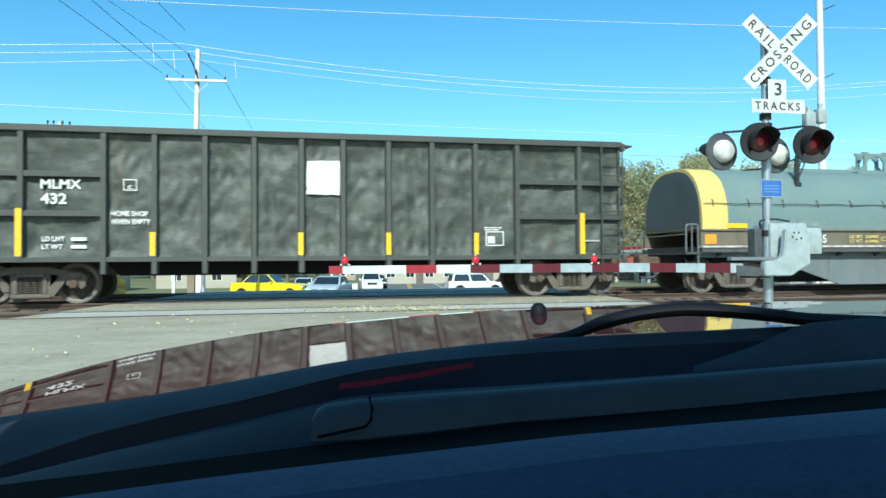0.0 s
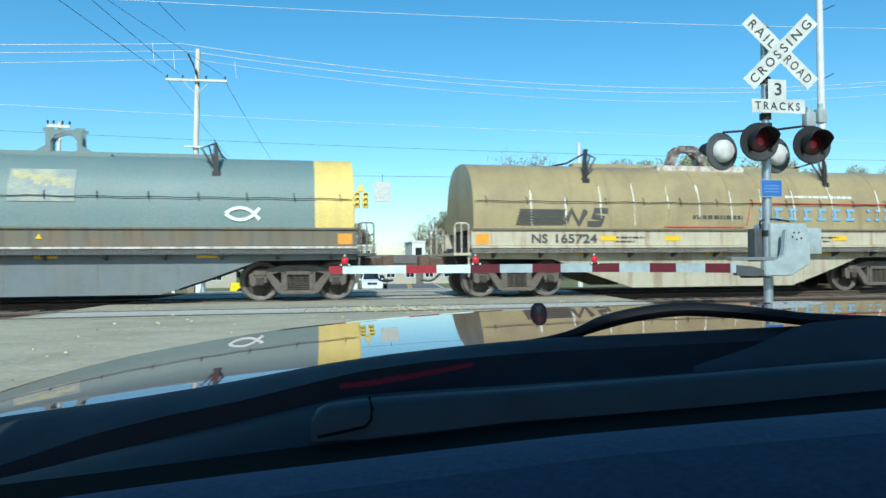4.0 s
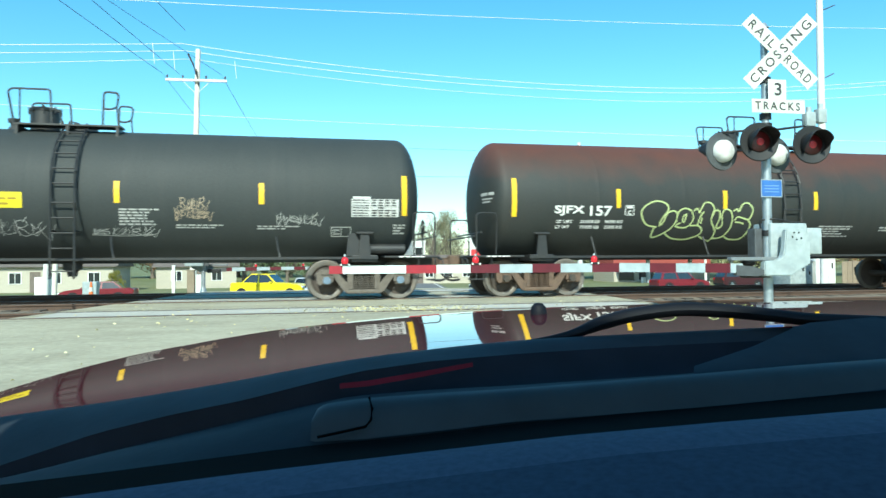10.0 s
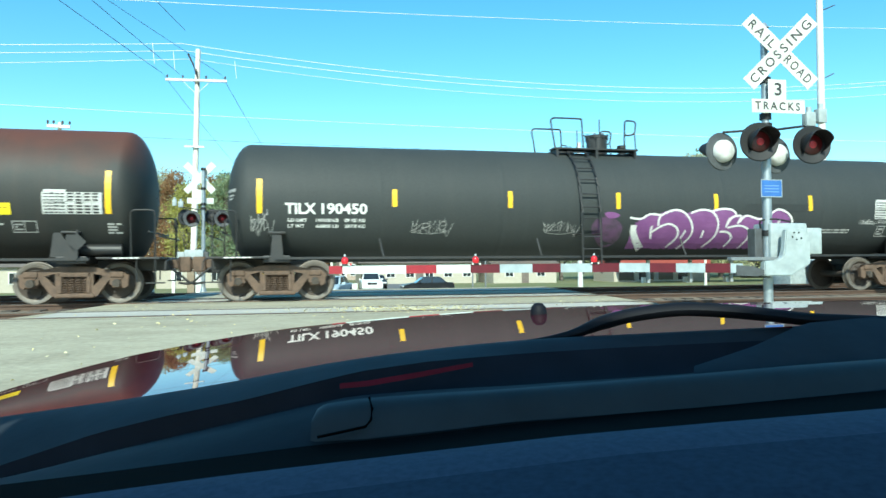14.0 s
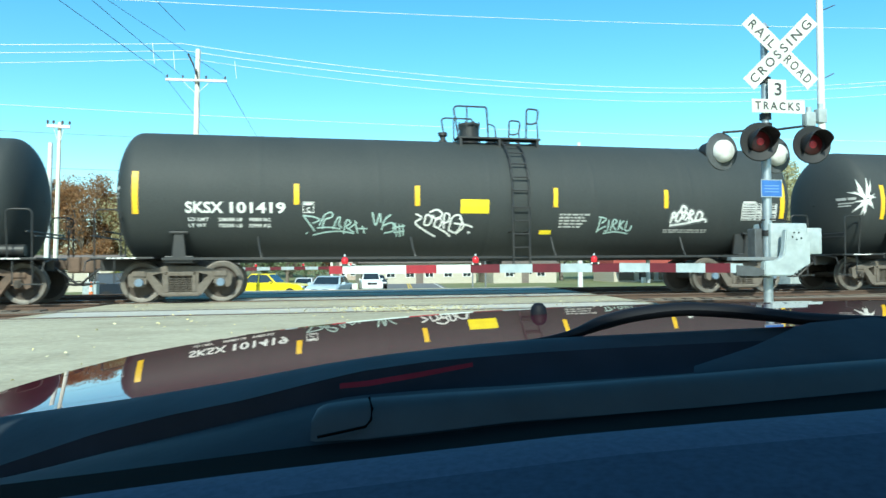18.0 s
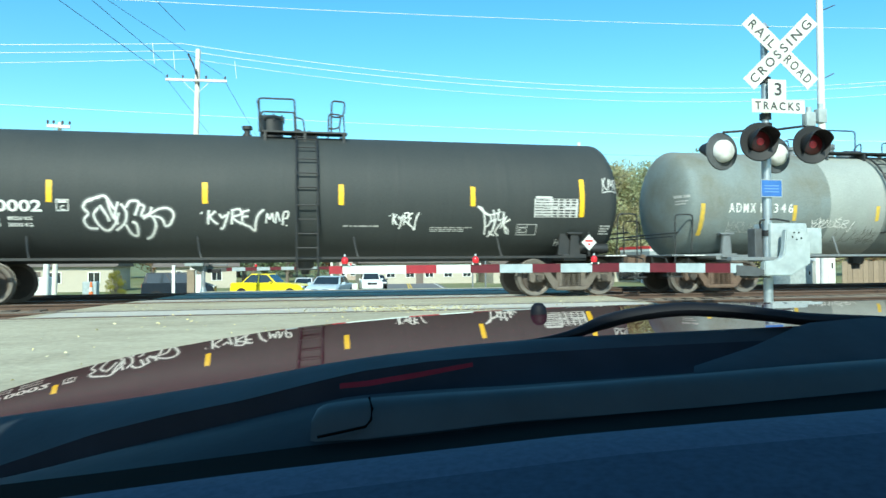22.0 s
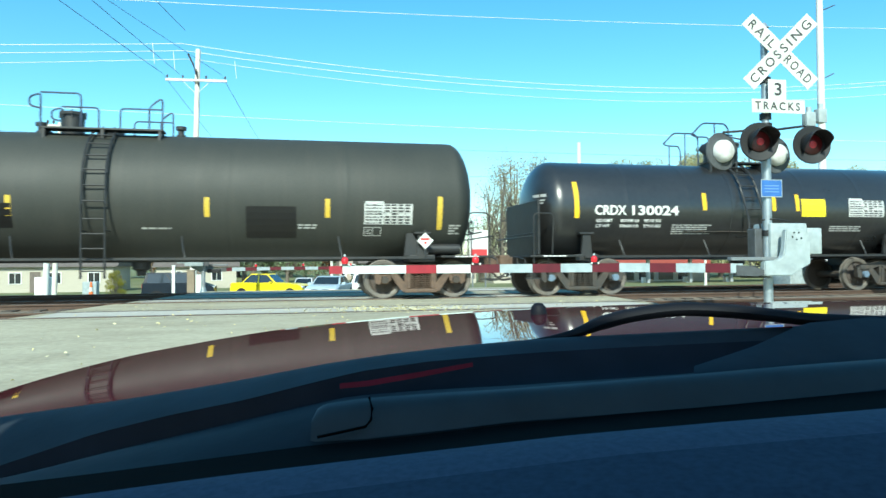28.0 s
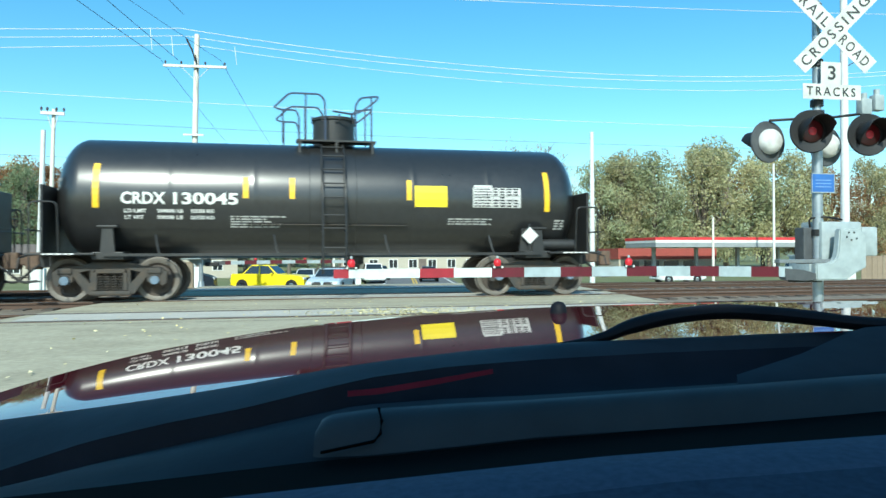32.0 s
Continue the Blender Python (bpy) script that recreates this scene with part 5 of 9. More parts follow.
for a in (29.1, 33.0, 34.6):
    bm = bmesh.new()
    flat.lines(bm, a - u0, a + 0.75 - u0, 1.30, 1.50, 2, random.Random(8), 0.4)
    tagged(part("small_lettering", bm, DARK_LETTER, car), kind="stuff")
x = 33.05
for k in range(10):
    bm = bmesh.new()
    w = 0.32 if k < 7 else 0.16
    skin.patch(bm, x - u0, x + w * 0.8 - u0, 1.86, 1.93, 0.026)
    skin.patch(bm, x + 0.06 - u0, x + w * 0.42 - u0, 1.93, 2.10, 0.026)
    skin.patch(bm, x + 0.03 - u0, x + w * 0.86 - u0, 2.10, 2.17, 0.026)
    x += w + 0.11 + (0.2 if k == 6 else 0)
    part("emblem", bm, LIGHT_BLUE, car, "light blue ornamental shape")
bm = bmesh.new()
skin.ribbon(bm, [(32.70 - u0, 1.72), (32.86 - u0, 2.30), (37.30 - u0, 2.30), (37.20 - u0, 1.80)], 0.03, 0.024)
skin.ribbon(bm, [(30.4 - u0, 1.68), (32.6 - u0, 1.68)], 0.025, 0.024)
part("emblem", bm, RED_PAINT, car, "thin red outline")
bm = bmesh.new()
skin.lines(bm, 31.2 - u0, 32.6 - u0, 1.88, 2.02, 1, random.Random(3), 0.7)
tagged(part("emblem", bm, DARK_LETTER, car), kind="stuff")
bm = bmesh.new()
skin.lines(bm, 33.9 - u0, 35.9 - u0, 2.45, 2.54, 1, random.Random(9), 0.7)
tagged(part("small_lettering", bm, WHITE_PAINT, car), kind="stuff")
bm = bmesh.new()
for a in (28.7, 30.4, 33.1, 35.2):
    box(bm, a - u0, a + 0.42 - u0, -1.513, -1.504, 1.34, 1.46)
part("reflector_strip", bm, YELLOW_TAPE, car)

# 4: long black tank car
u0 = 48.68
car, skin, rng = tank_car("long plain black tank car with scattered tags", u0, 8.37, 1.5, 2.37, (41.70, 55.66), BLACK_TANK, (49.20, 49.66), (48.30, 48.90), (48.18, 50.36),
                          (44.28, 47.12, 50.44, 53.39), (40.95, 56.55), "black_a", frame_mat=DUST_IRON, cap_mat=CAP_BLUE, valves=(47.96,), seed=4)
lettering(car, skin, u0, "SKSX 101251", 41.80, 43.84, placard=44.52, weights=("207000 LB", "93895 KG", "75000 LB", "33800 KG"))
colour_patch(car, skin, u0, 47.94, 48.63, 2.02, 2.34, YELLOW_SIGN, label="yellow warning panel")
fine_print(car, skin, u0, 50.47, 51.27, 1.68, 2.05, 6, rng)
fine_print(car, skin, u0, 51.6, 52.6, 1.62, 1.72, 2, rng)
fine_print(car, skin, u0, 53.3, 54.2, 1.60, 1.70, 2, rng)
boxed_mark(car, skin, u0, 54.9, 55.35, 1.44, 1.66)
dataplate(skin, 55.35 - u0, 56.42 - u0, 1.88, 2.28, rng, car)
for x, k in ((46.08, 21), (51.6, 31)):
    scrawl(skin, x + 0.12 - u0, x + 0.60 - u0, 2.03, 2.28, k, PEACH, car, 0.026, 4)
    scrawl(skin, x - u0, x + 0.68 - u0, 1.80, 2.05, k + 1, PEACH, car, 0.026, 6)
scrawl(skin, 44.99 - u0, 45.5 - u0, 1.42, 1.80, 23, WHITE_PAINT, car, 0.022, 4)
scrawl(skin, 47.63 - u0, 49.0 - u0, 1.40, 1.80, 24, FADED_WHITE, car, 0.02, 5)
scrawl(skin, 49.9 - u0, 51.1 - u0, 1.45, 1.65, 25, FADED_WHITE, car, 0.02, 6)
scrawl(skin, 53.7 - u0, 54.6 - u0, 1.70, 1.95, 26, FADED_WHITE, car, 0.02, 6)

# 5: black tank car with a rusted crown
u0 = 65.90
car, skin, rng = tank_car("black tank car with a rusted crown and a pale outlined tag", u0, 7.42, 1.5, 2.38, (59.92, 71.86), RUST_TANK, (66.35, 66.83), (65.52, 66.08), (65.40, 67.75),
                          (61.82, 64.72, 67.35, 69.78), (59.17, 72.62), "rusty", frame_mat=BROWN_IRON, cap_mat=IRON, valves=(65.07,), seed=5)
lettering(car, skin, u0, "SJFX 157", 60.18, 61.66, placard=62.12, weights=("212600 LB", "96300 KG", "73300 LB", "33300 KG"))
colour_patch(car, skin, u0, 70.01, 70.76, 1.88, 2.12, YELLOW_SIGN)
fine_print(car, skin, u0, 67.54, 68.56, 1.45, 1.76, 5, rng)
fine_print(car, skin, u0, 69.43, 70.6, 1.60, 1.74, 2, rng)
boxed_mark(car, skin, u0, 70.75, 71.22, 1.52, 1.76)
dataplate(skin, 71.35 - u0, 72.5 - u0, 1.90, 2.35, rng, car)
LIME_TAG = (
    [[(3.8, 2.6), (1.3, 3.2), (0.1, 5.5), (1.3, 7.0), (3.3, 7.7), (5.3, 7.2), (5.8, 6.0), (4.8, 4.5), (4.3, 3.3), (4.8, 3.1)], [(3.3, 2.5), (3.3, 0.6), (5.8, 1.5), (7.5, 3.2), (7.8, 5.2), (6.8, 5.8), (5.6, 5.2), (5.1, 3.7), (4.3, 2.7)]],
    [[(7.8, 3.5), (8.0, 5.5), (9.3, 6.3), (10.8, 5.8), (11.4, 4.2), (10.6, 2.8), (9.3, 2.5), (7.8, 2.8), (8.8, 3.5)], [(9.3, 3.5), (9.1, 4.5), (9.8, 5.2), (9.6, 3.8), (9.3, 3.5)], [(6.0, 1.3), (7.8, 0.4), (10.8, 0.2), (13.3, 1.0), (13.8, 2.0), (12.8, 2.9), (11.0, 2.9)]],
    [[(11.3, 5.8), (12.1, 6.3), (12.6, 5.5), (13.0, 6.5), (13.8, 7.5), (15.0, 7.4), (15.8, 6.3), (15.5, 5.2), (15.5, 3.7), (16.8, 1.8), (16.4, 0.0), (15.0, 0.2), (13.6, 0.8)], [(12.6, 3.0), (12.8, 4.5), (13.6, 5.7)], [(13.2, 3.3), (13.3, 4.5)]],
    [[(15.5, 4.5), (16.0, 5.9), (17.0, 5.8), (17.2, 4.5), (16.8, 2.8), (17.4, 2.4), (18.0, 3.2), (17.6, 5.2), (18.3, 6.2), (19.5, 5.8), (20.1, 4.0), (19.8, 2.0), (18.6, 0.6), (16.6, 0.4)]],
    [[(20.0, 5.8), (20.8, 6.3), (21.3, 5.8), (22.0, 7.2), (23.3, 7.5), (24.4, 6.3), (24.1, 4.7), (23.5, 4.2), (21.3, 4.7), (20.6, 4.0)], [(20.8, 3.7), (22.3, 3.5), (22.8, 3.2)], [(23.5, 4.2), (24.4, 3.0), (23.8, 1.0), (22.6, 0.2), (20.3, 0.3), (19.0, 1.0)]])
for strokes in LIME_TAG:
    tag(skin, 62.42 - u0, 1.36, 0.1265, 0.124, strokes, LIME, car, 0.036, "pale lime sprayed outline of a bubble letter")
placard(car, 72.0, u0, BLACK_STEEL)

# 6: black tank car with a purple bubble tag
u0 = 84.20
car, skin, rng = tank_car("long black tank car with a purple bubble tag", u0, 9.28, 1.40, 2.27, (76.06, 92.50), BLACK_TANK, (83.18, 83.65), (84.02, 84.56), (82.82, 85.10),
                          (78.69, 81.45, 84.21, 86.88, 89.62), (75.69, 92.60), "brown", frame_mat=BROWN_IRON, cap_mat=IRON, valves=(85.0,), seed=6, strip_z=(2.12, 2.52), end_z=(1.95, 2.72))
lettering(car, skin, u0, "TILX 190450", 76.24, 78.06, weights=("195600 LB", "89150 KG", "66000 LB", "29750 KG"))
rb = random.Random(60)
px, pz, pu, pv = 84.53, 1.12, 0.1495, 0.139
crown = [(0.6, 3.0), (1.5, 5.4), (3.5, 6.3), (5.0, 6.0), (6.0, 6.8), (8.0, 7.2), (10.0, 6.5), (11.0, 6.8), (13.0, 7.2), (14.7, 6.8), (16.5, 7.3), (18.7, 7.2), (19.5, 6.4), (21.0, 6.2), (24.5, 5.8), (26.0, 7.0), (27.8, 7.4), (29.7, 6.4), (30.5, 5.0), (30.6, 2.0)]
bm = bmesh.new()
for k in range(60):
    a, b = 0.6 + 0.5 * k, 1.1 + 0.5 * k
    ta, tb = [float(np.interp(c, [q[0] for q in crown], [q[1] for q in crown])) for c in (a, b)]
    low = 0.15 + 0.25 * rb.random()
    skin.patch(bm, px + a * pu - u0, px + b * pu - u0, pz + low * pv, pz + (ta + tb) / 2 * pv, 0.007)
part("graffiti", bm, PURPLE, car, "purple sprayed bubble letters")
bm = bmesh.new()
skin.blob(bm, 83.98 - u0, 1.58, 0.40, 0.36, rb, 0.005)
part("graffiti", bm, mat("thin_purple_overspray", (0.10, 0.052, 0.105), 0.55, spots=(0.045, 0.04, 0.045), amount=0.9, scale=4, bump=0), car, "thin purple overspray")
bm = bmesh.new()
skin.blob(bm, 84.05 - u0, 1.97, 0.20, 0.075, rb, 0.009)
part("graffiti", bm, PURPLE, car)
for strokes in ([[(0.0, 5.7), (2.0, 5.5), (3.5, 6.3), (5.5, 6.2)], [(4.5, 2.0), (4.1, 3.5), (4.2, 4.3)], [(4.3, 3.2), (6.0, 4.3), (7.5, 4.6), (9.0, 3.7), (9.2, 2.2), (8.0, 0.5)]],
                [[(5.3, 4.3), (5.5, 6.0), (8.0, 7.1), (10.0, 6.5), (11.5, 4.5), (11.7, 2.5), (10.2, 0.2)], [(10.0, 2.0), (10.5, 3.5)], [(11.0, 6.6), (13.0, 7.2), (15.0, 6.8), (16.3, 5.0), (16.3, 2.5), (14.8, 0.5)], [(13.8, 2.2), (13.9, 3.5)]],
                [[(15.0, 7.0), (17.0, 7.4), (18.7, 7.2), (19.5, 6.3), (18.3, 5.5), (18.0, 4.0)], [(17.0, 3.3), (18.5, 3.2), (19.6, 2.2), (19.0, 0.6)], [(18.0, 4.3), (18.7, 5.7), (20.0, 6.2), (20.5, 6.0), (20.0, 4.7)], [(18.3, 4.0), (20.5, 4.4), (22.3, 3.7), (22.8, 2.2), (22.0, 0.3)]],
                [[(20.3, 5.0), (21.5, 6.2), (24.0, 5.6), (25.3, 5.8), (24.7, 4.0)], [(23.0, 3.5), (25.0, 4.1), (26.3, 3.2), (26.5, 1.5), (25.2, 0.3)], [(25.3, 5.5), (26.5, 6.8), (27.8, 7.4), (29.7, 6.6), (30.6, 5.0), (29.0, 4.0)], [(28.2, 5.5), (27.5, 4.0)], [(27.0, 3.0), (28.5, 3.6), (30.0, 3.3), (30.5, 2.0), (29.7, 0.5)]]):
    tag(skin, px - u0, pz, pu, pv, strokes, WHITE_PAINT, car, 0.05, "white sprayed outline of bubble letters", 0.012)
tag(skin, px - u0, pz, pu, pv, [[(0.9, 4.4), (1.0, 3.2), (2.0, 1.6), (3.4, 0.2)]], WHITE_PAINT, car, 0.16, "broad white sprayed edge", 0.011)
scrawl(skin, 79.08 - u0, 79.9 - u0, 1.50, 1.85, 61, FADED_WHITE, car, 0.018, 4)
scrawl(skin, 82.3 - u0, 83.1 - u0, 1.50, 1.85, 62, FADED_WHITE, car, 0.018, 4)
scrawl(skin, 75.5 - u0, 75.9 - u0, 1.50, 1.95, 63, FADED_WHITE, car, 0.02, 3)
fine_print(car, skin, u0, 90.0, 90.9, 1.55, 1.68, 2, rng)
boxed_mark(car, skin, u0, 91.75, 92.2, 1.46, 1.74)
colour_patch(car, skin, u0, 87.75, 89.50, 2.10, 2.28, mat("newer_black_patch", (0.025, 0.028, 0.028), 0.6, bump=0.02), "repainted_patch", bars=False)
scrawl(skin, 91.15 - u0, 91.58 - u0, 1.78, 1.90, 64, FADED_WHITE, car, 0.02, 5)
scrawl(skin, 91.72 - u0, 92.08 - u0, 1.78, 1.90, 65, FADED_WHITE, car, 0.02, 5)
dataplate(skin, 91.6 - u0, 92.5 - u0, 1.92, 2.38, rng, car)
placard(car, 92.45, u0, mat("brown_placard", (0.30, 0.14, 0.07), 0.6), 1.36)

# 7: black tank car with pale tags
u0 = 103.48
car, skin, rng = tank_car("long black tank car with pale mint and white tags", u0, 8.37, 1.5, 2.37, (96.55, 110.41), BLACK_TANK, (104.0, 104.40), (103.10, 103.61), (102.88, 105.01),
                          (99.04, 101.75, 105.10, 107.99), (95.70, 111.25), "black_a", frame_mat=DUST_IRON, cap_mat=CAP_BLUE, valves=(102.67,), seed=7)
lettering(car, skin, u0, "SKSX 101419", 96.70, 98.80, placard=99.30, weights=("206800 LB", "93800 KG", "75200 LB", "33990 KG"))
colour_patch(car, skin, u0, 102.77, 103.45, 1.98, 2.30, YELLOW_SIGN, bars=False)
fine_print(car, skin, u0, 105.21, 106.03, 1.66, 2.02, 5, rng)
colour_patch(car, skin, u0, 104.75, 105.05, 1.50, 1.60, YELLOW_SIGN, bars=False)
dataplate(skin, 110.1 - u0, 111.1 - u0, 1.86, 2.28, rng, car)
fine_print(car, skin, u0, 108.0, 109.2, 1.55, 1.65, 2, rng)
tag(skin, 99.18 - u0, 1.44, 0.119, 0.122, [[(0.0, 3.9), (2.2, 1.0)], [(0.2, 3.8), (2.2, 3.5), (3.0, 3.0), (1.8, 2.4)], [(3.0, 2.0), (4.0, 3.9), (5.2, 4.4), (5.4, 3.6), (4.0, 3.0), (3.6, 1.4)], [(2.6, 1.6), (5.0, 1.7), (7.0, 1.4)], [(5.6, 1.4), (6.3, 3.2), (6.9, 3.5), (6.7, 2.2), (7.3, 1.6)],
     [(7.6, 0.5), (8.1, 3.0), (8.9, 2.5), (8.1, 1.8), (9.6, 0.8)], [(8.6, 1.5), (10.1, 2.6)], [(9.6, 3.0), (10.3, 0.6)], [(10.1, 1.5), (12.1, 1.5)], [(11.1, 2.0), (11.6, 0.6)], [(1.9, 0.3), (4.1, 0.8), (7.1, 1.0), (9.6, 0.6)], [(0.6, 0.5), (0.9, 0.9)]], MINT, car, 0.032, "pale mint sprayed tag")
tag(skin, 100.72 - u0, 1.40, 0.119, 0.122, [[(0.0, 4.8), (0.7, 2.4), (1.4, 4.6), (1.7, 2.9)], [(1.9, 1.5), (2.4, 3.4), (3.6, 4.4)], [(2.2, 2.4), (3.9, 2.9), (4.2, 1.5), (2.4, 1.0)], [(4.4, 2.9), (4.9, 0.4)], [(5.2, 2.7), (5.6, 0.3)], [(5.9, 2.7), (6.2, 0.5)], [(3.9, 1.9), (6.4, 2.4)], [(4.2, 1.1), (6.3, 1.4)]], MINT, car, 0.034, "pale mint sprayed tag")
tag(skin, 101.68 - u0, 1.42, 0.119, 0.122, [[(0.3, 4.4), (1.5, 3.7), (0.3, 2.7), (2.5, 1.2), (4.5, 0.2)], [(2.0, 2.4), (2.4, 4.2), (3.5, 3.7), (3.0, 2.4), (2.0, 2.4)], [(3.0, 4.7), (4.5, 5.2), (5.5, 4.4), (4.5, 3.4), (3.5, 4.2)], [(4.0, 2.2), (4.5, 3.7), (5.5, 3.2), (5.0, 1.9), (4.0, 2.2)], [(6.0, 1.7), (6.0, 4.4), (7.0, 4.2), (6.7, 3.0), (5.7, 2.7)],
     [(7.0, 1.2), (7.5, 3.7), (9.0, 4.2), (9.5, 2.7), (8.5, 1.0), (7.2, 1.4)], [(8.0, 2.7), (10.5, 2.4), (11.8, 2.0)], [(9.0, 3.7), (10.0, 2.2), (8.5, 0.7)], [(5.0, 1.7), (6.5, 1.0), (7.5, 0.2)], [(10.9, 1.2), (11.4, 0.8)]], WHITE_PAINT, car, 0.042, "white sprayed tag of round letters")
tag(skin, 106.2 - u0, 1.50, 0.1, 0.11, [[(0.3, 0.4), (0.8, 3.5)], [(0.2, 3.8), (2.2, 3.4), (1.2, 2.4)], [(0.2, 0.6), (1.4, 1.4), (2.6, 1.8)], [(3.0, 3.2), (3.0, 1.0), (2.2, 0.8)], [(3.8, 0.8), (4.2, 3.2), (5.2, 2.8), (4.3, 2.0), (5.4, 0.9)],
     [(6.0, 3.2), (5.8, 0.9)], [(7.0, 3.0), (6.1, 2.0), (7.2, 1.0)], [(7.8, 3.0), (7.7, 1.0), (8.9, 1.0), (9.2, 2.0)], [(2.0, 0.2), (5.0, 0.6), (8.6, 0.2)]], MINT, car, 0.034, "pale mint sprayed tag")
tag(skin, 108.12 - u0, 1.68, 0.095, 0.10, [[(0.3, 1.0), (0.8, 3.5), (1.6, 3.0), (0.8, 2.2)], [(1.6, 1.6), (2.4, 3.8), (3.4, 3.0), (2.6, 1.4), (1.6, 1.8)], [(2.8, 4.0), (3.4, 5.2), (4.4, 4.6), (3.8, 3.6), (2.8, 4.0)], [(3.8, 1.8), (4.4, 3.6), (5.2, 2.8), (4.4, 1.6)], [(5.6, 1.2), (5.6, 4.0), (6.6, 3.6), (5.8, 2.6), (7.0, 1.4)], [(7.2, 1.6), (8.0, 3.8), (9.2, 3.2), (8.6, 1.6), (7.4, 1.8)], [(0.2, 0.4), (5.0, 1.0), (9.8, 2.0), (10.6, 1.2)]], WHITE_PAINT, car, 0.05, "white sprayed tag of round letters", halo=OVERSPRAY)

# 8: black tank car with white tags
u0 = 121.68
car, skin, rng = tank_car("long black tank car with white sprayed tags", u0, 8.27, 1.5, 2.37, (114.78, 128.58), BLACK_TANK, (121.97, 122.43), (121.12, 121.67), (121.19, 123.15),
                          (116.97, 120.04, 122.95, 125.99), (114.30, 128.70), "black_b", frame_mat=DUST_IRON, cap_mat=IRON, valves=(120.83,), seed=8)
lettering(car, skin, u0, "BRCX 10002", 114.85, 116.83, placard=117.22, weights=("196200 LB", "89250 KG", "66300 LB", "30030 KG"))
for strokes in ([[(2.8, 7.0), (1.0, 6.5), (0.3, 5.3), (1.0, 4.3), (0.3, 3.3), (0.8, 2.0), (2.3, 1.8)], [(2.6, 5.3), (1.8, 4.0), (2.6, 2.2), (3.8, 1.5), (5.0, 2.7), (5.6, 4.5)], [(1.0, 6.3), (3.3, 7.3), (4.3, 6.3), (5.0, 5.0)], [(2.8, 5.7), (3.8, 4.0), (4.1, 3.0)], [(4.0, 6.5), (4.6, 4.0), (5.4, 3.0)]],
                [[(5.6, 6.3), (5.0, 4.0), (5.4, 2.5)], [(6.0, 6.0), (6.8, 4.5), (6.4, 2.7), (5.0, 1.5)], [(6.8, 5.3), (7.3, 6.3), (8.3, 6.5), (8.8, 6.0), (8.1, 4.0)], [(8.8, 6.0), (9.6, 5.5), (9.1, 4.0), (10.3, 4.3), (10.8, 5.5)]],
                [[(6.6, 2.5), (7.3, 1.0), (8.3, 0.7), (8.3, 2.5), (7.6, 3.0)], [(9.3, 3.5), (10.6, 4.0), (11.3, 2.5), (10.6, 0.7), (9.6, 0.1)], [(10.3, 4.2), (11.8, 5.1), (13.3, 5.3), (14.2, 4.3), (13.6, 2.7), (12.8, 2.3), (12.3, 3.5), (11.0, 4.0)]]):
    tag(skin, 117.58 - u0, 1.38, 0.128, 0.124, strokes, WHITE_PAINT, car, 0.045, "white sprayed outline of bubble letters", halo=OVERSPRAY)
SPIKY = [[(0.0, 4.0), (0.3, 3.8)], [(1.7, 4.5), (1.5, 3.0), (1.4, 1.5)], [(3.1, 4.3), (1.9, 3.0), (3.5, 1.5)], [(3.8, 3.8), (4.4, 3.0), (5.2, 3.6)], [(5.8, 4.2), (4.6, 0.9), (3.9, 0.7)], [(6.6, 4.2), (6.3, 1.5)], [(6.2, 4.4), (8.0, 4.8), (8.3, 3.7), (6.6, 3.0), (8.5, 1.6)],
         [(8.8, 4.3), (10.2, 4.6)], [(8.8, 3.2), (9.9, 3.3)], [(8.8, 4.4), (8.6, 1.9), (10.2, 1.0), (11.2, 0.2), (11.4, 1.8), (12.0, 3.6), (13.2, 4.8)]]
tag(skin, 119.95 - u0, 1.55, 0.1, 0.1, SPIKY, WHITE_PAINT, car, 0.042, "white sprayed spiky tag", halo=OVERSPRAY)
tag(skin, 119.95 - u0, 1.55, 0.1, 0.1, [[(13.6, 1.8), (13.9, 3.9), (14.4, 2.6), (15.0, 4.0), (15.2, 2.0)], [(15.6, 1.8), (16.0, 4.2), (16.6, 2.2)], [(17.2, 1.4), (17.4, 4.0), (18.4, 4.3), (18.2, 3.0), (17.5, 2.9)], [(18.0, 1.2), (18.1, 1.5)]], WHITE_PAINT, car, 0.036, "small white sprayed tag")
tag(skin, 124.05 - u0, 1.58, 0.052, 0.085, SPIKY, WHITE_PAINT, car, 0.034, "small white sprayed spiky tag")
tag(skin, 128.14 - u0, 1.22, 0.05, 0.06, [[(0, 0.3), (0.3, 2.8)], [(1.6, 0.3), (1.9, 2.7)], [(0.2, 1.5), (1.8, 1.5)], [(3.2, 0.4), (3.0, 1.8), (4.2, 1.9), (4.2, 0.3)], [(5.2, 3.0), (5.4, 0.3), (6.2, 0.5)], [(4.8, 2.2), (6.2, 2.3)], [(7.6, 1.8), (7.0, 1.2), (7.8, 0.4)], [(8.8, 3.0), (8.9, 0.3)], [(9.8, 1.9), (9.0, 1.2), (10.0, 0.3)]], WHITE_PAINT, car, 0.022, "small white sprayed writing")
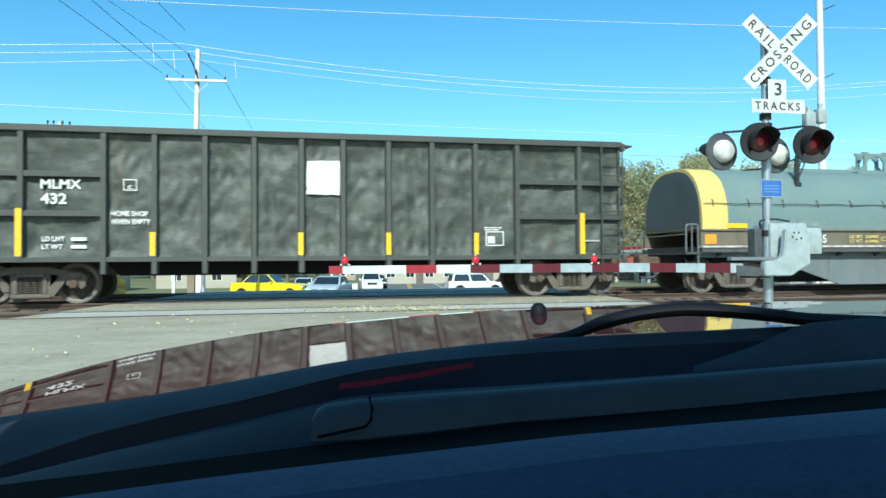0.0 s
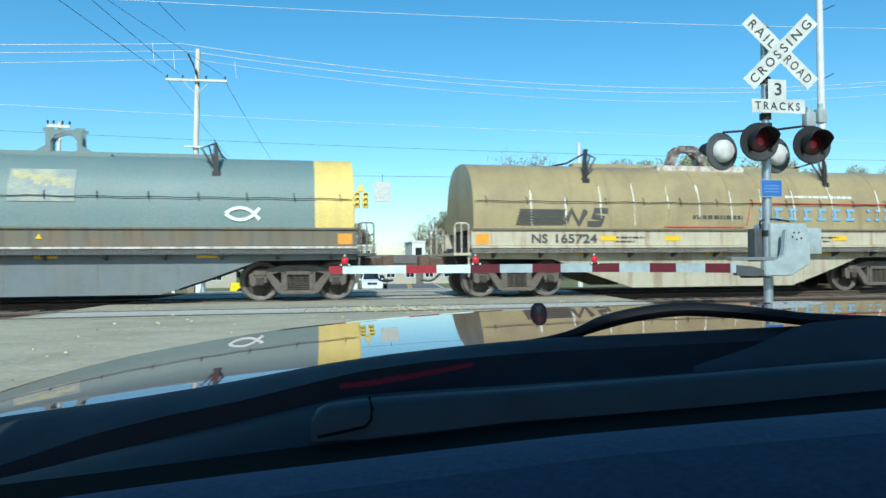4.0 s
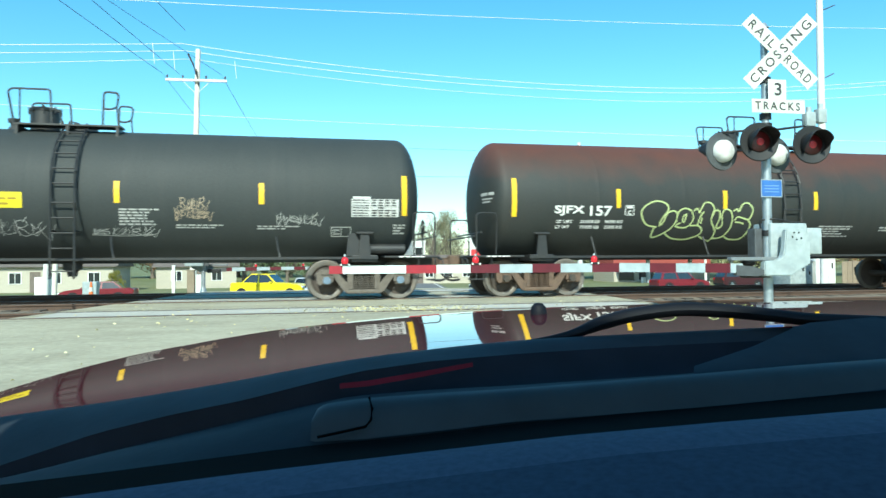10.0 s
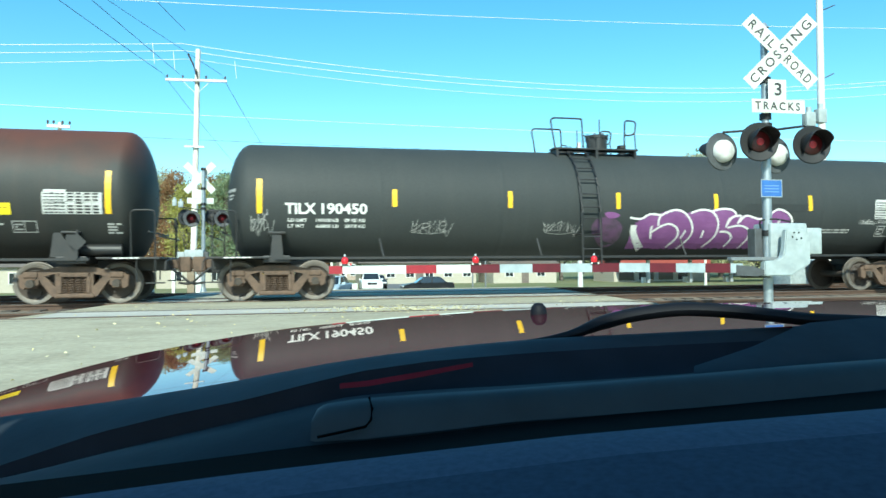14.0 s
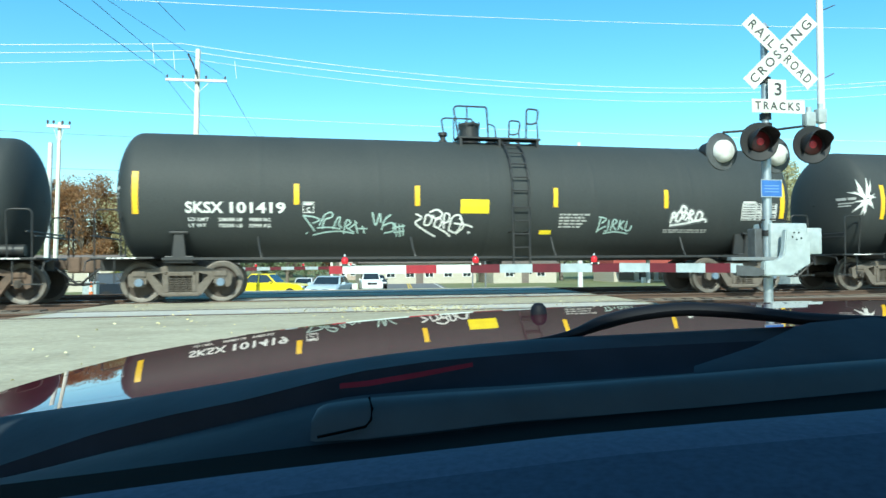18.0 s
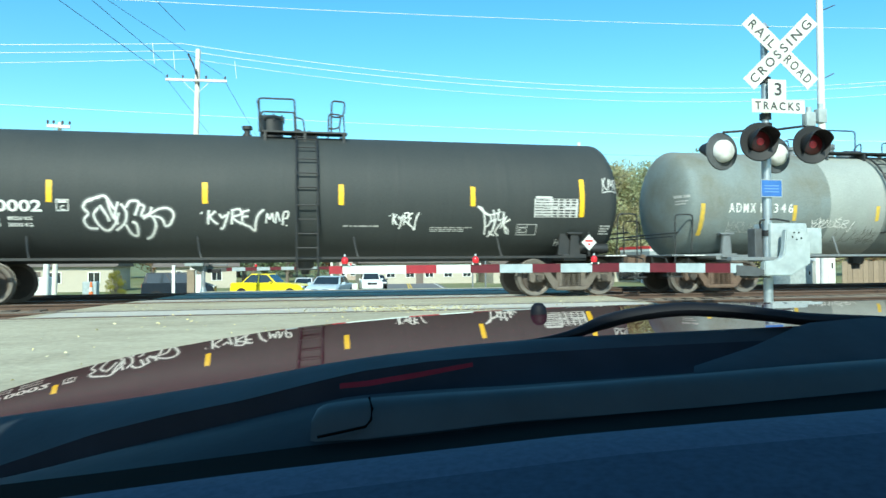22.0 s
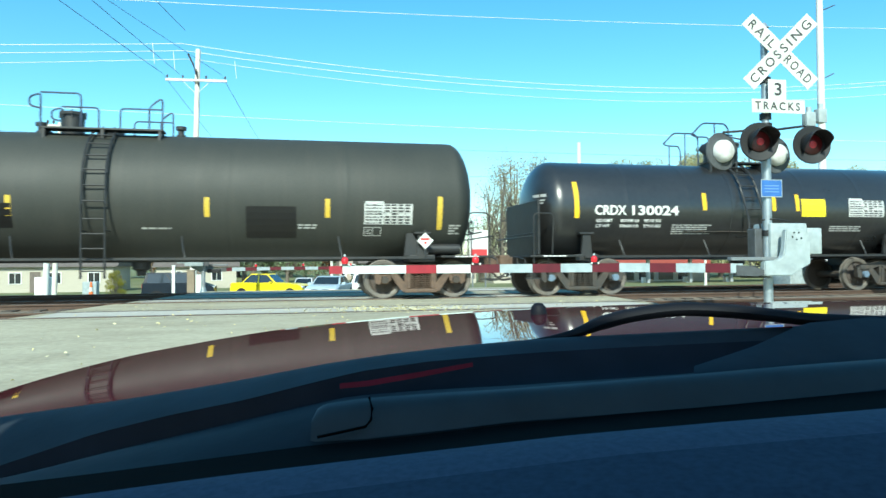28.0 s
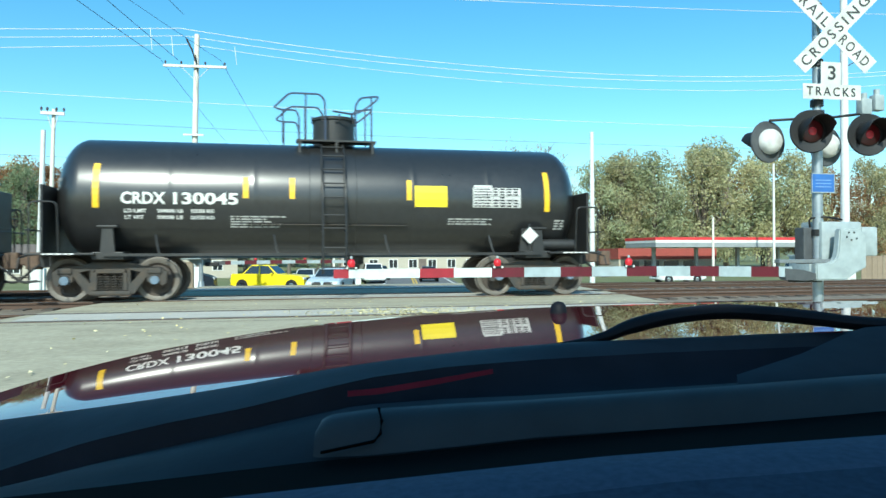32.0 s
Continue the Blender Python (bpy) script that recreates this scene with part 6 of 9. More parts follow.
tag(skin, 126.05 - u0, 1.42, 0.115, 0.12, [[(0.4, 6.0), (1.6, 5.4), (2.2, 3.0), (2.4, 0.6)], [(1.4, 5.2), (3.4, 4.0), (3.0, 2.4), (2.2, 2.2)], [(3.4, 3.0), (4.4, 3.6), (4.0, 1.4), (3.2, 1.2)], [(5.0, 5.6), (5.0, 3.4), (6.4, 3.8), (4.6, 1.4), (5.4, 0.4)], [(6.8, 4.2), (5.6, 1.8)], [(7.6, 3.6), (6.2, 2.6), (7.2, 1.6), (7.4, 0.6)], [(3.2, 1.0), (4.6, 0.4)], [(0.8, 5.8), (2.8, 4.4), (5.4, 5.0)], [(3.8, 5.4), (4.2, 3.4), (3.8, 1.0), (3.0, 0.2)], [(6.0, 5.0), (6.2, 2.8), (7.0, 0.8)]], WHITE_PAINT, car, 0.032, "white sprayed tag", halo=OVERSPRAY)
rb = random.Random(85)
for k in range(17):
    t = 0.25 + k * 0.37
    c = Vector((113.80 + rb.uniform(-0.08, 0.08), 2.46 + rb.uniform(-0.1, 0.1)))
    ln = rb.uniform(0.3, 0.5) * (1.25 if 0.9 < t % 6.28 < 2.3 else 0.9)
    tip = c + Vector((math.cos(t) * ln * 0.62, math.sin(t) * ln))
    side = Vector((-math.sin(t), math.cos(t))) * 0.05
    bm = bmesh.new()
    mid = c.lerp(tip, 0.45)
    ring = [c - side * 0.6, mid - side * 0.55, tip, mid + side * 0.55, c + side * 0.6]
    bm.faces.new([bm.verts.new(skin.at(p.x - u0, p.y, 0.010 + 0.0004 * k)) for p in ring])
    part("graffiti", bm, WHITE_PAINT, car, "white sprayed spike")
tag(skin, 129.22 - u0, 2.50, 0.06, 0.09, [[(0.2, 0.4), (0.6, 4.0)], [(1.8, 4.2), (0.7, 2.4), (2.2, 0.6)], [(2.6, 0.8), (3.2, 3.8), (3.8, 1.8), (4.6, 3.6), (4.8, 0.8)], [(5.6, 0.6), (5.8, 3.4), (7.0, 3.2), (6.0, 2.0), (7.2, 0.4)], [(0.0, 0.0), (3.4, 0.4), (7.4, 0.0)]], FADED_WHITE, car, 0.03, "faded white sprayed tag on the tank head")
fine_print(car, skin, u0, 123.0, 123.8, 1.66, 1.72, 1, rng)
fine_print(car, skin, u0, 125.0, 126.0, 1.56, 1.68, 3, rng)
boxed_mark(car, skin, u0, 127.1, 127.6, 1.48, 1.74)
dataplate(skin, 127.5 - u0, 128.6 - u0, 1.90, 2.34, rng, car)
placard(car, 128.9, u0, None, 1.30)

# 9: short grey tank car
u0 = 137.20
car, skin, rng = tank_car("short weathered grey tank car with a pale repainted band", u0, 5.78, 1.42, 2.35, (132.70, 141.70), GREY_TANK, (137.44, 137.88), (136.6, 136.99), (136.11, 138.65),
                          (134.63, 137.16, 138.70, 140.45), (131.98, 142.20), "brown", frame_mat=BROWN_IRON, cap_mat=IRON, man_h=0.34, valves=(135.67,), head=0.40, rail_mat=BLUE_RAIL, hoops="wide",
                          seed=9, strip_z=(1.86, 2.26), end_z=(1.48, 2.28), tape=mat("worn_yellow_tape", (0.62, 0.42, 0.05), 0.5, spots=(0.35, 0.28, 0.1), amount=0.6, scale=5), fit=GREY_STEEL)
bm = bmesh.new()
lathe(bm, [(135.70 - u0, 1.424), (137.40 - u0, 1.424)], "x", 64, (0, 0, 2.35))
part("repainted_band", bm, PALE_TANK, car, "pale repainted band round the tank", smooth=True)
lettering(car, skin, u0, "ADMX 16346", 132.72, 134.57, 2.06, 2.30, small=False, bold=False)
dataplate(skin, 141.09 - u0, 142.0 - u0, 1.92, 2.34, rng, car)
scrawl(skin, 135.2 - u0, 136.3 - u0, 1.62, 1.95, 91, WHITE_PAINT, car, 0.03, 5)
scrawl(skin, 132.7 - u0, 134.6 - u0, 1.55, 1.85, 92, FADED_WHITE, car, 0.015, 8)
scrawl(skin, 138.6 - u0, 139.5 - u0, 1.50, 1.95, 93, FADED_WHITE, car, 0.02, 6)
scrawl(skin, 136.0 - u0, 137.3 - u0, 1.30, 1.75, 94, DARK_LETTER, car, 0.02, 5)
scrawl(skin, 141.7 - u0, 142.2 - u0, 1.55, 1.95, 95, WHITE_PAINT, car, 0.02, 3)
colour_patch(car, skin, u0, 140.7, 141.15, 1.42, 1.58, DARK_LETTER, bars=False)

# 10: dark tank car with a large white emblem
u0 = 152.95
car, skin, rng = tank_car("dark olive-black tank car with a large white emblem", u0, 8.22, 1.46, 2.35, (145.83, 159.80), OLIVE_TANK, (152.59, 153.05), (151.74, 152.23), (151.52, 154.05),
                          (148.42, 151.16, 155.05, 157.63), (145.45, 160.20), "brown", frame_mat=BROWN_IRON, cap_mat=IRON, valves=(151.33, 154.32), rail_mat=BLUE_RAIL, hoops="wide", seed=10,
                          strip_z=(1.86, 2.28), end_z=(1.60, 2.36), tape=mat("dusty_yellow_tape", (0.62, 0.42, 0.04), 0.5, spots=(0.4, 0.3, 0.08), amount=0.5, scale=5))
x = 146.44
for k in range(6):
    bm = bmesh.new()
    w = 0.54
    a, b = x - u0, x + w - u0
    skin.patch(bm, a, b, 2.29, 2.43, 0.007) if k not in (0, 1, 5) else skin.patch(bm, a, a + 0.20, 2.29, 2.43, 0.007)
    skin.patch(bm, a, b, 2.62, 2.77, 0.007)
    skin.patch(bm, a, a + 0.20, 2.43, 2.62, 0.007)
    if k == 0:
        skin.patch(bm, a + 0.20, b, 2.43, 2.50, 0.007)
    if k in (1, 5):
        skin.patch(bm, a + 0.20, b, 2.46, 2.52, 0.007)
        skin.patch(bm, b - 0.20, b, 2.29, 2.46, 0.007)
    if k != 3:
        skin.patch(bm, b - 0.20, b, 2.43 if k not in (0, 1, 5) else 2.52, 2.62, 0.007)
    x += 0.605
    part("emblem", bm, WHITE_PAINT, car, "large white block shape")
lettering(car, skin, u0, "PROX 40962", 146.44, 148.30, 1.90, 2.12, placard=148.75)
colour_patch(car, skin, u0, 149.36, 151.21, 1.62, 2.12, FRESH_BLACK, "repainted_patch", bars=False)
colour_patch(car, skin, u0, 155.86, 156.94, 1.42, 2.10, FRESH_BLACK, "repainted_patch", bars=False)
dataplate(skin, 158.45 - u0, 159.56 - u0, 1.72, 2.18, rng, car)
boxed_mark(car, skin, u0, 158.45, 158.85, 1.46, 1.66)
fine_print(car, skin, u0, 153.7, 154.3, 1.60, 1.66, 1, rng)
fine_print(car, skin, u0, 156.98, 157.4, 1.62, 1.74, 2, rng)
placard(car, 159.85, u0, None, 1.34)

# 11, 12: short glossy black tank cars
for u0, mark, wt, st, lad, mn, dk in ((168.36, "CRDX 130024", ("203300 LB", "92150 KG", "59600 LB", "27160 KG"), (167.10, 169.10, 169.80), (168.12, 168.58), (167.95, 168.85), (167.55, 169.22)),
                                  (181.20, "CRDX 130045", ("204000 LB", "92550 KG", "59000 LB", "26750 KG"), (179.36, 180.30, 182.78), (180.92, 181.40), (180.76, 181.70), (180.38, 182.12))):
    car, skin, rng = tank_car("short glossy black tank car, clean, with a yellow panel", u0, 5.66, 1.27, 2.15, (u0 - 4.49, u0 + 4.49), GLOSS_TANK, lad, mn, dk,
                              st, (u0 - 4.72, u0 + 4.72), "clean", frame_mat=IRON, cap_mat=CAP_BLUE, man_h=0.64, head=0.62, rail_mat=BLUE_RAIL, hoops="dome", seed=int(u0),
                              strip_z=(2.12, 2.56), end_z=(1.90, 2.80), tape=YELLOW_TAPE)
    lettering(car, skin, u0, mark, u0 - 4.25, u0 - 1.99, 1.98, 2.225, weights=wt)
    colour_patch(car, skin, u0, st[2] + 0.12, st[2] + 0.84, 1.98, 2.44, YELLOW_SIGN, bars=False, label="yellow warning panel")
    fine_print(car, skin, u0, u0 - 2.15, u0 - 1.05, 1.52, 1.78, 5, rng)
    fine_print(car, skin, u0, u0 + 2.45, u0 + 3.45, 1.60, 1.76, 3, rng)
    dataplate(skin, u0 + 3.0 - u0, 4.1, 1.98, 2.42, rng, car)
    placard(car, u0 + 4.28, u0, WHITE_PAINT, 1.36, -1.37)
    bm = bmesh.new()
    prism(bm, [(-1.85, 1.60), (1.55, 1.585), (1.5, 1.568), (-1.75, 1.583)], "y", -1.185, -1.10)
    part("jacket_edge", bm, IRON, car)
    bm = bmesh.new()
    lathe(bm, [(lad[0] - u0 - 0.26, 1.27), (lad[0] - u0 - 0.25, 1.284), (lad[0] - u0 + 0.72, 1.284), (lad[0] - u0 + 0.73, 1.27)], "x", 64, (0, 0, 2.15))
    part("centre_band", bm, GLOSS_TANK, car, "raised glossy black band round the tank", smooth=True)
    for e in (-1, 1):
        bm = bmesh.new()
        rr = [(1.15 * math.cos(t * 0.2618) if True else 0, 2.15 + 1.15 * math.sin(t * 0.2618)) for t in range(24)]
        box(bm, e * 5.70 - 0.03, e * 5.70 + 0.03, -1.28, 1.28, 1.0, 2.35, 0.02)
        part("head_shield", bm, BLACK_STEEL, car, "black steel shield before the tank head")

# ---- ground, road and tracks ----
ASPHALT = mat("pale_worn_asphalt", (0.395, 0.365, 0.268), 0.9, spots=(0.27, 0.245, 0.175), amount=0.8, scale=0.9, grain=17, bump=0.55, stretch=(0.7, 1.4, 1))
FAR_ROAD = mat("grey_road_asphalt", (0.15, 0.15, 0.15), 0.85, spots=(0.10, 0.10, 0.10), amount=0.5, scale=0.3, grain=20)
GRASS = mat("dry_autumn_grass", (0.13, 0.15, 0.055), 0.95, spots=(0.24, 0.22, 0.12), amount=0.8, scale=0.25, grain=12, bump=0.6)
BALLAST = mat("brown_track_ballast", (0.20, 0.165, 0.125), 0.95, spots=(0.10, 0.08, 0.06), amount=0.8, scale=4, grain=22, bump=1.0)
CONCRETE = mat("pale_concrete", (0.48, 0.46, 0.41), 0.85, spots=(0.36, 0.34, 0.3), amount=0.5, scale=1.5)
RAIL_TOP = mat("polished_rail_head", (0.20, 0.185, 0.17), 0.55, metal=0.3, scale=6)
RAIL_SIDE = mat("rusty_rail_web", (0.09, 0.055, 0.038), 0.8, scale=6)
TIE = mat("creosoted_tie", (0.06, 0.05, 0.042), 0.9, spots=(0.12, 0.1, 0.085), amount=0.5, scale=4, jitter=0.3)
ROAD_YELLOW = mat("yellow_road_paint", (0.62, 0.42, 0.06), 0.8, scale=4)
ROAD_WHITE = mat("white_road_paint", (0.62, 0.62, 0.58), 0.8, scale=4)
LEAF_LITTER = mat("fallen_yellow_leaves", (0.66, 0.56, 0.26), 0.8, spots=(0.74, 0.71, 0.52), amount=0.8, scale=2.5, jitter=0.2)


def ground_z(y):
    pts = [(-200, -0.42), (0, -0.36), (4, -0.26), (11.0, -0.02), (24, -0.02), (30, -0.45), (44, -1.50), (60, -1.72), (200, -1.85), (600, 0.5), (1600, 15.0)]
    return float(np.interp(y, [p[0] for p in pts], [p[1] for p in pts]))


def sheet(bm, xs, ys, lift=0.0, skew=0.0, trench=0.0):
    rows = [[bm.verts.new((x + skew * y, y, ground_z(y) + lift - (trench if 10.9 < y < 24.3 else 0.0))) for x in xs] for y in ys]
    for a, b in zip(rows, rows[1:]):
        for i in range(len(xs) - 1):
            bm.faces.new((a[i], a[i + 1], b[i + 1], b[i]))


YS = [-300, -60, 0, 4, 8, 10.5, 11, 24.2, 25, 27, 30, 37, 44, 60, 100, 200, 400, 600, 1600]
bm = bmesh.new()
sheet(bm, [-1500, -300, -100, -40, -15, 0, 15, 40, 100, 300, 1500], YS, -0.03, trench=0.25)
tagged(part("ground", bm, GRASS), "dry autumn grass with bare patches", kind="structure")
SKEW = math.tan(radians(8.5))
bm = bmesh.new()
sheet(bm, [-6.3, -2, 2, 5.2], [-60, 0, 4, 8, 11, 24, 27, 30], 0.0, SKEW)
tagged(part("road", bm, ASPHALT), "pale worn asphalt road over the tracks", kind="structure")
bm = bmesh.new()
sheet(bm, [-3.4, 0, 5.2], [30, 37, 44, 60, 100, 200, 400], 0.0, SKEW)
tagged(part("road", bm, FAR_ROAD), "grey asphalt road that runs on beyond the tracks", kind="structure")
bm = bmesh.new()
sheet(bm, [-120, -40, 0, 40, 120], [48.5, 52, 57.5], 0.006)
tagged(part("road", bm, FAR_ROAD), "grey side street across the main road", kind="structure")
for off, y0, y1, w, m in ((1.0, 61, 190, 0.09, ROAD_YELLOW), (1.28, 61, 190, 0.09, ROAD_YELLOW), (-1.75, 60, 70, 0.14, ROAD_WHITE), (4.7, 60, 150, 0.1, ROAD_WHITE)):
    bm = bmesh.new()
    sheet(bm, [off - w, off + w], [y0, (y0 + y1) / 2, y1], 0.012, SKEW)
    tagged(part("road_marking", bm, m), "worn painted lane line", kind="structure")
for x0, x1 in ((5.2, 120.0), (-120.0, -6.3)):
    n = int((x1 - x0) / 0.8)
    ys = [10.2 + 0.4 * k for k in range(40)]
    verts, faces = [], []
    for i in range(n + 1):
        x = x0 + (x1 - x0) * i / n
        for y in ys:
            near = min(abs(y - c) for c in (13.0, YC, 21.8))
            z = -0.125 - (0.06 if near > 1.6 else 0.0) + 0.05 * noise.noise(Vector((x * 1.3, y * 1.9, 3.0)))
            verts.append((x + SKEW * y, y, z))
    m = len(ys)
    for i in range(n):
        for k in range(m - 1):
            faces.append((i * m + k, (i + 1) * m + k, (i + 1) * m + k + 1, i * m + k + 1))
    me = bpy.data.meshes.new("track_bed")
    me.from_pydata(verts, [], faces)
    me.materials.append(BALLAST)
    tagged(new("track_bed", me), "brown gravel bed under the rails", kind="structure")
LOT = mat("pale_gravel_lot", (0.30, 0.27, 0.21), 0.95, spots=(0.20, 0.18, 0.13), amount=0.7, scale=0.8, grain=16, bump=0.5)
bm = bmesh.new()
sheet(bm, [5.4, 20, 60, 140], [25.6, 27, 30, 37, 44, 48], 0.01, SKEW)
tagged(part("gravel_lot", bm, LOT), "pale gravel ground beside the tracks", kind="structure")
RAIL_PROF = [(-0.075, -0.17), (0.075, -0.17), (0.075, -0.155), (0.012, -0.13), (0.012, -0.045), (0.036, -0.035), (0.036, 0.0), (-0.036, 0.0), (-0.036, -0.035), (-0.012, -0.045), (-0.012, -0.13), (-0.075, -0.155)]
for yc in (13.0, YC, 21.8):
    low = 0.0 if yc == YC else -0.012
    for s in (-1, 1):
        bm = bmesh.new()
        prism(bm, [(yc + s * 0.7535 + a, b + low) for a, b in RAIL_PROF], "x", -150, 160)
        r = tagged(part("rail", bm, RAIL_SIDE), "rusty steel rail with a polished head", "rail", "rails of the three tracks", "structure")
        bm = bmesh.new()
        box(bm, -150, 160, yc + s * 0.7535 - 0.03, yc + s * 0.7535 + 0.03, low + 0.001, low + 0.004)
        part("rail_head", bm, RAIL_TOP, r)
# flangeways and joints of the crossing
DARK_GAP = mat("dark_flangeway_rubber", (0.04, 0.038, 0.034), 0.9, scale=6)
for yc in (13.0, YC, 21.8):
    for dy in (-1.25, -0.66, 0.66, 1.25):
        bm = bmesh.new()
        w = 0.045 if abs(dy) < 1 else 0.012
        quad(bm, [(-6.3 + SKEW * yc, yc + dy - w, -0.015), (5.2 + SKEW * yc, yc + dy - w, -0.015), (5.2 + SKEW * yc, yc + dy + w, -0.015), (-6.3 + SKEW * yc, yc + dy + w, -0.015)])
        tagged(part("flangeway", bm, DARK_GAP), "dark rubber joint in the crossing surface", kind="structure")
    bm = bmesh.new()
    quad(bm, [(-6.0 + SKEW * yc, yc - 0.60, -0.0115), (4.9 + SKEW * yc, yc - 0.60, -0.0115), (4.9 + SKEW * yc, yc + 0.60, -0.0115), (-6.0 + SKEW * yc, yc + 0.60, -0.0115)])
    tagged(part("crossing_panel", bm, CONCRETE), "concrete panel between the rails", kind="structure")
# ties outside the crossing
bm = bmesh.new()
box(bm, -0.11, 0.11, -1.25, 1.25, -0.26, -0.105, 0.01)
tie_mesh = mesh_of("tie", bm)
tie_mesh.materials.append(TIE)
bed = tagged(new("track_ties"), "dark creosoted ties set in gravel", "ties", kind="structure")
for yc in (13.0, YC, 21.8):
    for k in range(46):
        x = 5.6 + k * 0.53
        share("tie", tie_mesh, bed, pose(x + SKEW * yc, yc, 0))
    for k in range(30):
        share("tie", tie_mesh, bed, pose(-6.8 - k * 0.53 + SKEW * yc, yc, 0))
# fallen leaves
rng = random.Random(77)
bm = bmesh.new()
for k in range(1100):
    if k < 700:
        x, y = rng.gauss(1.9, 0.9), rng.gauss(12.7, 0.42)
    else:
        y = rng.uniform(4.5, 16)
        x = rng.uniform(-5.5, 4.5) + SKEW * y
    s = rng.uniform(0.012, 0.034)
    a = rng.uniform(0, 6.28)
    z = ground_z(y) + 0.012
    quad(bm, [(x + s * math.cos(a + q) * (1.0 if j % 2 else 0.7), y + s * math.sin(a + q) * (1.0 if j % 2 else 0.7), z + rng.uniform(0, 0.025)) for j, q in enumerate((0, 1.57, 3.14, 4.71))])
tagged(part("fallen_leaves", bm, LEAF_LITTER), "yellow fallen leaves scattered on asphalt", "leaves", kind="stuff")

# ---- the crossing signal ----
ALU = mat("galvanised_aluminium", (0.36, 0.40, 0.43), 0.42, metal=0.6, spots=(0.34, 0.37, 0.39), amount=0.5, scale=5, grain=9, bump=0.02)
GREY_BOX = mat("pale_grey_enamel", (0.34, 0.39, 0.40), 0.5, spots=(0.34, 0.38, 0.38), amount=0.4, scale=3, grain=7, bump=0.02)
SIGN_WHITE = mat("white_sign_sheeting", (0.58, 0.59, 0.55), 0.5, spots=(0.47, 0.47, 0.43), amount=0.5, scale=4, grain=6, bump=0)
SIGN_BLACK = mat("black_sign_letters", (0.05, 0.05, 0.05), 0.5, bump=0)
SIGN_BLUE = mat("blue_sign", (0.045, 0.14, 0.42), 0.5, grain=8, bump=0)
LAMP_BLACK = mat("matt_black_lamp_hood", (0.012, 0.012, 0.013), 0.55)
LAMP_BACK = mat("silver_lamp_back", (0.60, 0.60, 0.58), 0.5, spots=(0.45, 0.44, 0.42), metal=0.0, scale=7, grain=9, bump=0.02)
DISC_BACK = mat("grey_disc_back", (0.075, 0.08, 0.085), 0.5, spots=(0.03, 0.03, 0.03), scale=6, grain=9, bump=0.02)
BAR_BLUE = mat("pale_blue_lettering", (0.20, 0.33, 0.58), 0.5, bump=0)
RED_LENS = mat("lit_red_lens", (0.008, 0.001, 0.0015), 0.4, emit=(1.0, 0.03, 0.05), power=0.012, bump=0)
RED_BULB = mat("glowing_red_bulb", (0.2, 0.005, 0.01), 0.4, emit=(1.0, 0.02, 0.05), power=0.05, bump=0)
RED_TIP = mat("lit_red_arm_lamp", (0.30, 0.012, 0.02), 0.25, emit=(1.0, 0.03, 0.04), power=0.3)
ARM_RED = mat("dark_red_reflective_stripe", (0.092, 0.004, 0.012), 0.45, spots=(0.072, 0.004, 0.010), amount=0.4, scale=5, grain=7, bump=0)
ARM_WHITE = mat("grey_white_reflective_stripe", (0.33, 0.39, 0.41), 0.45, spots=(0.27, 0.32, 0.34), amount=0.4, scale=4, grain=7, bump=0)
TIP_RED = mat("bright_red_reflective_stripe", (0.30, 0.014, 0.026), 0.45, spots=(0.24, 0.014, 0.026), amount=0.4, scale=5, grain=7, bump=0)
TIP_WHITE = mat("mint_white_reflective_stripe", (0.58, 0.66, 0.64), 0.45, spots=(0.50, 0.58, 0.56), amount=0.4, scale=4, grain=7, bump=0)


def sign_word(bm, text, m, x0, x1, z0, z1, y=-0.006):
    vs, fs = glyph_mesh(text, False)
    made = [bm.verts.new(m @ Vector((x0 + (x1 - x0) * a, y, z0 + (z1 - z0) * b))) for a, b in vs]
    for f in fs:
        try:
            bm.faces.new([made[i] for i in f])
        except ValueError:
            pass


def lamp_unit(parent, x, y, z, turn, away):
    """A flashing light: round backing, housing, lens and visor; it looks along -y before it is turned."""
    m = pose(x, y, z, 0, 0, turn)

    def put(name, bm, material, label=""):
        bm.transform(m)
        return part(name, bm, material, parent, label, smooth=True)
    bm = bmesh.new()
    lathe(bm, [(0.0, 0.0), (0.0, 0.28), (-0.02, 0.288), (-0.035, 0.275), (-0.02, 0.16)], "y", 40)
    put("backing_disc", bm, DISC_BACK if away else LAMP_BLACK, "round backing disc")
    bm = bmesh.new()
    lathe(bm, [(0.004, 0.172), (0.07, 0.165), (0.11, 0.135), (0.135, 0.08), (0.145, 0.0)], "y", 32)
    put("lamp_housing", bm, LAMP_BACK if away else LAMP_BLACK, "white domed lamp housing" if away else "")
    bm = bmesh.new()
    lathe(bm, [(-0.055, 0.002), (-0.05, 0.08), (-0.03, 0.145)], "y", 24)
    put("lens", bm, RED_LENS, "dim red lens")
    bm = bmesh.new()
    lathe(bm, [(-0.062, 0.0), (-0.060, 0.05), (-0.052, 0.056)], "y", 16)
    put("bulb", bm, RED_BULB, "glowing red lamp centre")
    bm = bmesh.new()
    rows = []
    for i in range(9):
        d = 0.02 + 0.31 * i / 8
        span = 2.45 - 0.15 * i
        rows.append([bm.verts.new((0.175 * math.sin(t), -d, 0.175 * math.cos(t))) for t in [span * (k / 14 * 2 - 1) for k in range(15)]])
    for a, b in zip(rows, rows[1:]):
        for k in range(14):
            bm.faces.new((a[k], a[k + 1], b[k + 1], b[k]))
    ob = put("visor", bm, LAMP_BLACK, "deep black visor")
    so = ob.modifiers.new("thick", "SOLIDIFY")
    so.thickness = 0.004


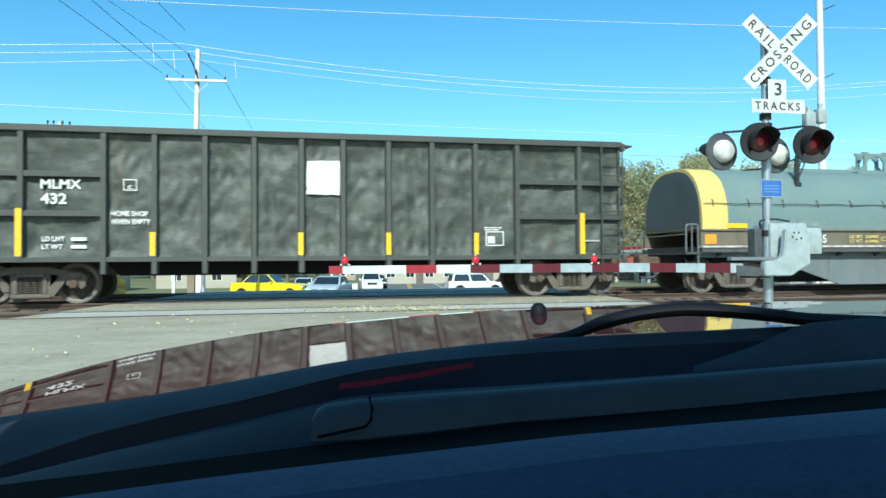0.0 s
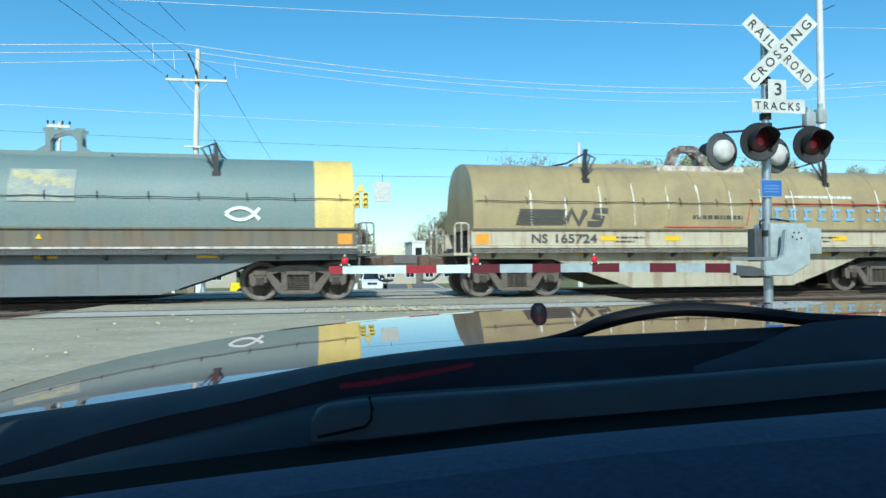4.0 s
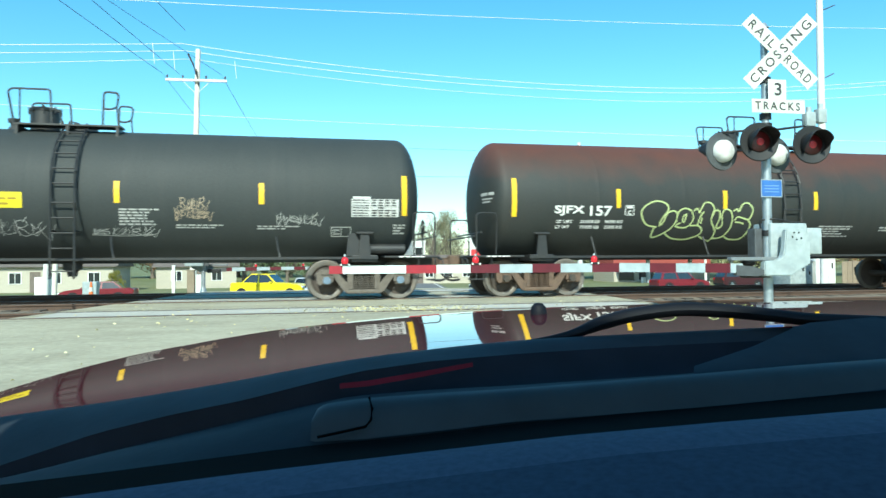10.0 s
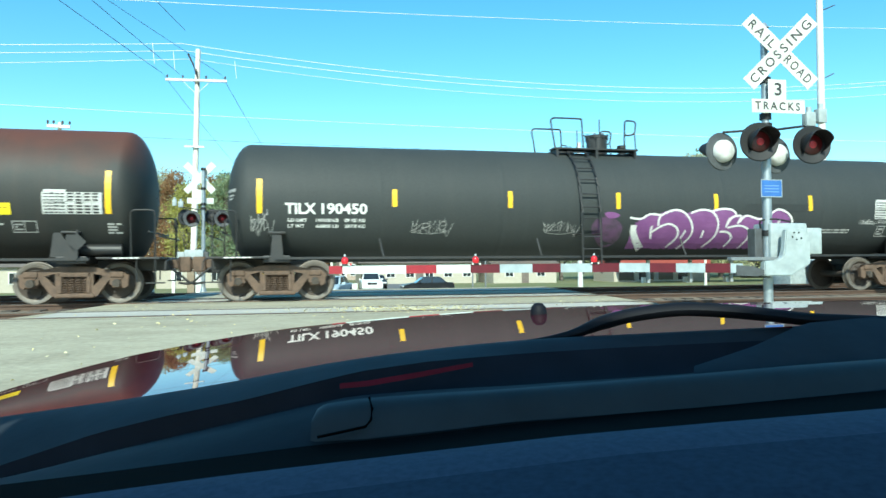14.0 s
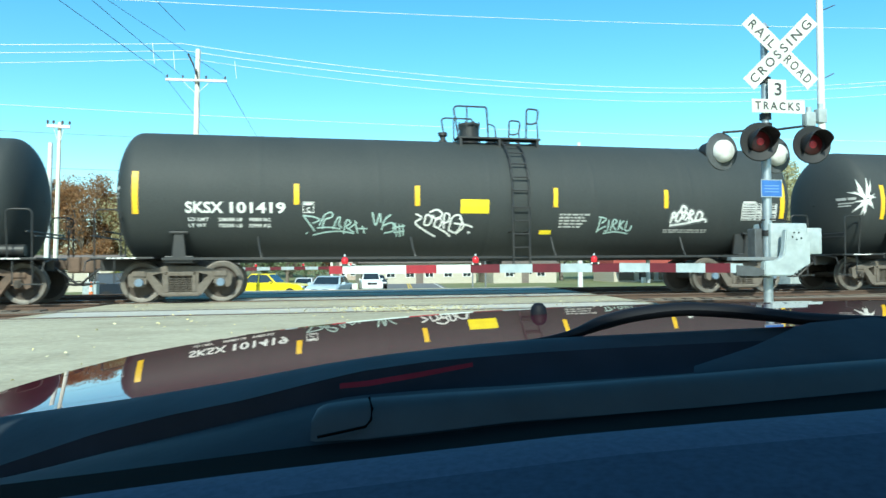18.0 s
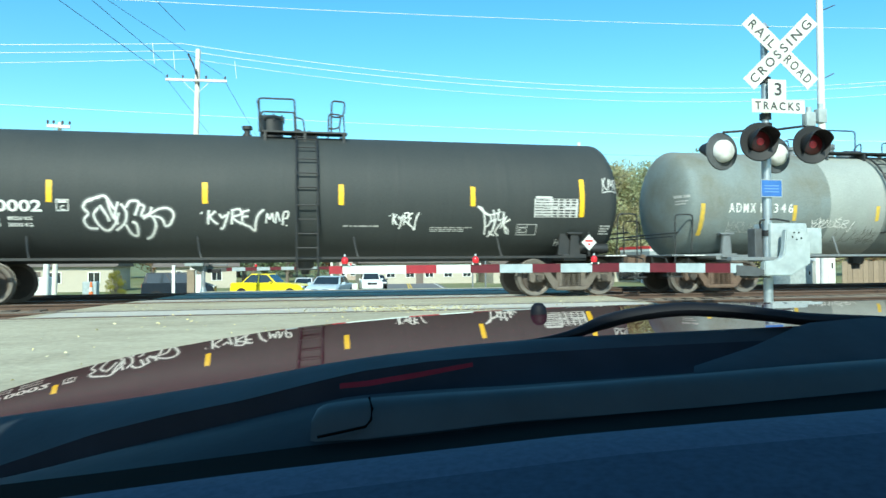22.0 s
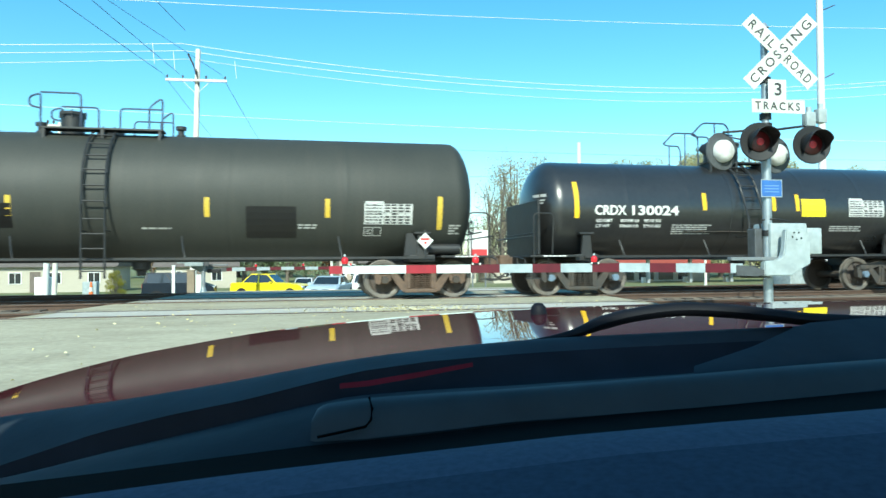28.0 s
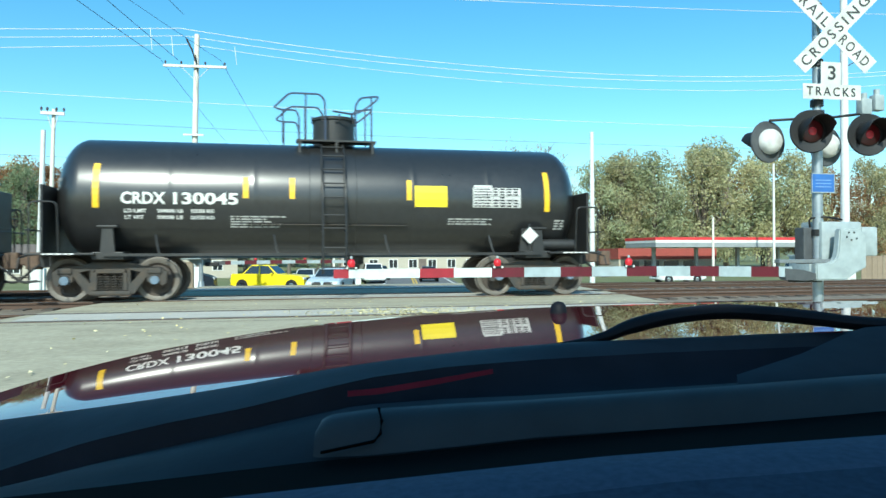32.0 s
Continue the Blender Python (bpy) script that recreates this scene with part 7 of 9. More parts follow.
def signal_mast(x, y, z0, ztop, turn, label, front=True, arm=6.3, arm_z=0.73):
    mast = tagged(new("crossing_signal"), label, "railroad signal", "crossing signals")
    mast.matrix_basis = pose(x, y, 0, 0, 0, turn)
    bm = bmesh.new()
    rod(bm, (0, 0, z0), (0, 0, 2.9), 0.068, n=20)
    rod(bm, (0, 0, 2.9), (0, 0, ztop), 0.055, n=16)
    rod(bm, (0, 0, ztop), (0, 0, ztop + 0.08), 0.075, 0.02, n=16)
    part("mast", bm, ALU, mast, smooth=True)
    bm = bmesh.new()
    lathe(bm, [(z0, 0.26), (z0 + 0.05, 0.26), (z0 + 0.07, 0.12), (z0 + 0.28, 0.085)], "z", 20)
    part("mast_base", bm, ALU, mast)
    for zz, rr in ((2.80, 0.095), (2.95, 0.085), (3.5, 0.085), (4.2, 0.085), (1.18, 0.085)):
        bm = bmesh.new()
        rod(bm, (0, 0, zz), (0, 0, zz + 0.09), rr, n=14)
        part("clamp", bm, LAMP_BLACK, mast)
    zc = 3.949
    for ang, text in ((-45, ("RAIL", "ROAD")), (45, ("CROS", "SING"))):
        m = pose(0.144, -0.17 - (0.008 if ang > 0 else 0), zc, 0, 0, -10) @ Matrix.Rotation(radians(-ang), 4, "Y")
        bm = bmesh.new()
        box(bm, -0.70, 0.70, -0.003, 0.003, -0.117, 0.117, 0.0, m)
        blade = part("crossbuck_blade", bm, SIGN_WHITE, mast, "white crossbuck blade")
        if front:
            for word, wa, wb in ((text[0], -0.63, -0.13 if ang < 0 else -0.03), (text[1], 0.13 if ang < 0 else 0.03, 0.63)):
                bm = bmesh.new()
                sign_word(bm, word, m, wa, wb, -0.07, 0.07)
                part("sign_word", bm, SIGN_BLACK, blade)
    bm = bmesh.new()
    prism(bm, [(-0.335, 3.02), (0.571, 3.03), (0.571, 3.235), (0.253, 3.23), (0.253, 3.53), (-0.055, 3.53), (-0.055, 3.228), (-0.335, 3.225)], "y", -0.15, -0.144)
    plate = part("track_count_sign", bm, SIGN_WHITE, mast, "white sign that counts the tracks")
    if front:
        for word, wa, wb, za, zb in (("3", 0.05, 0.17, 3.29, 3.48), ("TRACKS", -0.28, 0.48, 3.07, 3.19)):
            bm = bmesh.new()
            sign_word(bm, word, pose(0, -0.15, 0), wa, wb, za, zb)
            part("sign_word", bm, SIGN_BLACK, plate)
    bm = bmesh.new()
    tube(bm, bent([(-0.65, 0.12, 2.76), (-0.35, 0.0, 2.77), (0.0, 0.0, 2.78), (0.85, 0.0, 2.90)], 0.06), 0.018, 8)
    part("lamp_crossarm", bm, LAMP_BLACK, mast)
    for xa, xb, zz in ((0.675, 0.84, 2.87), (0.89, 1.04, 2.93)):
        bm = bmesh.new()
        box(bm, xa, xb, -0.06, 0.06, zz, zz + 0.22, 0.015)
        rod(bm, ((xa + xb) / 2, 0, zz + 0.22), ((xa + xb) / 2, 0, zz + 0.30), 0.04, n=10)
        part("junction_box", bm, GREY_BOX, mast, smooth=True)
    lamp_unit(mast, -0.282, -0.22, 2.563, -12, False)
    lamp_unit(mast, 0.625, -0.20, 2.548, -12, False)
    lamp_unit(mast, -0.66, 0.12, 2.47, 187, True)
    lamp_unit(mast, 0.36, 0.25, 2.46, 187, True)
    if front:
        bm = bmesh.new()
        box(bm, -0.16, 0.20, -0.088, -0.078, 1.765, 2.03, 0.0)
        s = part("blue_plate", bm, SIGN_BLUE, mast, "small blue plate with a pale rim")
        bm = bmesh.new()
        for zz in (1.93, 1.885, 1.84):
            box(bm, -0.10, 0.14, -0.0905, -0.0885, zz, zz + 0.012)
        part("plate_lettering", bm, BAR_BLUE, s)
        bm = bmesh.new()
        for a in ((-0.16, 0.20, 2.018, 2.03), (-0.16, 0.20, 1.765, 1.777), (-0.16, -0.15, 1.778, 2.017), (0.19, 0.20, 1.778, 2.017)):
            box(bm, a[0], a[1], -0.0905, -0.0885, a[2], a[3])
        part("rim", bm, GREY_BOX, s)
    # gate mechanism
    bm = bmesh.new()
    box(bm, -0.035, 0.60, -0.12, 0.30, 0.80, 1.375, 0.03)
    part("gate_mechanism", bm, GREY_BOX, mast, "pale grey gate motor housing", smooth=True)
    bm = bmesh.new()
    prism(bm, [(-0.307, 0.585), (0.150, 0.585), (0.260, 0.655), (0.470, 0.76), (0.465, 1.17), (0.360, 1.28), (0.060, 1.265), (0.035, 0.98), (0.000, 0.87), (-0.080, 0.82), (-0.305, 0.803)], "y", -0.34, -0.23)
    bmesh.ops.bevel(bm, geom=bm.edges[:], offset=0.016, segments=2, affect="EDGES")
    part("counterweight_arm", bm, GREY_BOX, mast, "pale grey counterweight bracket", smooth=True)
    bm = bmesh.new()
    box(bm, 0.61, 0.87, -0.1, 0.2, 0.905, 1.305, 0.02)
    part("gate_box", bm, GREY_BOX, mast, smooth=True)
    for bx, bz in ((0.16, 1.16), (0.23, 1.12), (0.31, 1.14), (0.19, 1.22), (0.27, 1.22)):
        bm = bmesh.new()
        rod(bm, (bx, -0.349, bz), (bx, -0.338, bz), 0.012, n=8)
        part("bolt", bm, LAMP_BLACK, mast)
    bm = bmesh.new()
    box(bm, -0.80, 0.0, -0.27, -0.16, 0.815, 0.865, 0.008)
    part("arm_shaft", bm, GREY_STEEL, mast)
    bm = bmesh.new()
    prism(bm, [(-0.760, 0.60), (-0.440, 0.585), (-0.310, 0.60), (-0.310, 0.68), (-0.500, 0.73), (-0.760, 0.75)], "y", -0.335, -0.25)
    part("arm_bracket", bm, DISC_BACK, mast, "dark cast arm bracket")
    bm = bmesh.new()
    box(bm, -0.19, -0.045, 0.03, 0.22, 0.80, 1.30, 0.015)
    part("crank_housing", bm, DISC_BACK, mast, "dark crank housing behind the mast")
    bm = bmesh.new()
    box(bm, -0.56, -0.12, -0.24, -0.10, 0.56, 0.70, 0.02)
    rod(bm, (-0.40, -0.26, 0.62), (-0.40, -0.08, 0.62), 0.05, n=12)
    part("arm_pivot", bm, LAMP_BLACK, mast, "black pivot of the gate arm")
    bm = bmesh.new()
    tube(bm, bent([(-0.08, 0.05, 1.30), (-0.12, 0.02, 1.42), (0.05, -0.09, 1.44), (0.30, -0.10, 1.40)], 0.05), 0.014, 6)
    part("conduit", bm, LAMP_BLACK, mast)
    cuts = []
    e = -arm
    col = True
    for w in [0.17, 0.82] + [0.405, 0.46] * 12:
        a, b = e, min(e + w, -0.65)
        cuts.append((a, b, col))
        col = not col
        e = b
        if e >= -0.65 - 1e-6:
            break
    for k, (a, b, red) in enumerate(cuts):
        bm = bmesh.new()
        t0 = 0.050 + 0.020 * (arm + a) / arm
        t1 = 0.050 + 0.020 * (arm + b) / arm
        c0, c1 = [arm_z - 0.035 * max(0.0, 1 + q / 2.5) for q in (a, b)]
        prism(bm, [(a, c0 - t0), (b, c1 - t1), (b, c1 + t1), (a, c0 + t0)], "y", -0.32, -0.29)
        tip = k < 4 and front
        part("arm_stripe", bm, (TIP_RED if tip else ARM_RED) if red else (TIP_WHITE if tip else ARM_WHITE), mast, "red arm stripe" if red else "white arm stripe")
    for lx in (-arm + 0.20, -arm + 1.93, -arm + 3.62):
        bm = bmesh.new()
        za = arm_z - 0.035 * max(0.0, 1 + lx / 2.5) + 0.052
        box(bm, lx - 0.055, lx + 0.055, -0.335, -0.275, za, za + 0.022, 0.004)
        clamp = part("arm_lamp", bm, LAMP_BLACK, mast, "small lit red lamp on the arm")
        bm = bmesh.new()
        lathe(bm, [(za + 0.024, 0.0), (za + 0.024, 0.034), (za + 0.05, 0.044), (za + 0.085, 0.044), (za + 0.105, 0.03), (za + 0.118, 0.0)], "z", 14, (lx, -0.305, 0))
        part("lens", bm, RED_TIP, clamp, "round red lens", smooth=True)
        bm = bmesh.new()
        lathe(bm, [(za + 0.119, 0.0), (za + 0.119, 0.016), (za + 0.145, 0.014), (za + 0.15, 0.0)], "z", 10, (lx, -0.305, 0))
        part("cap", bm, GREY_BOX, clamp)
        bm = bmesh.new()
        for q in (-0.05, 0.05):
            rod(bm, (lx + q, -0.336, za + 0.012), (lx + q, -0.345, za + 0.012), 0.014, n=8)
        part("bolt", bm, SIGN_WHITE, clamp)
    return mast


signal_mast(7.02, 9.42, ground_z(9.4) - 0.05, 4.35, 0, "aluminium crossing signal with crossbuck, red lamps and lowered striped gate arm", arm=6.57)
signal_mast(-3.1, 26.2, ground_z(26.2) - 0.05, 4.2, 180, "crossing signal beyond the tracks, seen from behind", front=False, arm=5.4, arm_z=0.70)

# ---- poles and wires ----
POLE_WOOD = mat("sun_bleached_pole_wood", (0.74, 0.70, 0.62), 0.85, spots=(0.52, 0.46, 0.38), amount=0.5, scale=2, stretch=(6, 6, 0.5), bump=0.4)
POLE_STEEL = mat("white_steel_pole", (0.70, 0.70, 0.68), 0.5, scale=2)
PORCELAIN = mat("dark_insulator", (0.05, 0.035, 0.03), 0.3, scale=6)
WIRE_BRIGHT = mat("bright_aluminium_wire", (0.72, 0.72, 0.70), 0.4, bump=0)
WIRE_DARK = mat("dark_wire", (0.05, 0.05, 0.06), 0.6, bump=0)


def utility_pole(x, y, ztop, r, label, lean=0.0, arm=None, arm_z=0, turn=0, material=None):
    p = tagged(new("utility_pole"), label, "utility pole", "utility poles")
    z0 = ground_z(y)
    p.matrix_basis = pose(x, y, z0, 0, lean, turn)
    h = ztop - z0
    bm = bmesh.new()
    rod(bm, (0, 0, -0.3), (0, 0, h), r, r * 0.68, 14)
    part("pole", bm, material or POLE_WOOD, p, smooth=True)
    if arm:
        bm = bmesh.new()
        za = arm_z - z0
        box(bm, -arm / 2, arm / 2, -r - 0.10, -r, za - 0.07, za + 0.07, 0.01)
        part("crossarm", bm, POLE_WOOD, p)
        for k in (-0.47, -0.22, 0.16, 0.47):
            bm = bmesh.new()
            lathe(bm, [(za + 0.07, 0.02), (za + 0.14, 0.02), (za + 0.15, 0.055), (za + 0.24, 0.05), (za + 0.26, 0.03), (za + 0.29, 0.0)], "z", 10, (k * arm, -r - 0.05, 0))
            part("insulator", bm, PORCELAIN, p)
        for s in (-1, 1):
            bm = bmesh.new()
            tube(bm, [(s * arm * 0.22, -r - 0.02, za - 0.06), (s * r * 0.6, -r * 0.6, za - 0.65)], 0.018, 6)
            part("brace", bm, POLE_STEEL, p)
    return p


p = utility_pole(-5.55, 42.0, 13.15, 0.20, "bleached wooden utility pole with a crossarm", lean=1.2, arm=3.4, arm_z=11.32, turn=-8)
bm = bmesh.new()
tube(bm, [(-0.02, -0.2, 13.0), (-0.15, -0.4, 13.55), (-0.42, -0.5, 14.1)], 0.05, 8)
tube(bm, [(0.10, -0.15, 12.4), (0.0, -0.3, 13.3)], 0.035, 8)
part("cutout_switch", bm, PORCELAIN, p)
bm = bmesh.new()
box(bm, -0.55, 0.55, -0.3, -0.2, 8.85, 8.95)
part("lower_bracket", bm, POLE_STEEL, p)
utility_pole(-9.95, 31.8, 5.95, 0.13, "plain pale utility pole", lean=1.5, material=POLE_STEEL)
utility_pole(-10.9, 36.0, 7.6, 0.12, "slim utility pole with a small crossarm", lean=1.5, arm=1.0, arm_z=7.38)
utility_pole(10.9, 25.7, 5.5, 0.105, "plain white steel pole", material=POLE_STEEL)
p = utility_pole(20.9, 24.6, 15.0, 0.17, "slim white pole with step bolts", material=POLE_STEEL)
for zz, dx in ((11.0, 0.7), (8.2, 0.6), (5.6, 0.5)):
    bm = bmesh.new()
    tube(bm, [(0, 0, zz), (dx, -0.02, zz + 0.3)], 0.022, 6)
    part("step_bolt", bm, WIRE_DARK, p)
utility_pole(55.7, 75.0, 11.6, 0.17, "slim pale lamp pole", material=POLE_STEEL)
utility_pole(39.3, 62.0, 4.4, 0.14, "short bleached wooden utility pole")
p = utility_pole(3.97, 75.0, 8.3, 0.14, "wooden utility pole with a transformer", arm=1.6, arm_z=7.9)
for dx, dz in ((-0.42, 5.6), (0.42, 5.6), (0.38, 6.9)):
    bm = bmesh.new()
    lathe(bm, [(dz + 1.5, 0.0), (dz + 1.5, 0.22), (dz + 1.58, 0.25), (dz + 2.4, 0.25), (dz + 2.5, 0.2), (dz + 2.52, 0.0)], "z", 14, (dx, -0.1, 0))
    part("transformer", bm, GREY_STEEL, p, "grey pole transformer", smooth=True)
utility_pole(6.9, 95.0, 6.2, 0.13, "distant bleached wooden utility pole")
utility_pole(10.6, 112.0, 6.9, 0.14, "distant bleached wooden utility pole")


def wire(a, b, r, sag, m, name="overhead_wire"):
    a, b = Vector(a), Vector(b)
    bm = bmesh.new()
    n = 24
    tube(bm, [a.lerp(b, k / n) - Vector((0, 0, 4 * sag * (k / n) * (1 - k / n))) for k in range(n + 1)], r, 5)
    return tagged(part(name, bm, m), "thin overhead wire strung between poles", "wire", "overhead wires")


wire((-7.1, 41.6, 11.6), (-16.0, -10.0, 11.9), 0.014, 0.4, WIRE_DARK)
wire((-6.2, 41.6, 11.6), (-13.2, -10.0, 11.9), 0.014, 0.4, WIRE_DARK)
wire((-5.9, 41.6, 14.1), (-12.9, -10.0, 13.4), 0.014, 0.4, WIRE_DARK)
wire((-3.9, 41.4, 11.6), (-18.5, -10.0, 11.9), 0.010, 0.4, WIRE_DARK)
wire((-7.1, 41.8, 11.6), (-3.0, 120.0, 12.0), 0.012, 1.0, WIRE_DARK)
wire((-3.9, 41.8, 11.6), (1.5, 120.0, 12.5), 0.014, 1.0, WIRE_DARK)
wire((-6.1, 42, 13.45), (-60, 42, 11.6), 0.020, 0.5, WIRE_BRIGHT)
wire((-6.0, 42, 13.05), (-60, 42, 11.0), 0.018, 0.5, WIRE_BRIGHT)
wire((-5.6, 42, 12.6), (-60, 42, 9.8), 0.016, 0.4, WIRE_BRIGHT)
wire((-6.1, 42, 13.45), (60, 42, 16.5), 0.020, 2.6, WIRE_BRIGHT)
wire((-5.9, 42, 13.05), (60, 42, 16.3), 0.020, 2.6, WIRE_BRIGHT)
wire((-5.4, 42, 12.58), (60, 42, 15.6), 0.016, 2.6, WIRE_BRIGHT)
wire((-30, 30, 11.5), (60, 30, 14.6), 0.012, 1.1, WIRE_BRIGHT)
wire((-60, 60, 14.6), (70, 60, 13.0), 0.018, 0.9, WIRE_BRIGHT)
wire((-70, 70, 14.5), (90, 70, 13.0), 0.016, 1.2, WIRE_DARK)
for x, z0, z1 in ((-7.7, 13.4, 12.2), (-6.6, 13.0, 11.9), (-3.25, 12.6, 11.6)):
    wire((x, 42, z0), (x + 0.1, 42, z1), 0.016, 0.0, WIRE_BRIGHT, "jumper_wire")

# ---- traffic lights on their span wire ----
SIGNAL_YELLOW = mat("yellow_signal_housing", (0.76, 0.60, 0.14), 0.5, spots=(0.66, 0.52, 0.13), amount=0.4, scale=4)


def traffic_light(x, y, z, turn=0, faces=(-0.27, 0.27)):
    t = tagged(new("traffic_light"), "yellow traffic light hung from a span wire", "traffic light", "traffic lights over the junction")
    t.matrix_basis = pose(x, y, z, 0, 0, turn)
    for fx in faces:
        bm = bmesh.new()
        box(bm, fx - 0.2, fx + 0.2, -0.1, 0.1, -1.05, 0.0, 0.03)
        h = part("housing", bm, SIGNAL_YELLOW, t, smooth=True)
        for k in range(3):
            bm = bmesh.new()
            lathe(bm, [(-0.1, 0.13), (-0.28, 0.13)], "y", 12, (fx, 0, -0.18 - 0.34 * k), (-0.4, 3.54))
            part("visor", bm, SIGNAL_YELLOW, h)
    bm = bmesh.new()
    box(bm, -0.2, 0.2, -0.1, 0.1, 0.02, 0.45, 0.03)
    rod(bm, (0, 0, 0.4), (0, 0, 1.1), 0.025)
    part("hanger", bm, SIGNAL_YELLOW, t)


traffic_light(0.98, 46, 5.35)
traffic_light(4.35, 46, 5.55)
traffic_light(-11.2, 52, 4.2, 60, (0.0,))
traffic_light(-9.7, 52, 4.0, 60, (0.0,))
wire((-30, 46, 7.2), (30, 46, 7.2), 0.012, 0.6, WIRE_DARK)
bm = bmesh.new()
box(bm, -0.55, 0.55, -0.02, 0.02, -0.65, 0.65, 0.02)
ob = tagged(part("street_sign", bm, SIGN_WHITE), "plain white sign hung over the road", "sign")
ob.matrix_basis = pose(5.75, 46, 5.6)
wire((5.75, 46, 6.25), (5.75, 46, 6.75), 0.015, 0, WIRE_DARK)

# ---- vehicles beyond the tracks ----
TYRE = mat("black_tyre_rubber", (0.015, 0.015, 0.016), 0.85)
CHROME = mat("bright_chrome", (0.7, 0.7, 0.7), 0.15, metal=1.0, bump=0)
GLASS_DARK = mat("dark_window_glass", (0.02, 0.026, 0.03), 0.06, spec=0.7, bump=0, coat=0.5)
HEADLIGHT = mat("clear_headlight", (0.75, 0.77, 0.78), 0.12, coat=0.6, bump=0)
TAIL = mat("red_tail_light", (0.4, 0.01, 0.01), 0.2, coat=0.5, bump=0)


def car_paint(name, c, coat=0.5):
    return mat(name, c, 0.4, spots=[a * 0.85 for a in c], amount=0.3, scale=1.2, grain=5, bump=0.0, coat=coat, spec=0.3)


DRIVEN = []


def vehicle(kind, label, paint, length, width, height, x, y, turn, cabin, hood_h=0.95, twin=False, moving=None):
    """A road vehicle that faces its own +x. cabin: (rear base, rear top, front top, front base) along x."""
    v = tagged(new(kind), label, "car", "vehicles beyond the tracks")
    v.matrix_basis = pose(x, y, ground_z(y) + 0.012, 0, 0, turn)
    L, W = length / 2, width / 2
    bm = bmesh.new()
    rear_h = hood_h + 0.06
    prof = [(-L, 0.38), (-L - 0.03, 0.62), (-L + 0.04, rear_h), (cabin[0], rear_h + 0.02), (cabin[3], hood_h + 0.05), (L - 0.35, hood_h - 0.06), (L - 0.04, hood_h - 0.22), (L + 0.02, 0.52), (L - 0.06, 0.30), (L - 0.5, 0.24), (-L + 0.45, 0.24)]
    lo = [bm.verts.new((px, -W, pz)) for px, pz in prof]
    hi = [bm.verts.new((px, W, pz)) for px, pz in prof]
    bm.faces.new(lo[::-1])
    bm.faces.new(hi)
    for i in range(len(prof)):
        j = (i + 1) % len(prof)
        bm.faces.new((lo[i], lo[j], hi[j], hi[i]))
    bmesh.ops.recalc_face_normals(bm, faces=bm.faces[:])
    bmesh.ops.bevel(bm, geom=bm.edges[:], offset=0.06, segments=3, affect="EDGES", clamp_overlap=True)
    part("body", bm, paint, v, smooth=True)
    base = hood_h + 0.0
    bm = bmesh.new()
    a0, a1, a2, a3 = cabin
    W2 = W - 0.10
    W3 = W - 0.24
    bot = [(a0, -W2), (a3, -W2), (a3, W2), (a0, W2)]
    top = [(a1, -W3), (a2, -W3), (a2, W3), (a1, W3)]
    vb = [bm.verts.new((p[0], p[1], base)) for p in bot]
    vt = [bm.verts.new((p[0], p[1], height - 0.03)) for p in top]
    bm.faces.new(vt)
    bm.faces.new(vb[::-1])
    for i in range(4):
        j = (i + 1) % 4
        bm.faces.new((vb[i], vb[j], vt[j], vt[i]))
    bmesh.ops.bevel(bm, geom=bm.edges[:], offset=0.05, segments=2, affect="EDGES")
    part("cabin", bm, paint, v, smooth=True)

    def side_pt(f, h, s):
        """f: 0..1 along the cabin, h: 0..1 up it."""
        xb = a0 + (a3 - a0) * f
        xt = a1 + (a2 - a1) * f
        return Vector((xb + (xt - xb) * h, s * ((W2 + (W3 - W2) * h) + 0.008), base + (height - 0.03 - base) * h))
    for s in (-1, 1):
        for f0, f1 in ((0.06, 0.48), (0.53, 0.95)):
            bm = bmesh.new()
            quad(bm, [side_pt(f0, 0.10, s), side_pt(f1, 0.10, s), side_pt(f1, 0.90, s), side_pt(f0, 0.90, s)])
            part("side_window", bm, GLASS_DARK, v)
    for f, nm in ((1, "windscreen"), (0, "rear_window")):
        bm = bmesh.new()
        xb, xt = (a3, a2) if f else (a0, a1)
        d = 0.010 if f else -0.010

        def q(yf, h):
            w = (W2 + (W3 - W2) * h) * 0.9 * yf
            return (xb + (xt - xb) * h + d, w, base + (height - 0.03 - base) * h)
        quad(bm, [q(-1, 0.12), q(1, 0.12), q(1, 0.9), q(-1, 0.9)])
        part(nm, bm, GLASS_DARK, v)
    wr = 0.33 if height < 1.6 else 0.37
    for wx in (-L + 0.9, L - 0.92):
        for s in (-1, 1):
            bm = bmesh.new()
            lathe(bm, [(s * (W - 0.20), wr * 0.6), (s * (W - 0.20), wr), (s * (W - 0.02), wr), (s * (W + 0.012), wr * 0.93), (s * (W + 0.012), wr * 0.66)], "y", 20, (wx, 0, wr))
            w = part("wheel", bm, TYRE, v, smooth=True)
            bm = bmesh.new()
            lathe(bm, [(s * (W + 0.006), 0.0), (s * (W + 0.010), wr * 0.3), (s * (W + 0.002), wr * 0.66)], "y", 14, (wx, 0, wr))
            part("rim", bm, CHROME, w)
            bm = bmesh.new()
            lathe(bm, [(s * (W - 0.03), 0.0), (s * (W - 0.03), wr + 0.075), (s * (W + 0.004), wr + 0.075), (s * (W + 0.004), 0.0)], "y", 20, (wx, 0, wr + 0.01))
            part("wheel_arch", bm, TYRE, v)
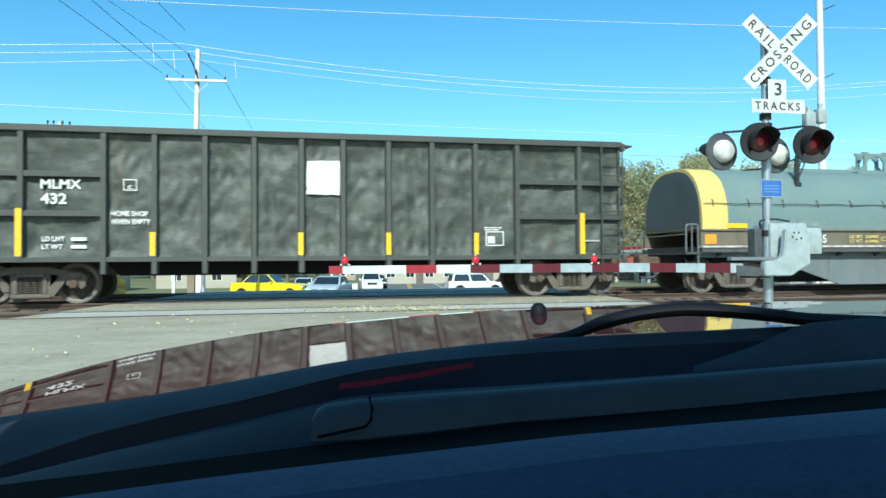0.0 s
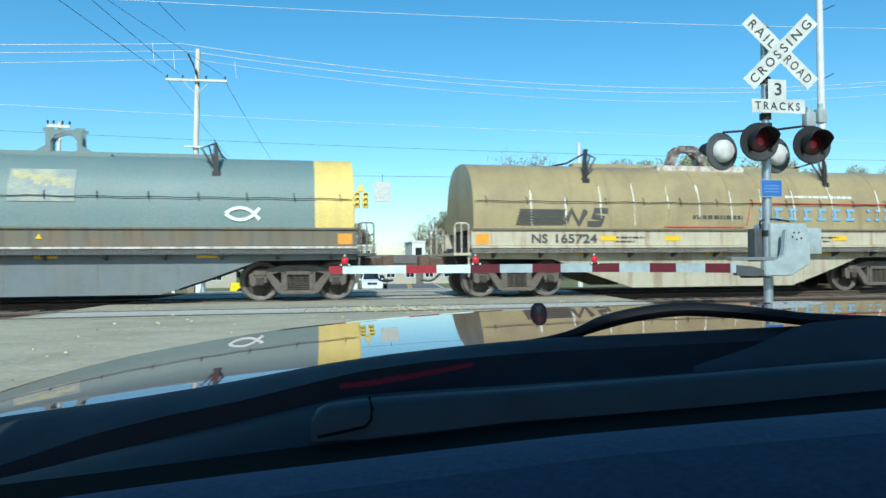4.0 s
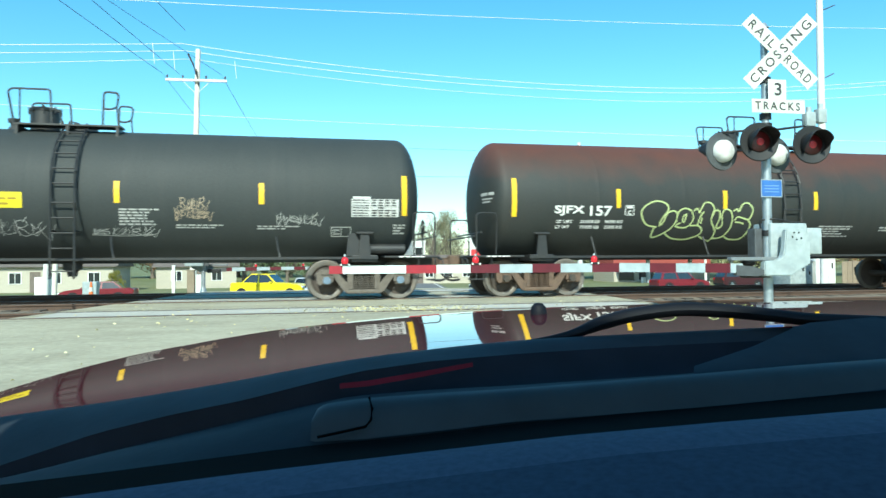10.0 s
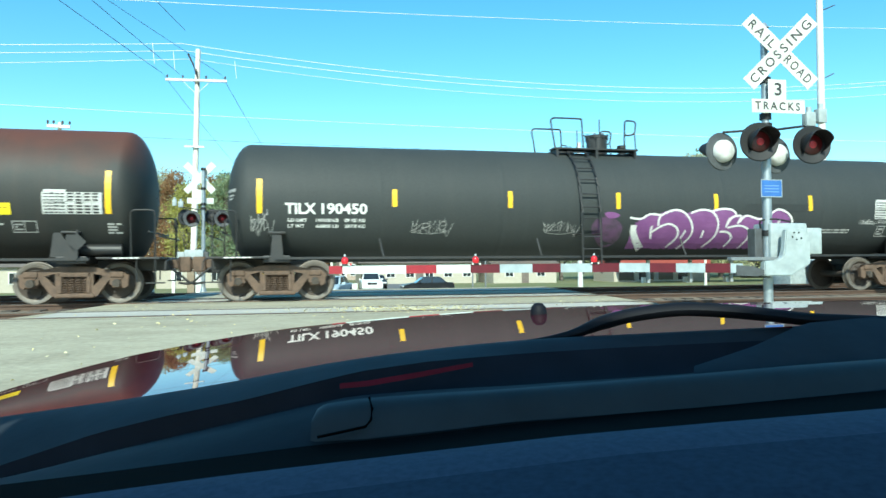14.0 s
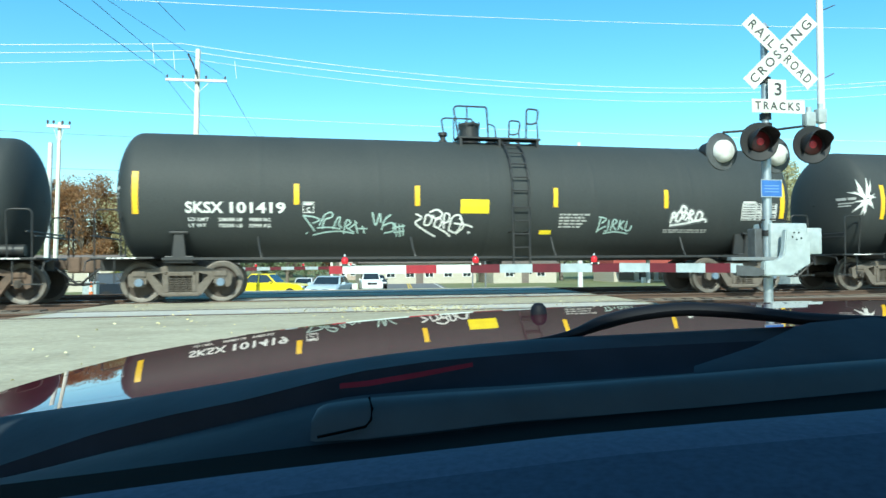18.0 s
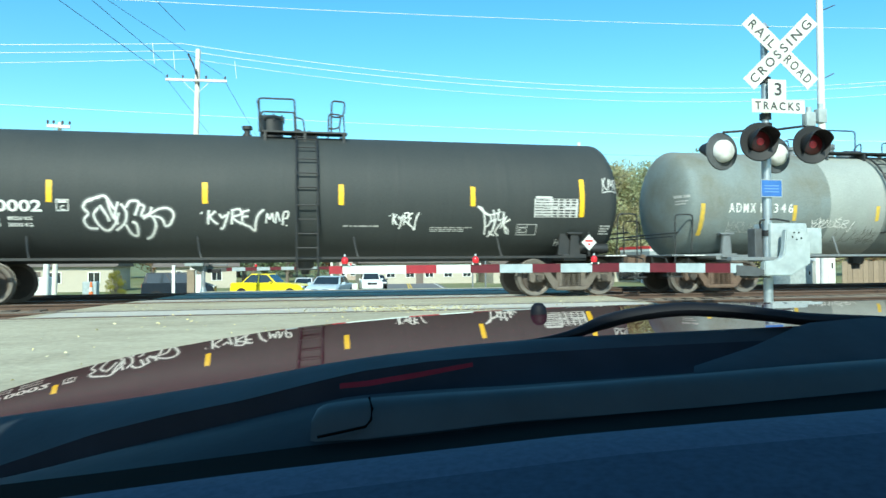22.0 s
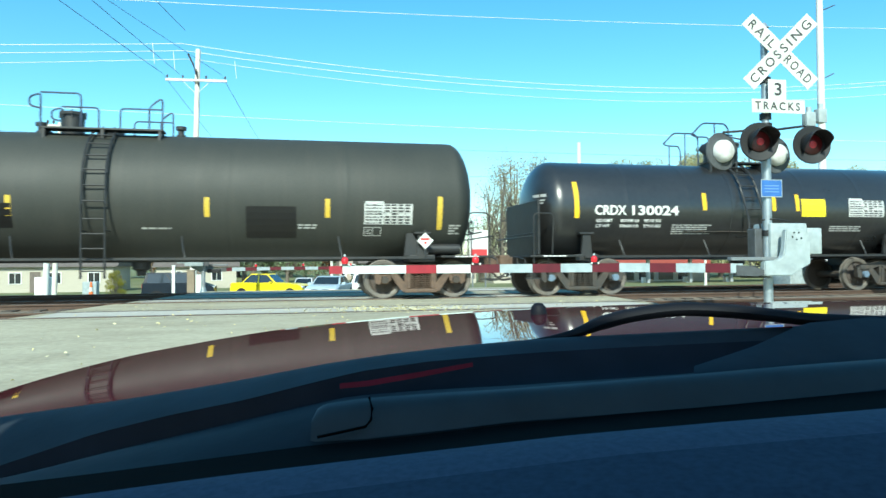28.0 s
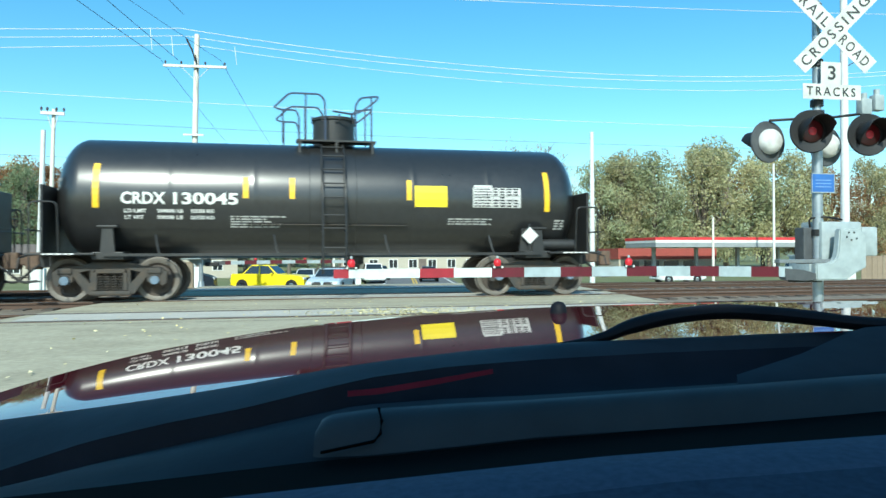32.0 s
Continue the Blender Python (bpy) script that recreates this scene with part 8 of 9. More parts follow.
    for s in (-1, 1):
        bm = bmesh.new()
        box(bm, L - 0.10, L + 0.012, s * (W - 0.30) - 0.20, s * (W - 0.30) + 0.20, hood_h - 0.32, hood_h - 0.16, 0.02)
        part("headlight", bm, HEADLIGHT, v)
        bm = bmesh.new()
        box(bm, -L - 0.02, -L + 0.10, s * (W - 0.2) - 0.12, s * (W - 0.2) + 0.12, rear_h - 0.32, rear_h - 0.08, 0.02)
        part("tail_light", bm, TAIL, v)
        bm = bmesh.new()
        box(bm, a3 - 0.45, a3 - 0.3, min(s * (W - 0.05), s * (W + 0.16)), max(s * (W - 0.05), s * (W + 0.16)), base + 0.02, base + 0.16, 0.02)
        part("mirror", bm, paint, v)
    for g0, g1 in (((-0.62, -0.08), (0.08, 0.62)) if twin else ((-0.45, 0.45),)):
        bm = bmesh.new()
        box(bm, L - 0.03, L + 0.03, W * g0, W * g1, hood_h - 0.38, hood_h - 0.18, 0.08 if twin else 0.02)
        part("grille", bm, LAMP_BLACK, v)
    if twin:
        bm = bmesh.new()
        box(bm, L - 0.02, L + 0.052, -W * 0.6, W * 0.6, 0.24, 0.33, 0.02)
        part("air_intake", bm, LAMP_BLACK, v)
    bm = bmesh.new()
    box(bm, L - 0.06, L + 0.05, -W * 0.92, W * 0.92, 0.34, 0.50, 0.04)
    part("front_bumper", bm, paint, v)
    bm = bmesh.new()
    box(bm, -L - 0.06, -L + 0.05, -W * 0.92, W * 0.92, 0.38, 0.54, 0.04)
    part("rear_bumper", bm, TYRE, v)
    if moving:
        DRIVEN.append((v, moving))
    return v


SEDAN = (-1.75, -1.05, 0.35, 1.15)
SUV = (-2.15, -1.9, 0.45, 1.1)
MINIVAN = (-2.2, -2.0, 0.35, 1.55)
YELLOW_CAR = car_paint("yellow_pickup_paint", (0.80, 0.62, 0.01))
SILVER = car_paint("silver_blue_car_paint", (0.42, 0.50, 0.56))
WHITE_CAR = car_paint("white_car_paint", (0.74, 0.74, 0.72))
RED_CAR = car_paint("red_car_paint", (0.16, 0.012, 0.02))
DARK_CAR = car_paint("dark_blue_car_paint", (0.006, 0.012, 0.022), 0.05)
MAROON_CAR = car_paint("maroon_car_paint", (0.045, 0.012, 0.014), 0.3)
BLACK_CAR = car_paint("black_car_paint", (0.008, 0.009, 0.010), 0.2)
vehicle("pickup_truck", "bright yellow crew-cab pickup waiting at the side street", YELLOW_CAR, 5.6, 1.95, 1.88, -1.55, 53.4, -24, (-2.05, -1.25, 0.0, 0.80), 1.14)
vehicle("sedan", "silver-blue sedan waiting beyond the gate", SILVER, 4.7, 1.82, 1.46, 2.05, 40.6, -106, SEDAN, 0.93, twin=True)
vehicle("suv", "white sport utility vehicle waiting in the far queue", WHITE_CAR, 4.9, 1.95, 1.85, 7.3, 68.0, -92, SUV, 1.08)
vehicle("sedan", "pale sedan waiting behind the yellow pickup", WHITE_CAR, 4.6, 1.8, 1.5, 1.0, 62.0, -100, SEDAN, 0.92)
vehicle("sedan", "dark sedan waiting behind the white vehicle", BLACK_CAR, 4.6, 1.8, 1.48, 9.0, 77.0, -92, SEDAN, 0.90)


STREET = [
    ("suv", "white sport utility vehicle driving along the side street", WHITE_CAR, 4.7, 1.9, 1.75, SUV, 1.05, 55.0, 0, [(0, 14.3), (9, 92), (32, 100)]),
    ("suv", "red sport utility vehicle driving along the side street", RED_CAR, 4.7, 1.85, 1.7, SUV, 1.0, 55.0, 0, [(0, -100), (6.0, -18), (8.0, 9.4), (8.6, 15.9), (16, 92), (32, 108)]),
    ("sedan", "red sedan driving along the side street", RED_CAR, 4.6, 1.8, 1.45, SEDAN, 0.9, 51.0, 180, [(0, 70), (9.0, -8.0), (10.2, -13.6), (17, -50), (32, -80)]),
    ("suv", "white off-road vehicle driving along the side street", WHITE_CAR, 4.4, 1.85, 1.8, SUV, 1.05, 57.0, 180, [(0, 112), (8.5, 36), (12.5, -5.9), (13.0, -8.2), (13.5, -10.4), (21, -46), (32, -88)]),
    ("minivan", "dark blue minivan stopped at the junction", DARK_CAR, 4.5, 1.9, 2.0, MINIVAN, 1.22, 49.8, 0, [(0, -92), (14, -32), (17.0, -13.2), (17.8, -10.9), (18.5, -9.25), (19.0, -8.75), (20.5, -7.75), (22.0, -7.37), (32, -7.35)]),
    ("sedan", "dark sedan driving along the side street", BLACK_CAR, 4.5, 1.8, 1.5, SEDAN, 0.9, 60.5, 180, [(0, 80), (11.6, 14.2), (14.4, 10.3), (21, -40), (32, -84)]),
    ("suv", "dark maroon sport utility vehicle pulling away beside the gas station", MAROON_CAR, 4.6, 1.9, 1.75, SUV, 1.05, 62.0, 0, [(0, 20.6), (6.0, 21.4), (8.0, 27.1), (16, 96), (32, 112)]),
    ("sedan", "white sedan pulling up beside the gas station", WHITE_CAR, 4.6, 1.8, 1.48, SEDAN, 0.92, 59.0, 180, [(0, 150), (27.0, 70), (30.0, 41.5), (32.0, 33.8)]),
    ("suv", "white sport utility vehicle turning into the side street", WHITE_CAR, 4.8, 1.9, 1.78, SUV, 1.05, 53.4, 0, [(0, -98), (20, -36), (23.0, -15.0), (25.5, -10.4), (29.0, 15.6), (32, 43)]),
]
for kind, label, paint, ln, wd, ht, cab, hh, y, turn, rows in STREET:
    vehicle(kind, label, paint, ln, wd, ht, rows[0][1], y, turn, cab, hh, moving=[(r[0], pose(r[1], y, ground_z(y) + 0.012, 0, 0, turn + (r[2] if len(r) > 2 else 0))) for r in rows])
vehicle("sedan", "dark sedan coming down the far road", BLACK_CAR, 4.5, 1.8, 1.48, 60, 400, -98, SEDAN, 0.9,
        moving=[(t, pose(0.186 * y, y, ground_z(y) + 0.012, 0, 0, -98)) for t, y in ((0.0, 330), (27.0, 112), (29.5, 84), (32.0, 70))])

# ---- houses, shop and canopy beyond the road ----
SIDING = mat("cream_house_siding", (0.45, 0.41, 0.33), 0.8, spots=(0.33, 0.30, 0.25), amount=0.4, scale=1, stretch=(1, 1, 8))
SHINGLE = mat("brown_shingle_roof", (0.17, 0.14, 0.12), 0.9, spots=(0.09, 0.07, 0.06), amount=0.6, scale=2)
RED_WALL = mat("faded_red_shop_wall", (0.34, 0.075, 0.06), 0.8, spots=(0.26, 0.07, 0.06), amount=0.5, scale=0.8)
FASCIA_RED = mat("red_canopy_edge", (0.60, 0.04, 0.045), 0.5, scale=1)
FASCIA_GREY = mat("grey_canopy_fascia", (0.30, 0.32, 0.33), 0.5, scale=1)
FASCIA_WHITE = mat("white_canopy_stripe", (0.78, 0.78, 0.75), 0.5, scale=1)


def house(x, y, w, d, h, roof_h, label, wall=None, turn=0, wins=4):
    b = tagged(new("house"), label, "house", "low houses beyond the road")
    b.matrix_basis = pose(x, y, ground_z(y), 0, 0, turn)
    bm = bmesh.new()
    box(bm, -w / 2, w / 2, -d / 2, d / 2, -0.2, h)
    part("wall", bm, wall or SIDING, b)
    bm = bmesh.new()
    prism(bm, [(-d / 2 - 0.45, h), (d / 2 + 0.45, h), (0, h + roof_h)], "x", -w / 2 - 0.4, w / 2 + 0.4)
    part("roof", bm, SHINGLE, b)
    for k in range(wins):
        cx = -w / 2 + w * (k + 0.5) / wins
        bm = bmesh.new()
        box(bm, cx - 0.62, cx + 0.62, -d / 2 - 0.05, -d / 2 - 0.005, 0.85, 2.05)
        f = part("window", bm, FASCIA_WHITE, b)
        for s in (-1, 1):
            bm = bmesh.new()
            box(bm, cx + s * 0.28 - 0.25, cx + s * 0.28 + 0.25, -d / 2 - 0.06, -d / 2 - 0.052, 0.92, 1.98)
            part("pane", bm, GLASS_DARK, f)
    bm = bmesh.new()
    box(bm, -0.5, 0.5, -d / 2 - 0.05, -d / 2 - 0.004, 0.0, 2.1)
    part("door", bm, SHINGLE, b)
    return b


house(-26.0, 84, 15, 8, 2.6, 1.3, "long low cream house with a brown roof")
house(-44.0, 86, 14, 8, 2.7, 1.5, "cream house with a brown roof")
house(-11.5, 92, 9, 8, 2.5, 1.2, "small pale house with a brown roof", turn=5, wins=2)
house(-62.0, 90, 14, 8, 2.7, 1.5, "pale house with brown roof")
house(17.0, 100, 16, 9, 2.8, 1.2, "low pale building along the road", wins=6)
house(31.0, 96, 9, 8, 2.6, 1.0, "low pale shed with windows", wins=2)



def shop_block(x, y, w, d, h, storeys, label, wall, turn=0, bays=3):
    """A flat-roofed block with rows of windows, a cornice and a dark shop front."""
    b = tagged(new("shop_building"), label, "building", "buildings along the far road")
    b.matrix_basis = pose(x, y, ground_z(y), 0, 0, turn)
    bm = bmesh.new()
    box(bm, -w / 2, w / 2, -d / 2, d / 2, -0.3, h)
    part("wall", bm, wall, b)
    bm = bmesh.new()
    box(bm, -w / 2 - 0.15, w / 2 + 0.15, -d / 2 - 0.15, d / 2 + 0.15, h + 0.003, h + 0.35, 0.03)
    part("cornice", bm, FASCIA_WHITE, b)
    for st_ in range(storeys):
        for k in range(bays):
            cx, z0 = -w / 2 + w * (k + 0.5) / bays, 0.7 + st_ * h / storeys
            bm = bmesh.new()
            box(bm, cx - w / bays * 0.3, cx + w / bays * 0.3, -d / 2 - 0.06, -d / 2 - 0.005, z0, z0 + h / storeys * 0.55)
            f = part("window", bm, FASCIA_WHITE, b)
            bm = bmesh.new()
            box(bm, cx - w / bays * 0.25, cx + w / bays * 0.25, -d / 2 - 0.075, -d / 2 - 0.063, z0 + 0.1, z0 + h / storeys * 0.55 - 0.1)
            part("pane", bm, GLASS_DARK, f)


BRICK_PALE = mat("pale_brick_wall", (0.42, 0.34, 0.28), 0.85, spots=(0.33, 0.25, 0.2), amount=0.5, scale=1.2)
shop_block(9.7, 132, 3.2, 9, 7.6, 2, "two-storey pale brick shop beside the far road", BRICK_PALE, 0, 2)
shop_block(13.2, 140, 3.4, 9, 6.2, 2, "low cream shop beside the far road", SIDING, 0, 2)
shop_block(24.3, 142, 2.6, 9, 7.0, 2, "narrow white two-storey building beyond the road", FASCIA_WHITE, 0, 1)
st = tagged(new("gas_station"), "gas station with a red-edged flat canopy and red shop", "gas station")
gz = ground_z(84) - 0.30
st.matrix_basis = pose(55.0, 84, gz)
for z0, z1, m, o in ((3.75, 4.30, FASCIA_GREY, 0.0), (4.304, 4.62, FASCIA_WHITE, 0.03), (4.624, 4.98, FASCIA_RED, 0.06)):
    bm = bmesh.new()
    box(bm, -11.9 - o, 17 + o, -4 - o, 4 + o, z0, z1, 0.02)
    part("canopy_fascia", bm, m, st)
for cx in (-10, -4, 2, 8, 14):
    bm = bmesh.new()
    box(bm, cx - 0.2, cx + 0.2, -0.2, 0.2, -0.8, 3.75)
    part("column", bm, FASCIA_GREY, st)
    bm = bmesh.new()
    box(bm, cx - 0.4, cx + 0.4, 0.6, 1.2, -0.75, 1.0, 0.04)
    part("fuel_pump", bm, FASCIA_WHITE, st)
bm = bmesh.new()
box(bm, -11.5, 3.5, 7, 14, 2.2, 3.7)
part("shop_fascia", bm, RED_WALL, st, "faded red band along the shop front")
bm = bmesh.new()
box(bm, -11.4, 3.4, 7.1, 13.9, -0.4, 2.196)
part("shop_wall", bm, SIDING, st)
for cx in (-9.5, -6.5, -3.5, -0.5):
    bm = bmesh.new()
    box(bm, cx - 1.1, cx + 1.1, 7.03, 7.095, 0.5, 2.0)
    part("shop_window", bm, GLASS_DARK, st)

# trackside cabinets
for x, y, w, d, h, m, lbl in ((20.9, 26.5, 1.1, 1.2, 1.0, GREY_BOX, "low grey trackside cabinet"), (22.0, 26.3, 0.95, 1.0, 1.55, FASCIA_WHITE, "tall white trackside cabinet")):
    c = tagged(new("equipment_cabinet"), lbl, "cabinet", "trackside cabinets")
    c.matrix_basis = pose(x, y, ground_z(y))
    bm = bmesh.new()
    box(bm, -w / 2, w / 2, -d / 2, d / 2, -0.05, h, 0.03)
    part("housing", bm, m, c, smooth=True)
    bm = bmesh.new()
    box(bm, -w / 2 - 0.05, w / 2 + 0.05, -d / 2 - 0.05, d / 2 + 0.05, h + 0.002, h + 0.07, 0.02)
    part("lid", bm, m, c)
    bm = bmesh.new()
    box(bm, -w / 2 + 0.08, w / 2 - 0.08, -d / 2 - 0.015, -d / 2 - 0.003, 0.1, h - 0.12)
    dd = part("door", bm, m, c)
    bm = bmesh.new()
    box(bm, w / 2 - 0.22, w / 2 - 0.17, -d / 2 - 0.05, -d / 2 - 0.016, h * 0.45, h * 0.6)
    part("handle", bm, IRON, dd)
FENCE = mat("weathered_board_fence", (0.26, 0.205, 0.145), 0.85, spots=(0.17, 0.13, 0.09), amount=0.5, scale=2, jitter=0.15)
fe = tagged(new("board_fence"), "weathered brown board fence beside the tracks", "fence")
fe.matrix_basis = pose(24.9, 28.2, ground_z(28.2))
bm = bmesh.new()
box(bm, 0, 0.27, -0.02, 0.02, 0.0, 1.12, 0.006)
fb = mesh_of("board", bm)
fb.materials.append(FENCE)
for k in range(60):
    share("board", fb, fe, pose(k * 0.285, 0.01 * (k % 2), 0.01 * ((k * 7) % 5)))
CONE = mat("orange_traffic_cone", (0.72, 0.16, 0.03), 0.6)


def cone(x, y, h=0.9):
    c = tagged(new("traffic_cone"), "orange traffic cone with a white collar", "traffic cone", "traffic cones beyond the tracks")
    c.matrix_basis = pose(x, y, ground_z(y))
    bm = bmesh.new()
    box(bm, -0.2, 0.2, -0.2, 0.2, -0.02, 0.03, 0.01)
    lathe(bm, [(0.03, 0.15), (h, 0.04), (h + 0.01, 0.0)], "z", 16)
    part("cone_body", bm, CONE, c, smooth=True)
    bm = bmesh.new()
    lathe(bm, [(h * 0.55, 0.098), (h * 0.75, 0.078)], "z", 16)
    part("collar", bm, SIGN_WHITE, c, smooth=True)


cone(-9.3, 36, 1.0)
cone(-14.6, 38, 1.0)
for x, y, z1, w, m, lbl in ((-4.83, 36, 0.58, 0.17, FENCE, "square tan wooden post"), (-4.47, 36, 0.35, 0.13, FASCIA_WHITE, "short white post beside a wooden post"), (-5.63, 36, 0.80, 0.075, FASCIA_WHITE, "slim white roadside post"), (2.55, 30, -0.03, 0.11, FASCIA_WHITE, "short white reflective post")):
    bm = bmesh.new()
    box(bm, -w, w, -w, w, -0.1, z1 - ground_z(y), 0.02)
    box(bm, -w * 1.12, w * 1.12, -w * 1.12, w * 1.12, z1 - ground_z(y) + 0.002, z1 - ground_z(y) + 0.05, 0.01)
    ob = tagged(part("marker_post", bm, m), lbl, "post", "posts beyond the tracks")
    ob.matrix_basis = pose(x, y, ground_z(y))
for x, y, h, lbl in ((-12.6, 40, 1.5, "white utility box on grass"), (-10.6, 41, 1.3, "pale green utility box on grass")):
    bm = bmesh.new()
    box(bm, -0.35 if h > 1.2 else -0.16, 0.35 if h > 1.2 else 0.16, -0.3, 0.3, -0.02, h, 0.03)
    ob = tagged(part("utility_box", bm, GREY_BOX if "green" in lbl else FASCIA_WHITE), lbl, "utility box")
    ob.matrix_basis = pose(x, y, ground_z(y))
p = tagged(new("billboard_sign"), "white and red roadside sign on posts", "sign")
p.matrix_basis = pose(16.5, 62, ground_z(62))
bm = bmesh.new()
box(bm, -0.85, 0.85, -0.1, 0.1, 3.0, 5.6, 0.03)
part("panel", bm, FASCIA_WHITE, p)
bm = bmesh.new()
box(bm, -0.75, 0.75, -0.125, -0.104, 3.1, 3.9)
part("red_field", bm, FASCIA_RED, p)
bm = bmesh.new()
for s in (-0.6, 0.6):
    box(bm, s - 0.06, s + 0.06, -0.06, 0.06, -0.1, 3.0)
part("post", bm, GREY_STEEL, p)

# ---- trees ----
BARK = mat("grey_brown_bark", (0.15, 0.125, 0.10), 0.95, spots=(0.22, 0.19, 0.16), amount=0.5, scale=5, stretch=(3, 3, 0.6), bump=0.6)


def leaf_mat(name, c1, c2):
    m = bpy.data.materials.new(name)
    m.use_nodes = True
    n, l = m.node_tree.nodes, m.node_tree.links
    b = n["Principled BSDF"]
    g = n.new("ShaderNodeNewGeometry")
    oi = n.new("ShaderNodeObjectInfo")
    mx = n.new("ShaderNodeMix")
    mx.data_type = "RGBA"
    mx.inputs[6].default_value, mx.inputs[7].default_value = (*c1, 1), (*c2, 1)
    l.new(g.outputs["Random Per Island"], mx.inputs[0])
    hs = n.new("ShaderNodeHueSaturation")
    mr = n.new("ShaderNodeMapRange")
    mr.inputs[3].default_value, mr.inputs[4].default_value = 0.88, 1.14
    l.new(oi.outputs["Random"], mr.inputs[0])
    l.new(mr.outputs[0], hs.inputs["Value"])
    l.new(mx.outputs[2], hs.inputs["Color"])
    l.new(hs.outputs[0], b.inputs["Base Color"])
    b.inputs["Roughness"].default_value = 0.8
    b.inputs["Specular IOR Level"].default_value = 0.2
    tr = n.new("ShaderNodeBsdfTranslucent")
    l.new(hs.outputs[0], tr.inputs["Color"])
    both = n.new("ShaderNodeMixShader")
    both.inputs[0].default_value = 0.4
    l.new(b.outputs[0], both.inputs[1])
    l.new(tr.outputs[0], both.inputs[2])
    l.new(both.outputs[0], n["Material Output"].inputs["Surface"])
    return m


LEAVES = {
    "green": leaf_mat("olive_green_leaves", (0.34, 0.38, 0.22), (0.45, 0.47, 0.28)),
    "mixed": leaf_mat("turning_leaves", (0.38, 0.375, 0.20), (0.50, 0.46, 0.27)),
    "yellow": leaf_mat("yellow_green_leaves", (0.36, 0.37, 0.10), (0.52, 0.48, 0.15)),
    "pine": leaf_mat("dark_evergreen_needles", (0.20, 0.265, 0.155), (0.30, 0.35, 0.20)),
    "brown": leaf_mat("rust_brown_leaves", (0.2420, 0.1320, 0.0660), (0.3740, 0.2200, 0.1100)),
    "sparse": leaf_mat("pale_sparse_leaves", (0.3220, 0.3220, 0.1955), (0.4370, 0.4025, 0.2760)),
}


def tree_meshes(seed, height, spread, density, leaf):
    """A trunk that forks into limbs, and a crown of many small leaf clumps in uneven lobes."""
    rng = random.Random(seed)
    bm = bmesh.new()
    th = height * 0.16
    rod(bm, (0, 0, -0.5), (0, 0, th), height * 0.020, height * 0.016, 10, False)
    lobes = []
    for k in range(26):
        z = height * (0.16 + 0.78 * ((k + rng.random()) / 26))
        f = z / height
        wide = height * 0.36 * spread * math.sin(math.pi * min(1, (f - 0.02) ** 0.62)) ** 0.8 + 0.15
        a = rng.uniform(0, 6.283)
        r = wide * rng.uniform(0.35, 1.0)
        lobes.append((Vector((r * math.cos(a), r * math.sin(a), z)), height * rng.uniform(0.07, 0.13)))
    for c, r in lobes:
        base = Vector((0, 0, max(th * 0.7, c.z * rng.uniform(0.35, 0.6))))
        mid = base.lerp(c, 0.5) + Vector((rng.uniform(-1, 1), rng.uniform(-1, 1), 0.6)) * height * 0.02
        rod(bm, base, mid, height * 0.009, height * 0.006, 5, False)
        rod(bm, mid, c, height * 0.006, height * 0.002, 5, False)
        for _ in range(3):
            rod(bm, mid.lerp(c, rng.uniform(0.3, 0.9)), c + Vector((rng.uniform(-1, 1), rng.uniform(-1, 1), rng.uniform(-0.4, 1))) * r, height * 0.003, height * 0.001, 4, False)
    rod(bm, (0, 0, th), (0, 0, height * 0.85), height * 0.016, height * 0.003, 8, False)
    trunk = mesh_of("trunk", bm)
    trunk.materials.append(BARK)
    verts, faces = [], []
    s = height * 0.0098 * leaf
    for c, r in lobes:
        for _ in range(int(density * 340)):
            d = Vector((rng.gauss(0, 1), rng.gauss(0, 1), rng.gauss(0, 0.8))).normalized() * r * rng.uniform(0.55, 1.15)
            p = c + d
            a, b = Vector((rng.gauss(0, 1), rng.gauss(0, 1), rng.gauss(0, 1))).normalized(), Vector((rng.gauss(0, 1), rng.gauss(0, 1), rng.gauss(0, 1))).normalized()
            f = rng.uniform(0.6, 1.4) * s
            i = len(verts)
            verts += [p - a * f, p + b * f * 0.7, p + a * f, p - b * f * 0.7]
            faces.append((i, i + 1, i + 2, i + 3))
    crown = bpy.data.meshes.new("crown")
    crown.from_pydata([tuple(v) for v in verts], [], faces)
    return trunk, crown


SHAPES = [tree_meshes(100 + k, 10.0, sp, de, lf) for k, (sp, de, lf) in enumerate(((0.9, 1.2, 1.0), (1.15, 1.3, 1.0), (0.7, 1.1, 1.0), (0.85, 0.30, 0.75)))]
_crowns = {}


def tree(x, y, h, shape, leaf, label, group):
    t = tagged(new("tree"), label, "tree", group)
    rr = random.Random(int(x * 31 + y * 17))
    t.matrix_basis = pose(x, y, ground_z(y), 0, 0, rr.uniform(0, 360)) @ Matrix.Diagonal((h / 10 * rr.uniform(0.95, 1.15), h / 10 * rr.uniform(0.95, 1.15), h / 10, 1))
    share("trunk", SHAPES[shape][0], t, Matrix.Identity(4))
    key = (shape, leaf)
    if key not in _crowns:
        me = SHAPES[shape][1].copy()
        me.materials.append(LEAVES[leaf])
        _crowns[key] = me
    share("crown", _crowns[key], t, Matrix.Identity(4))


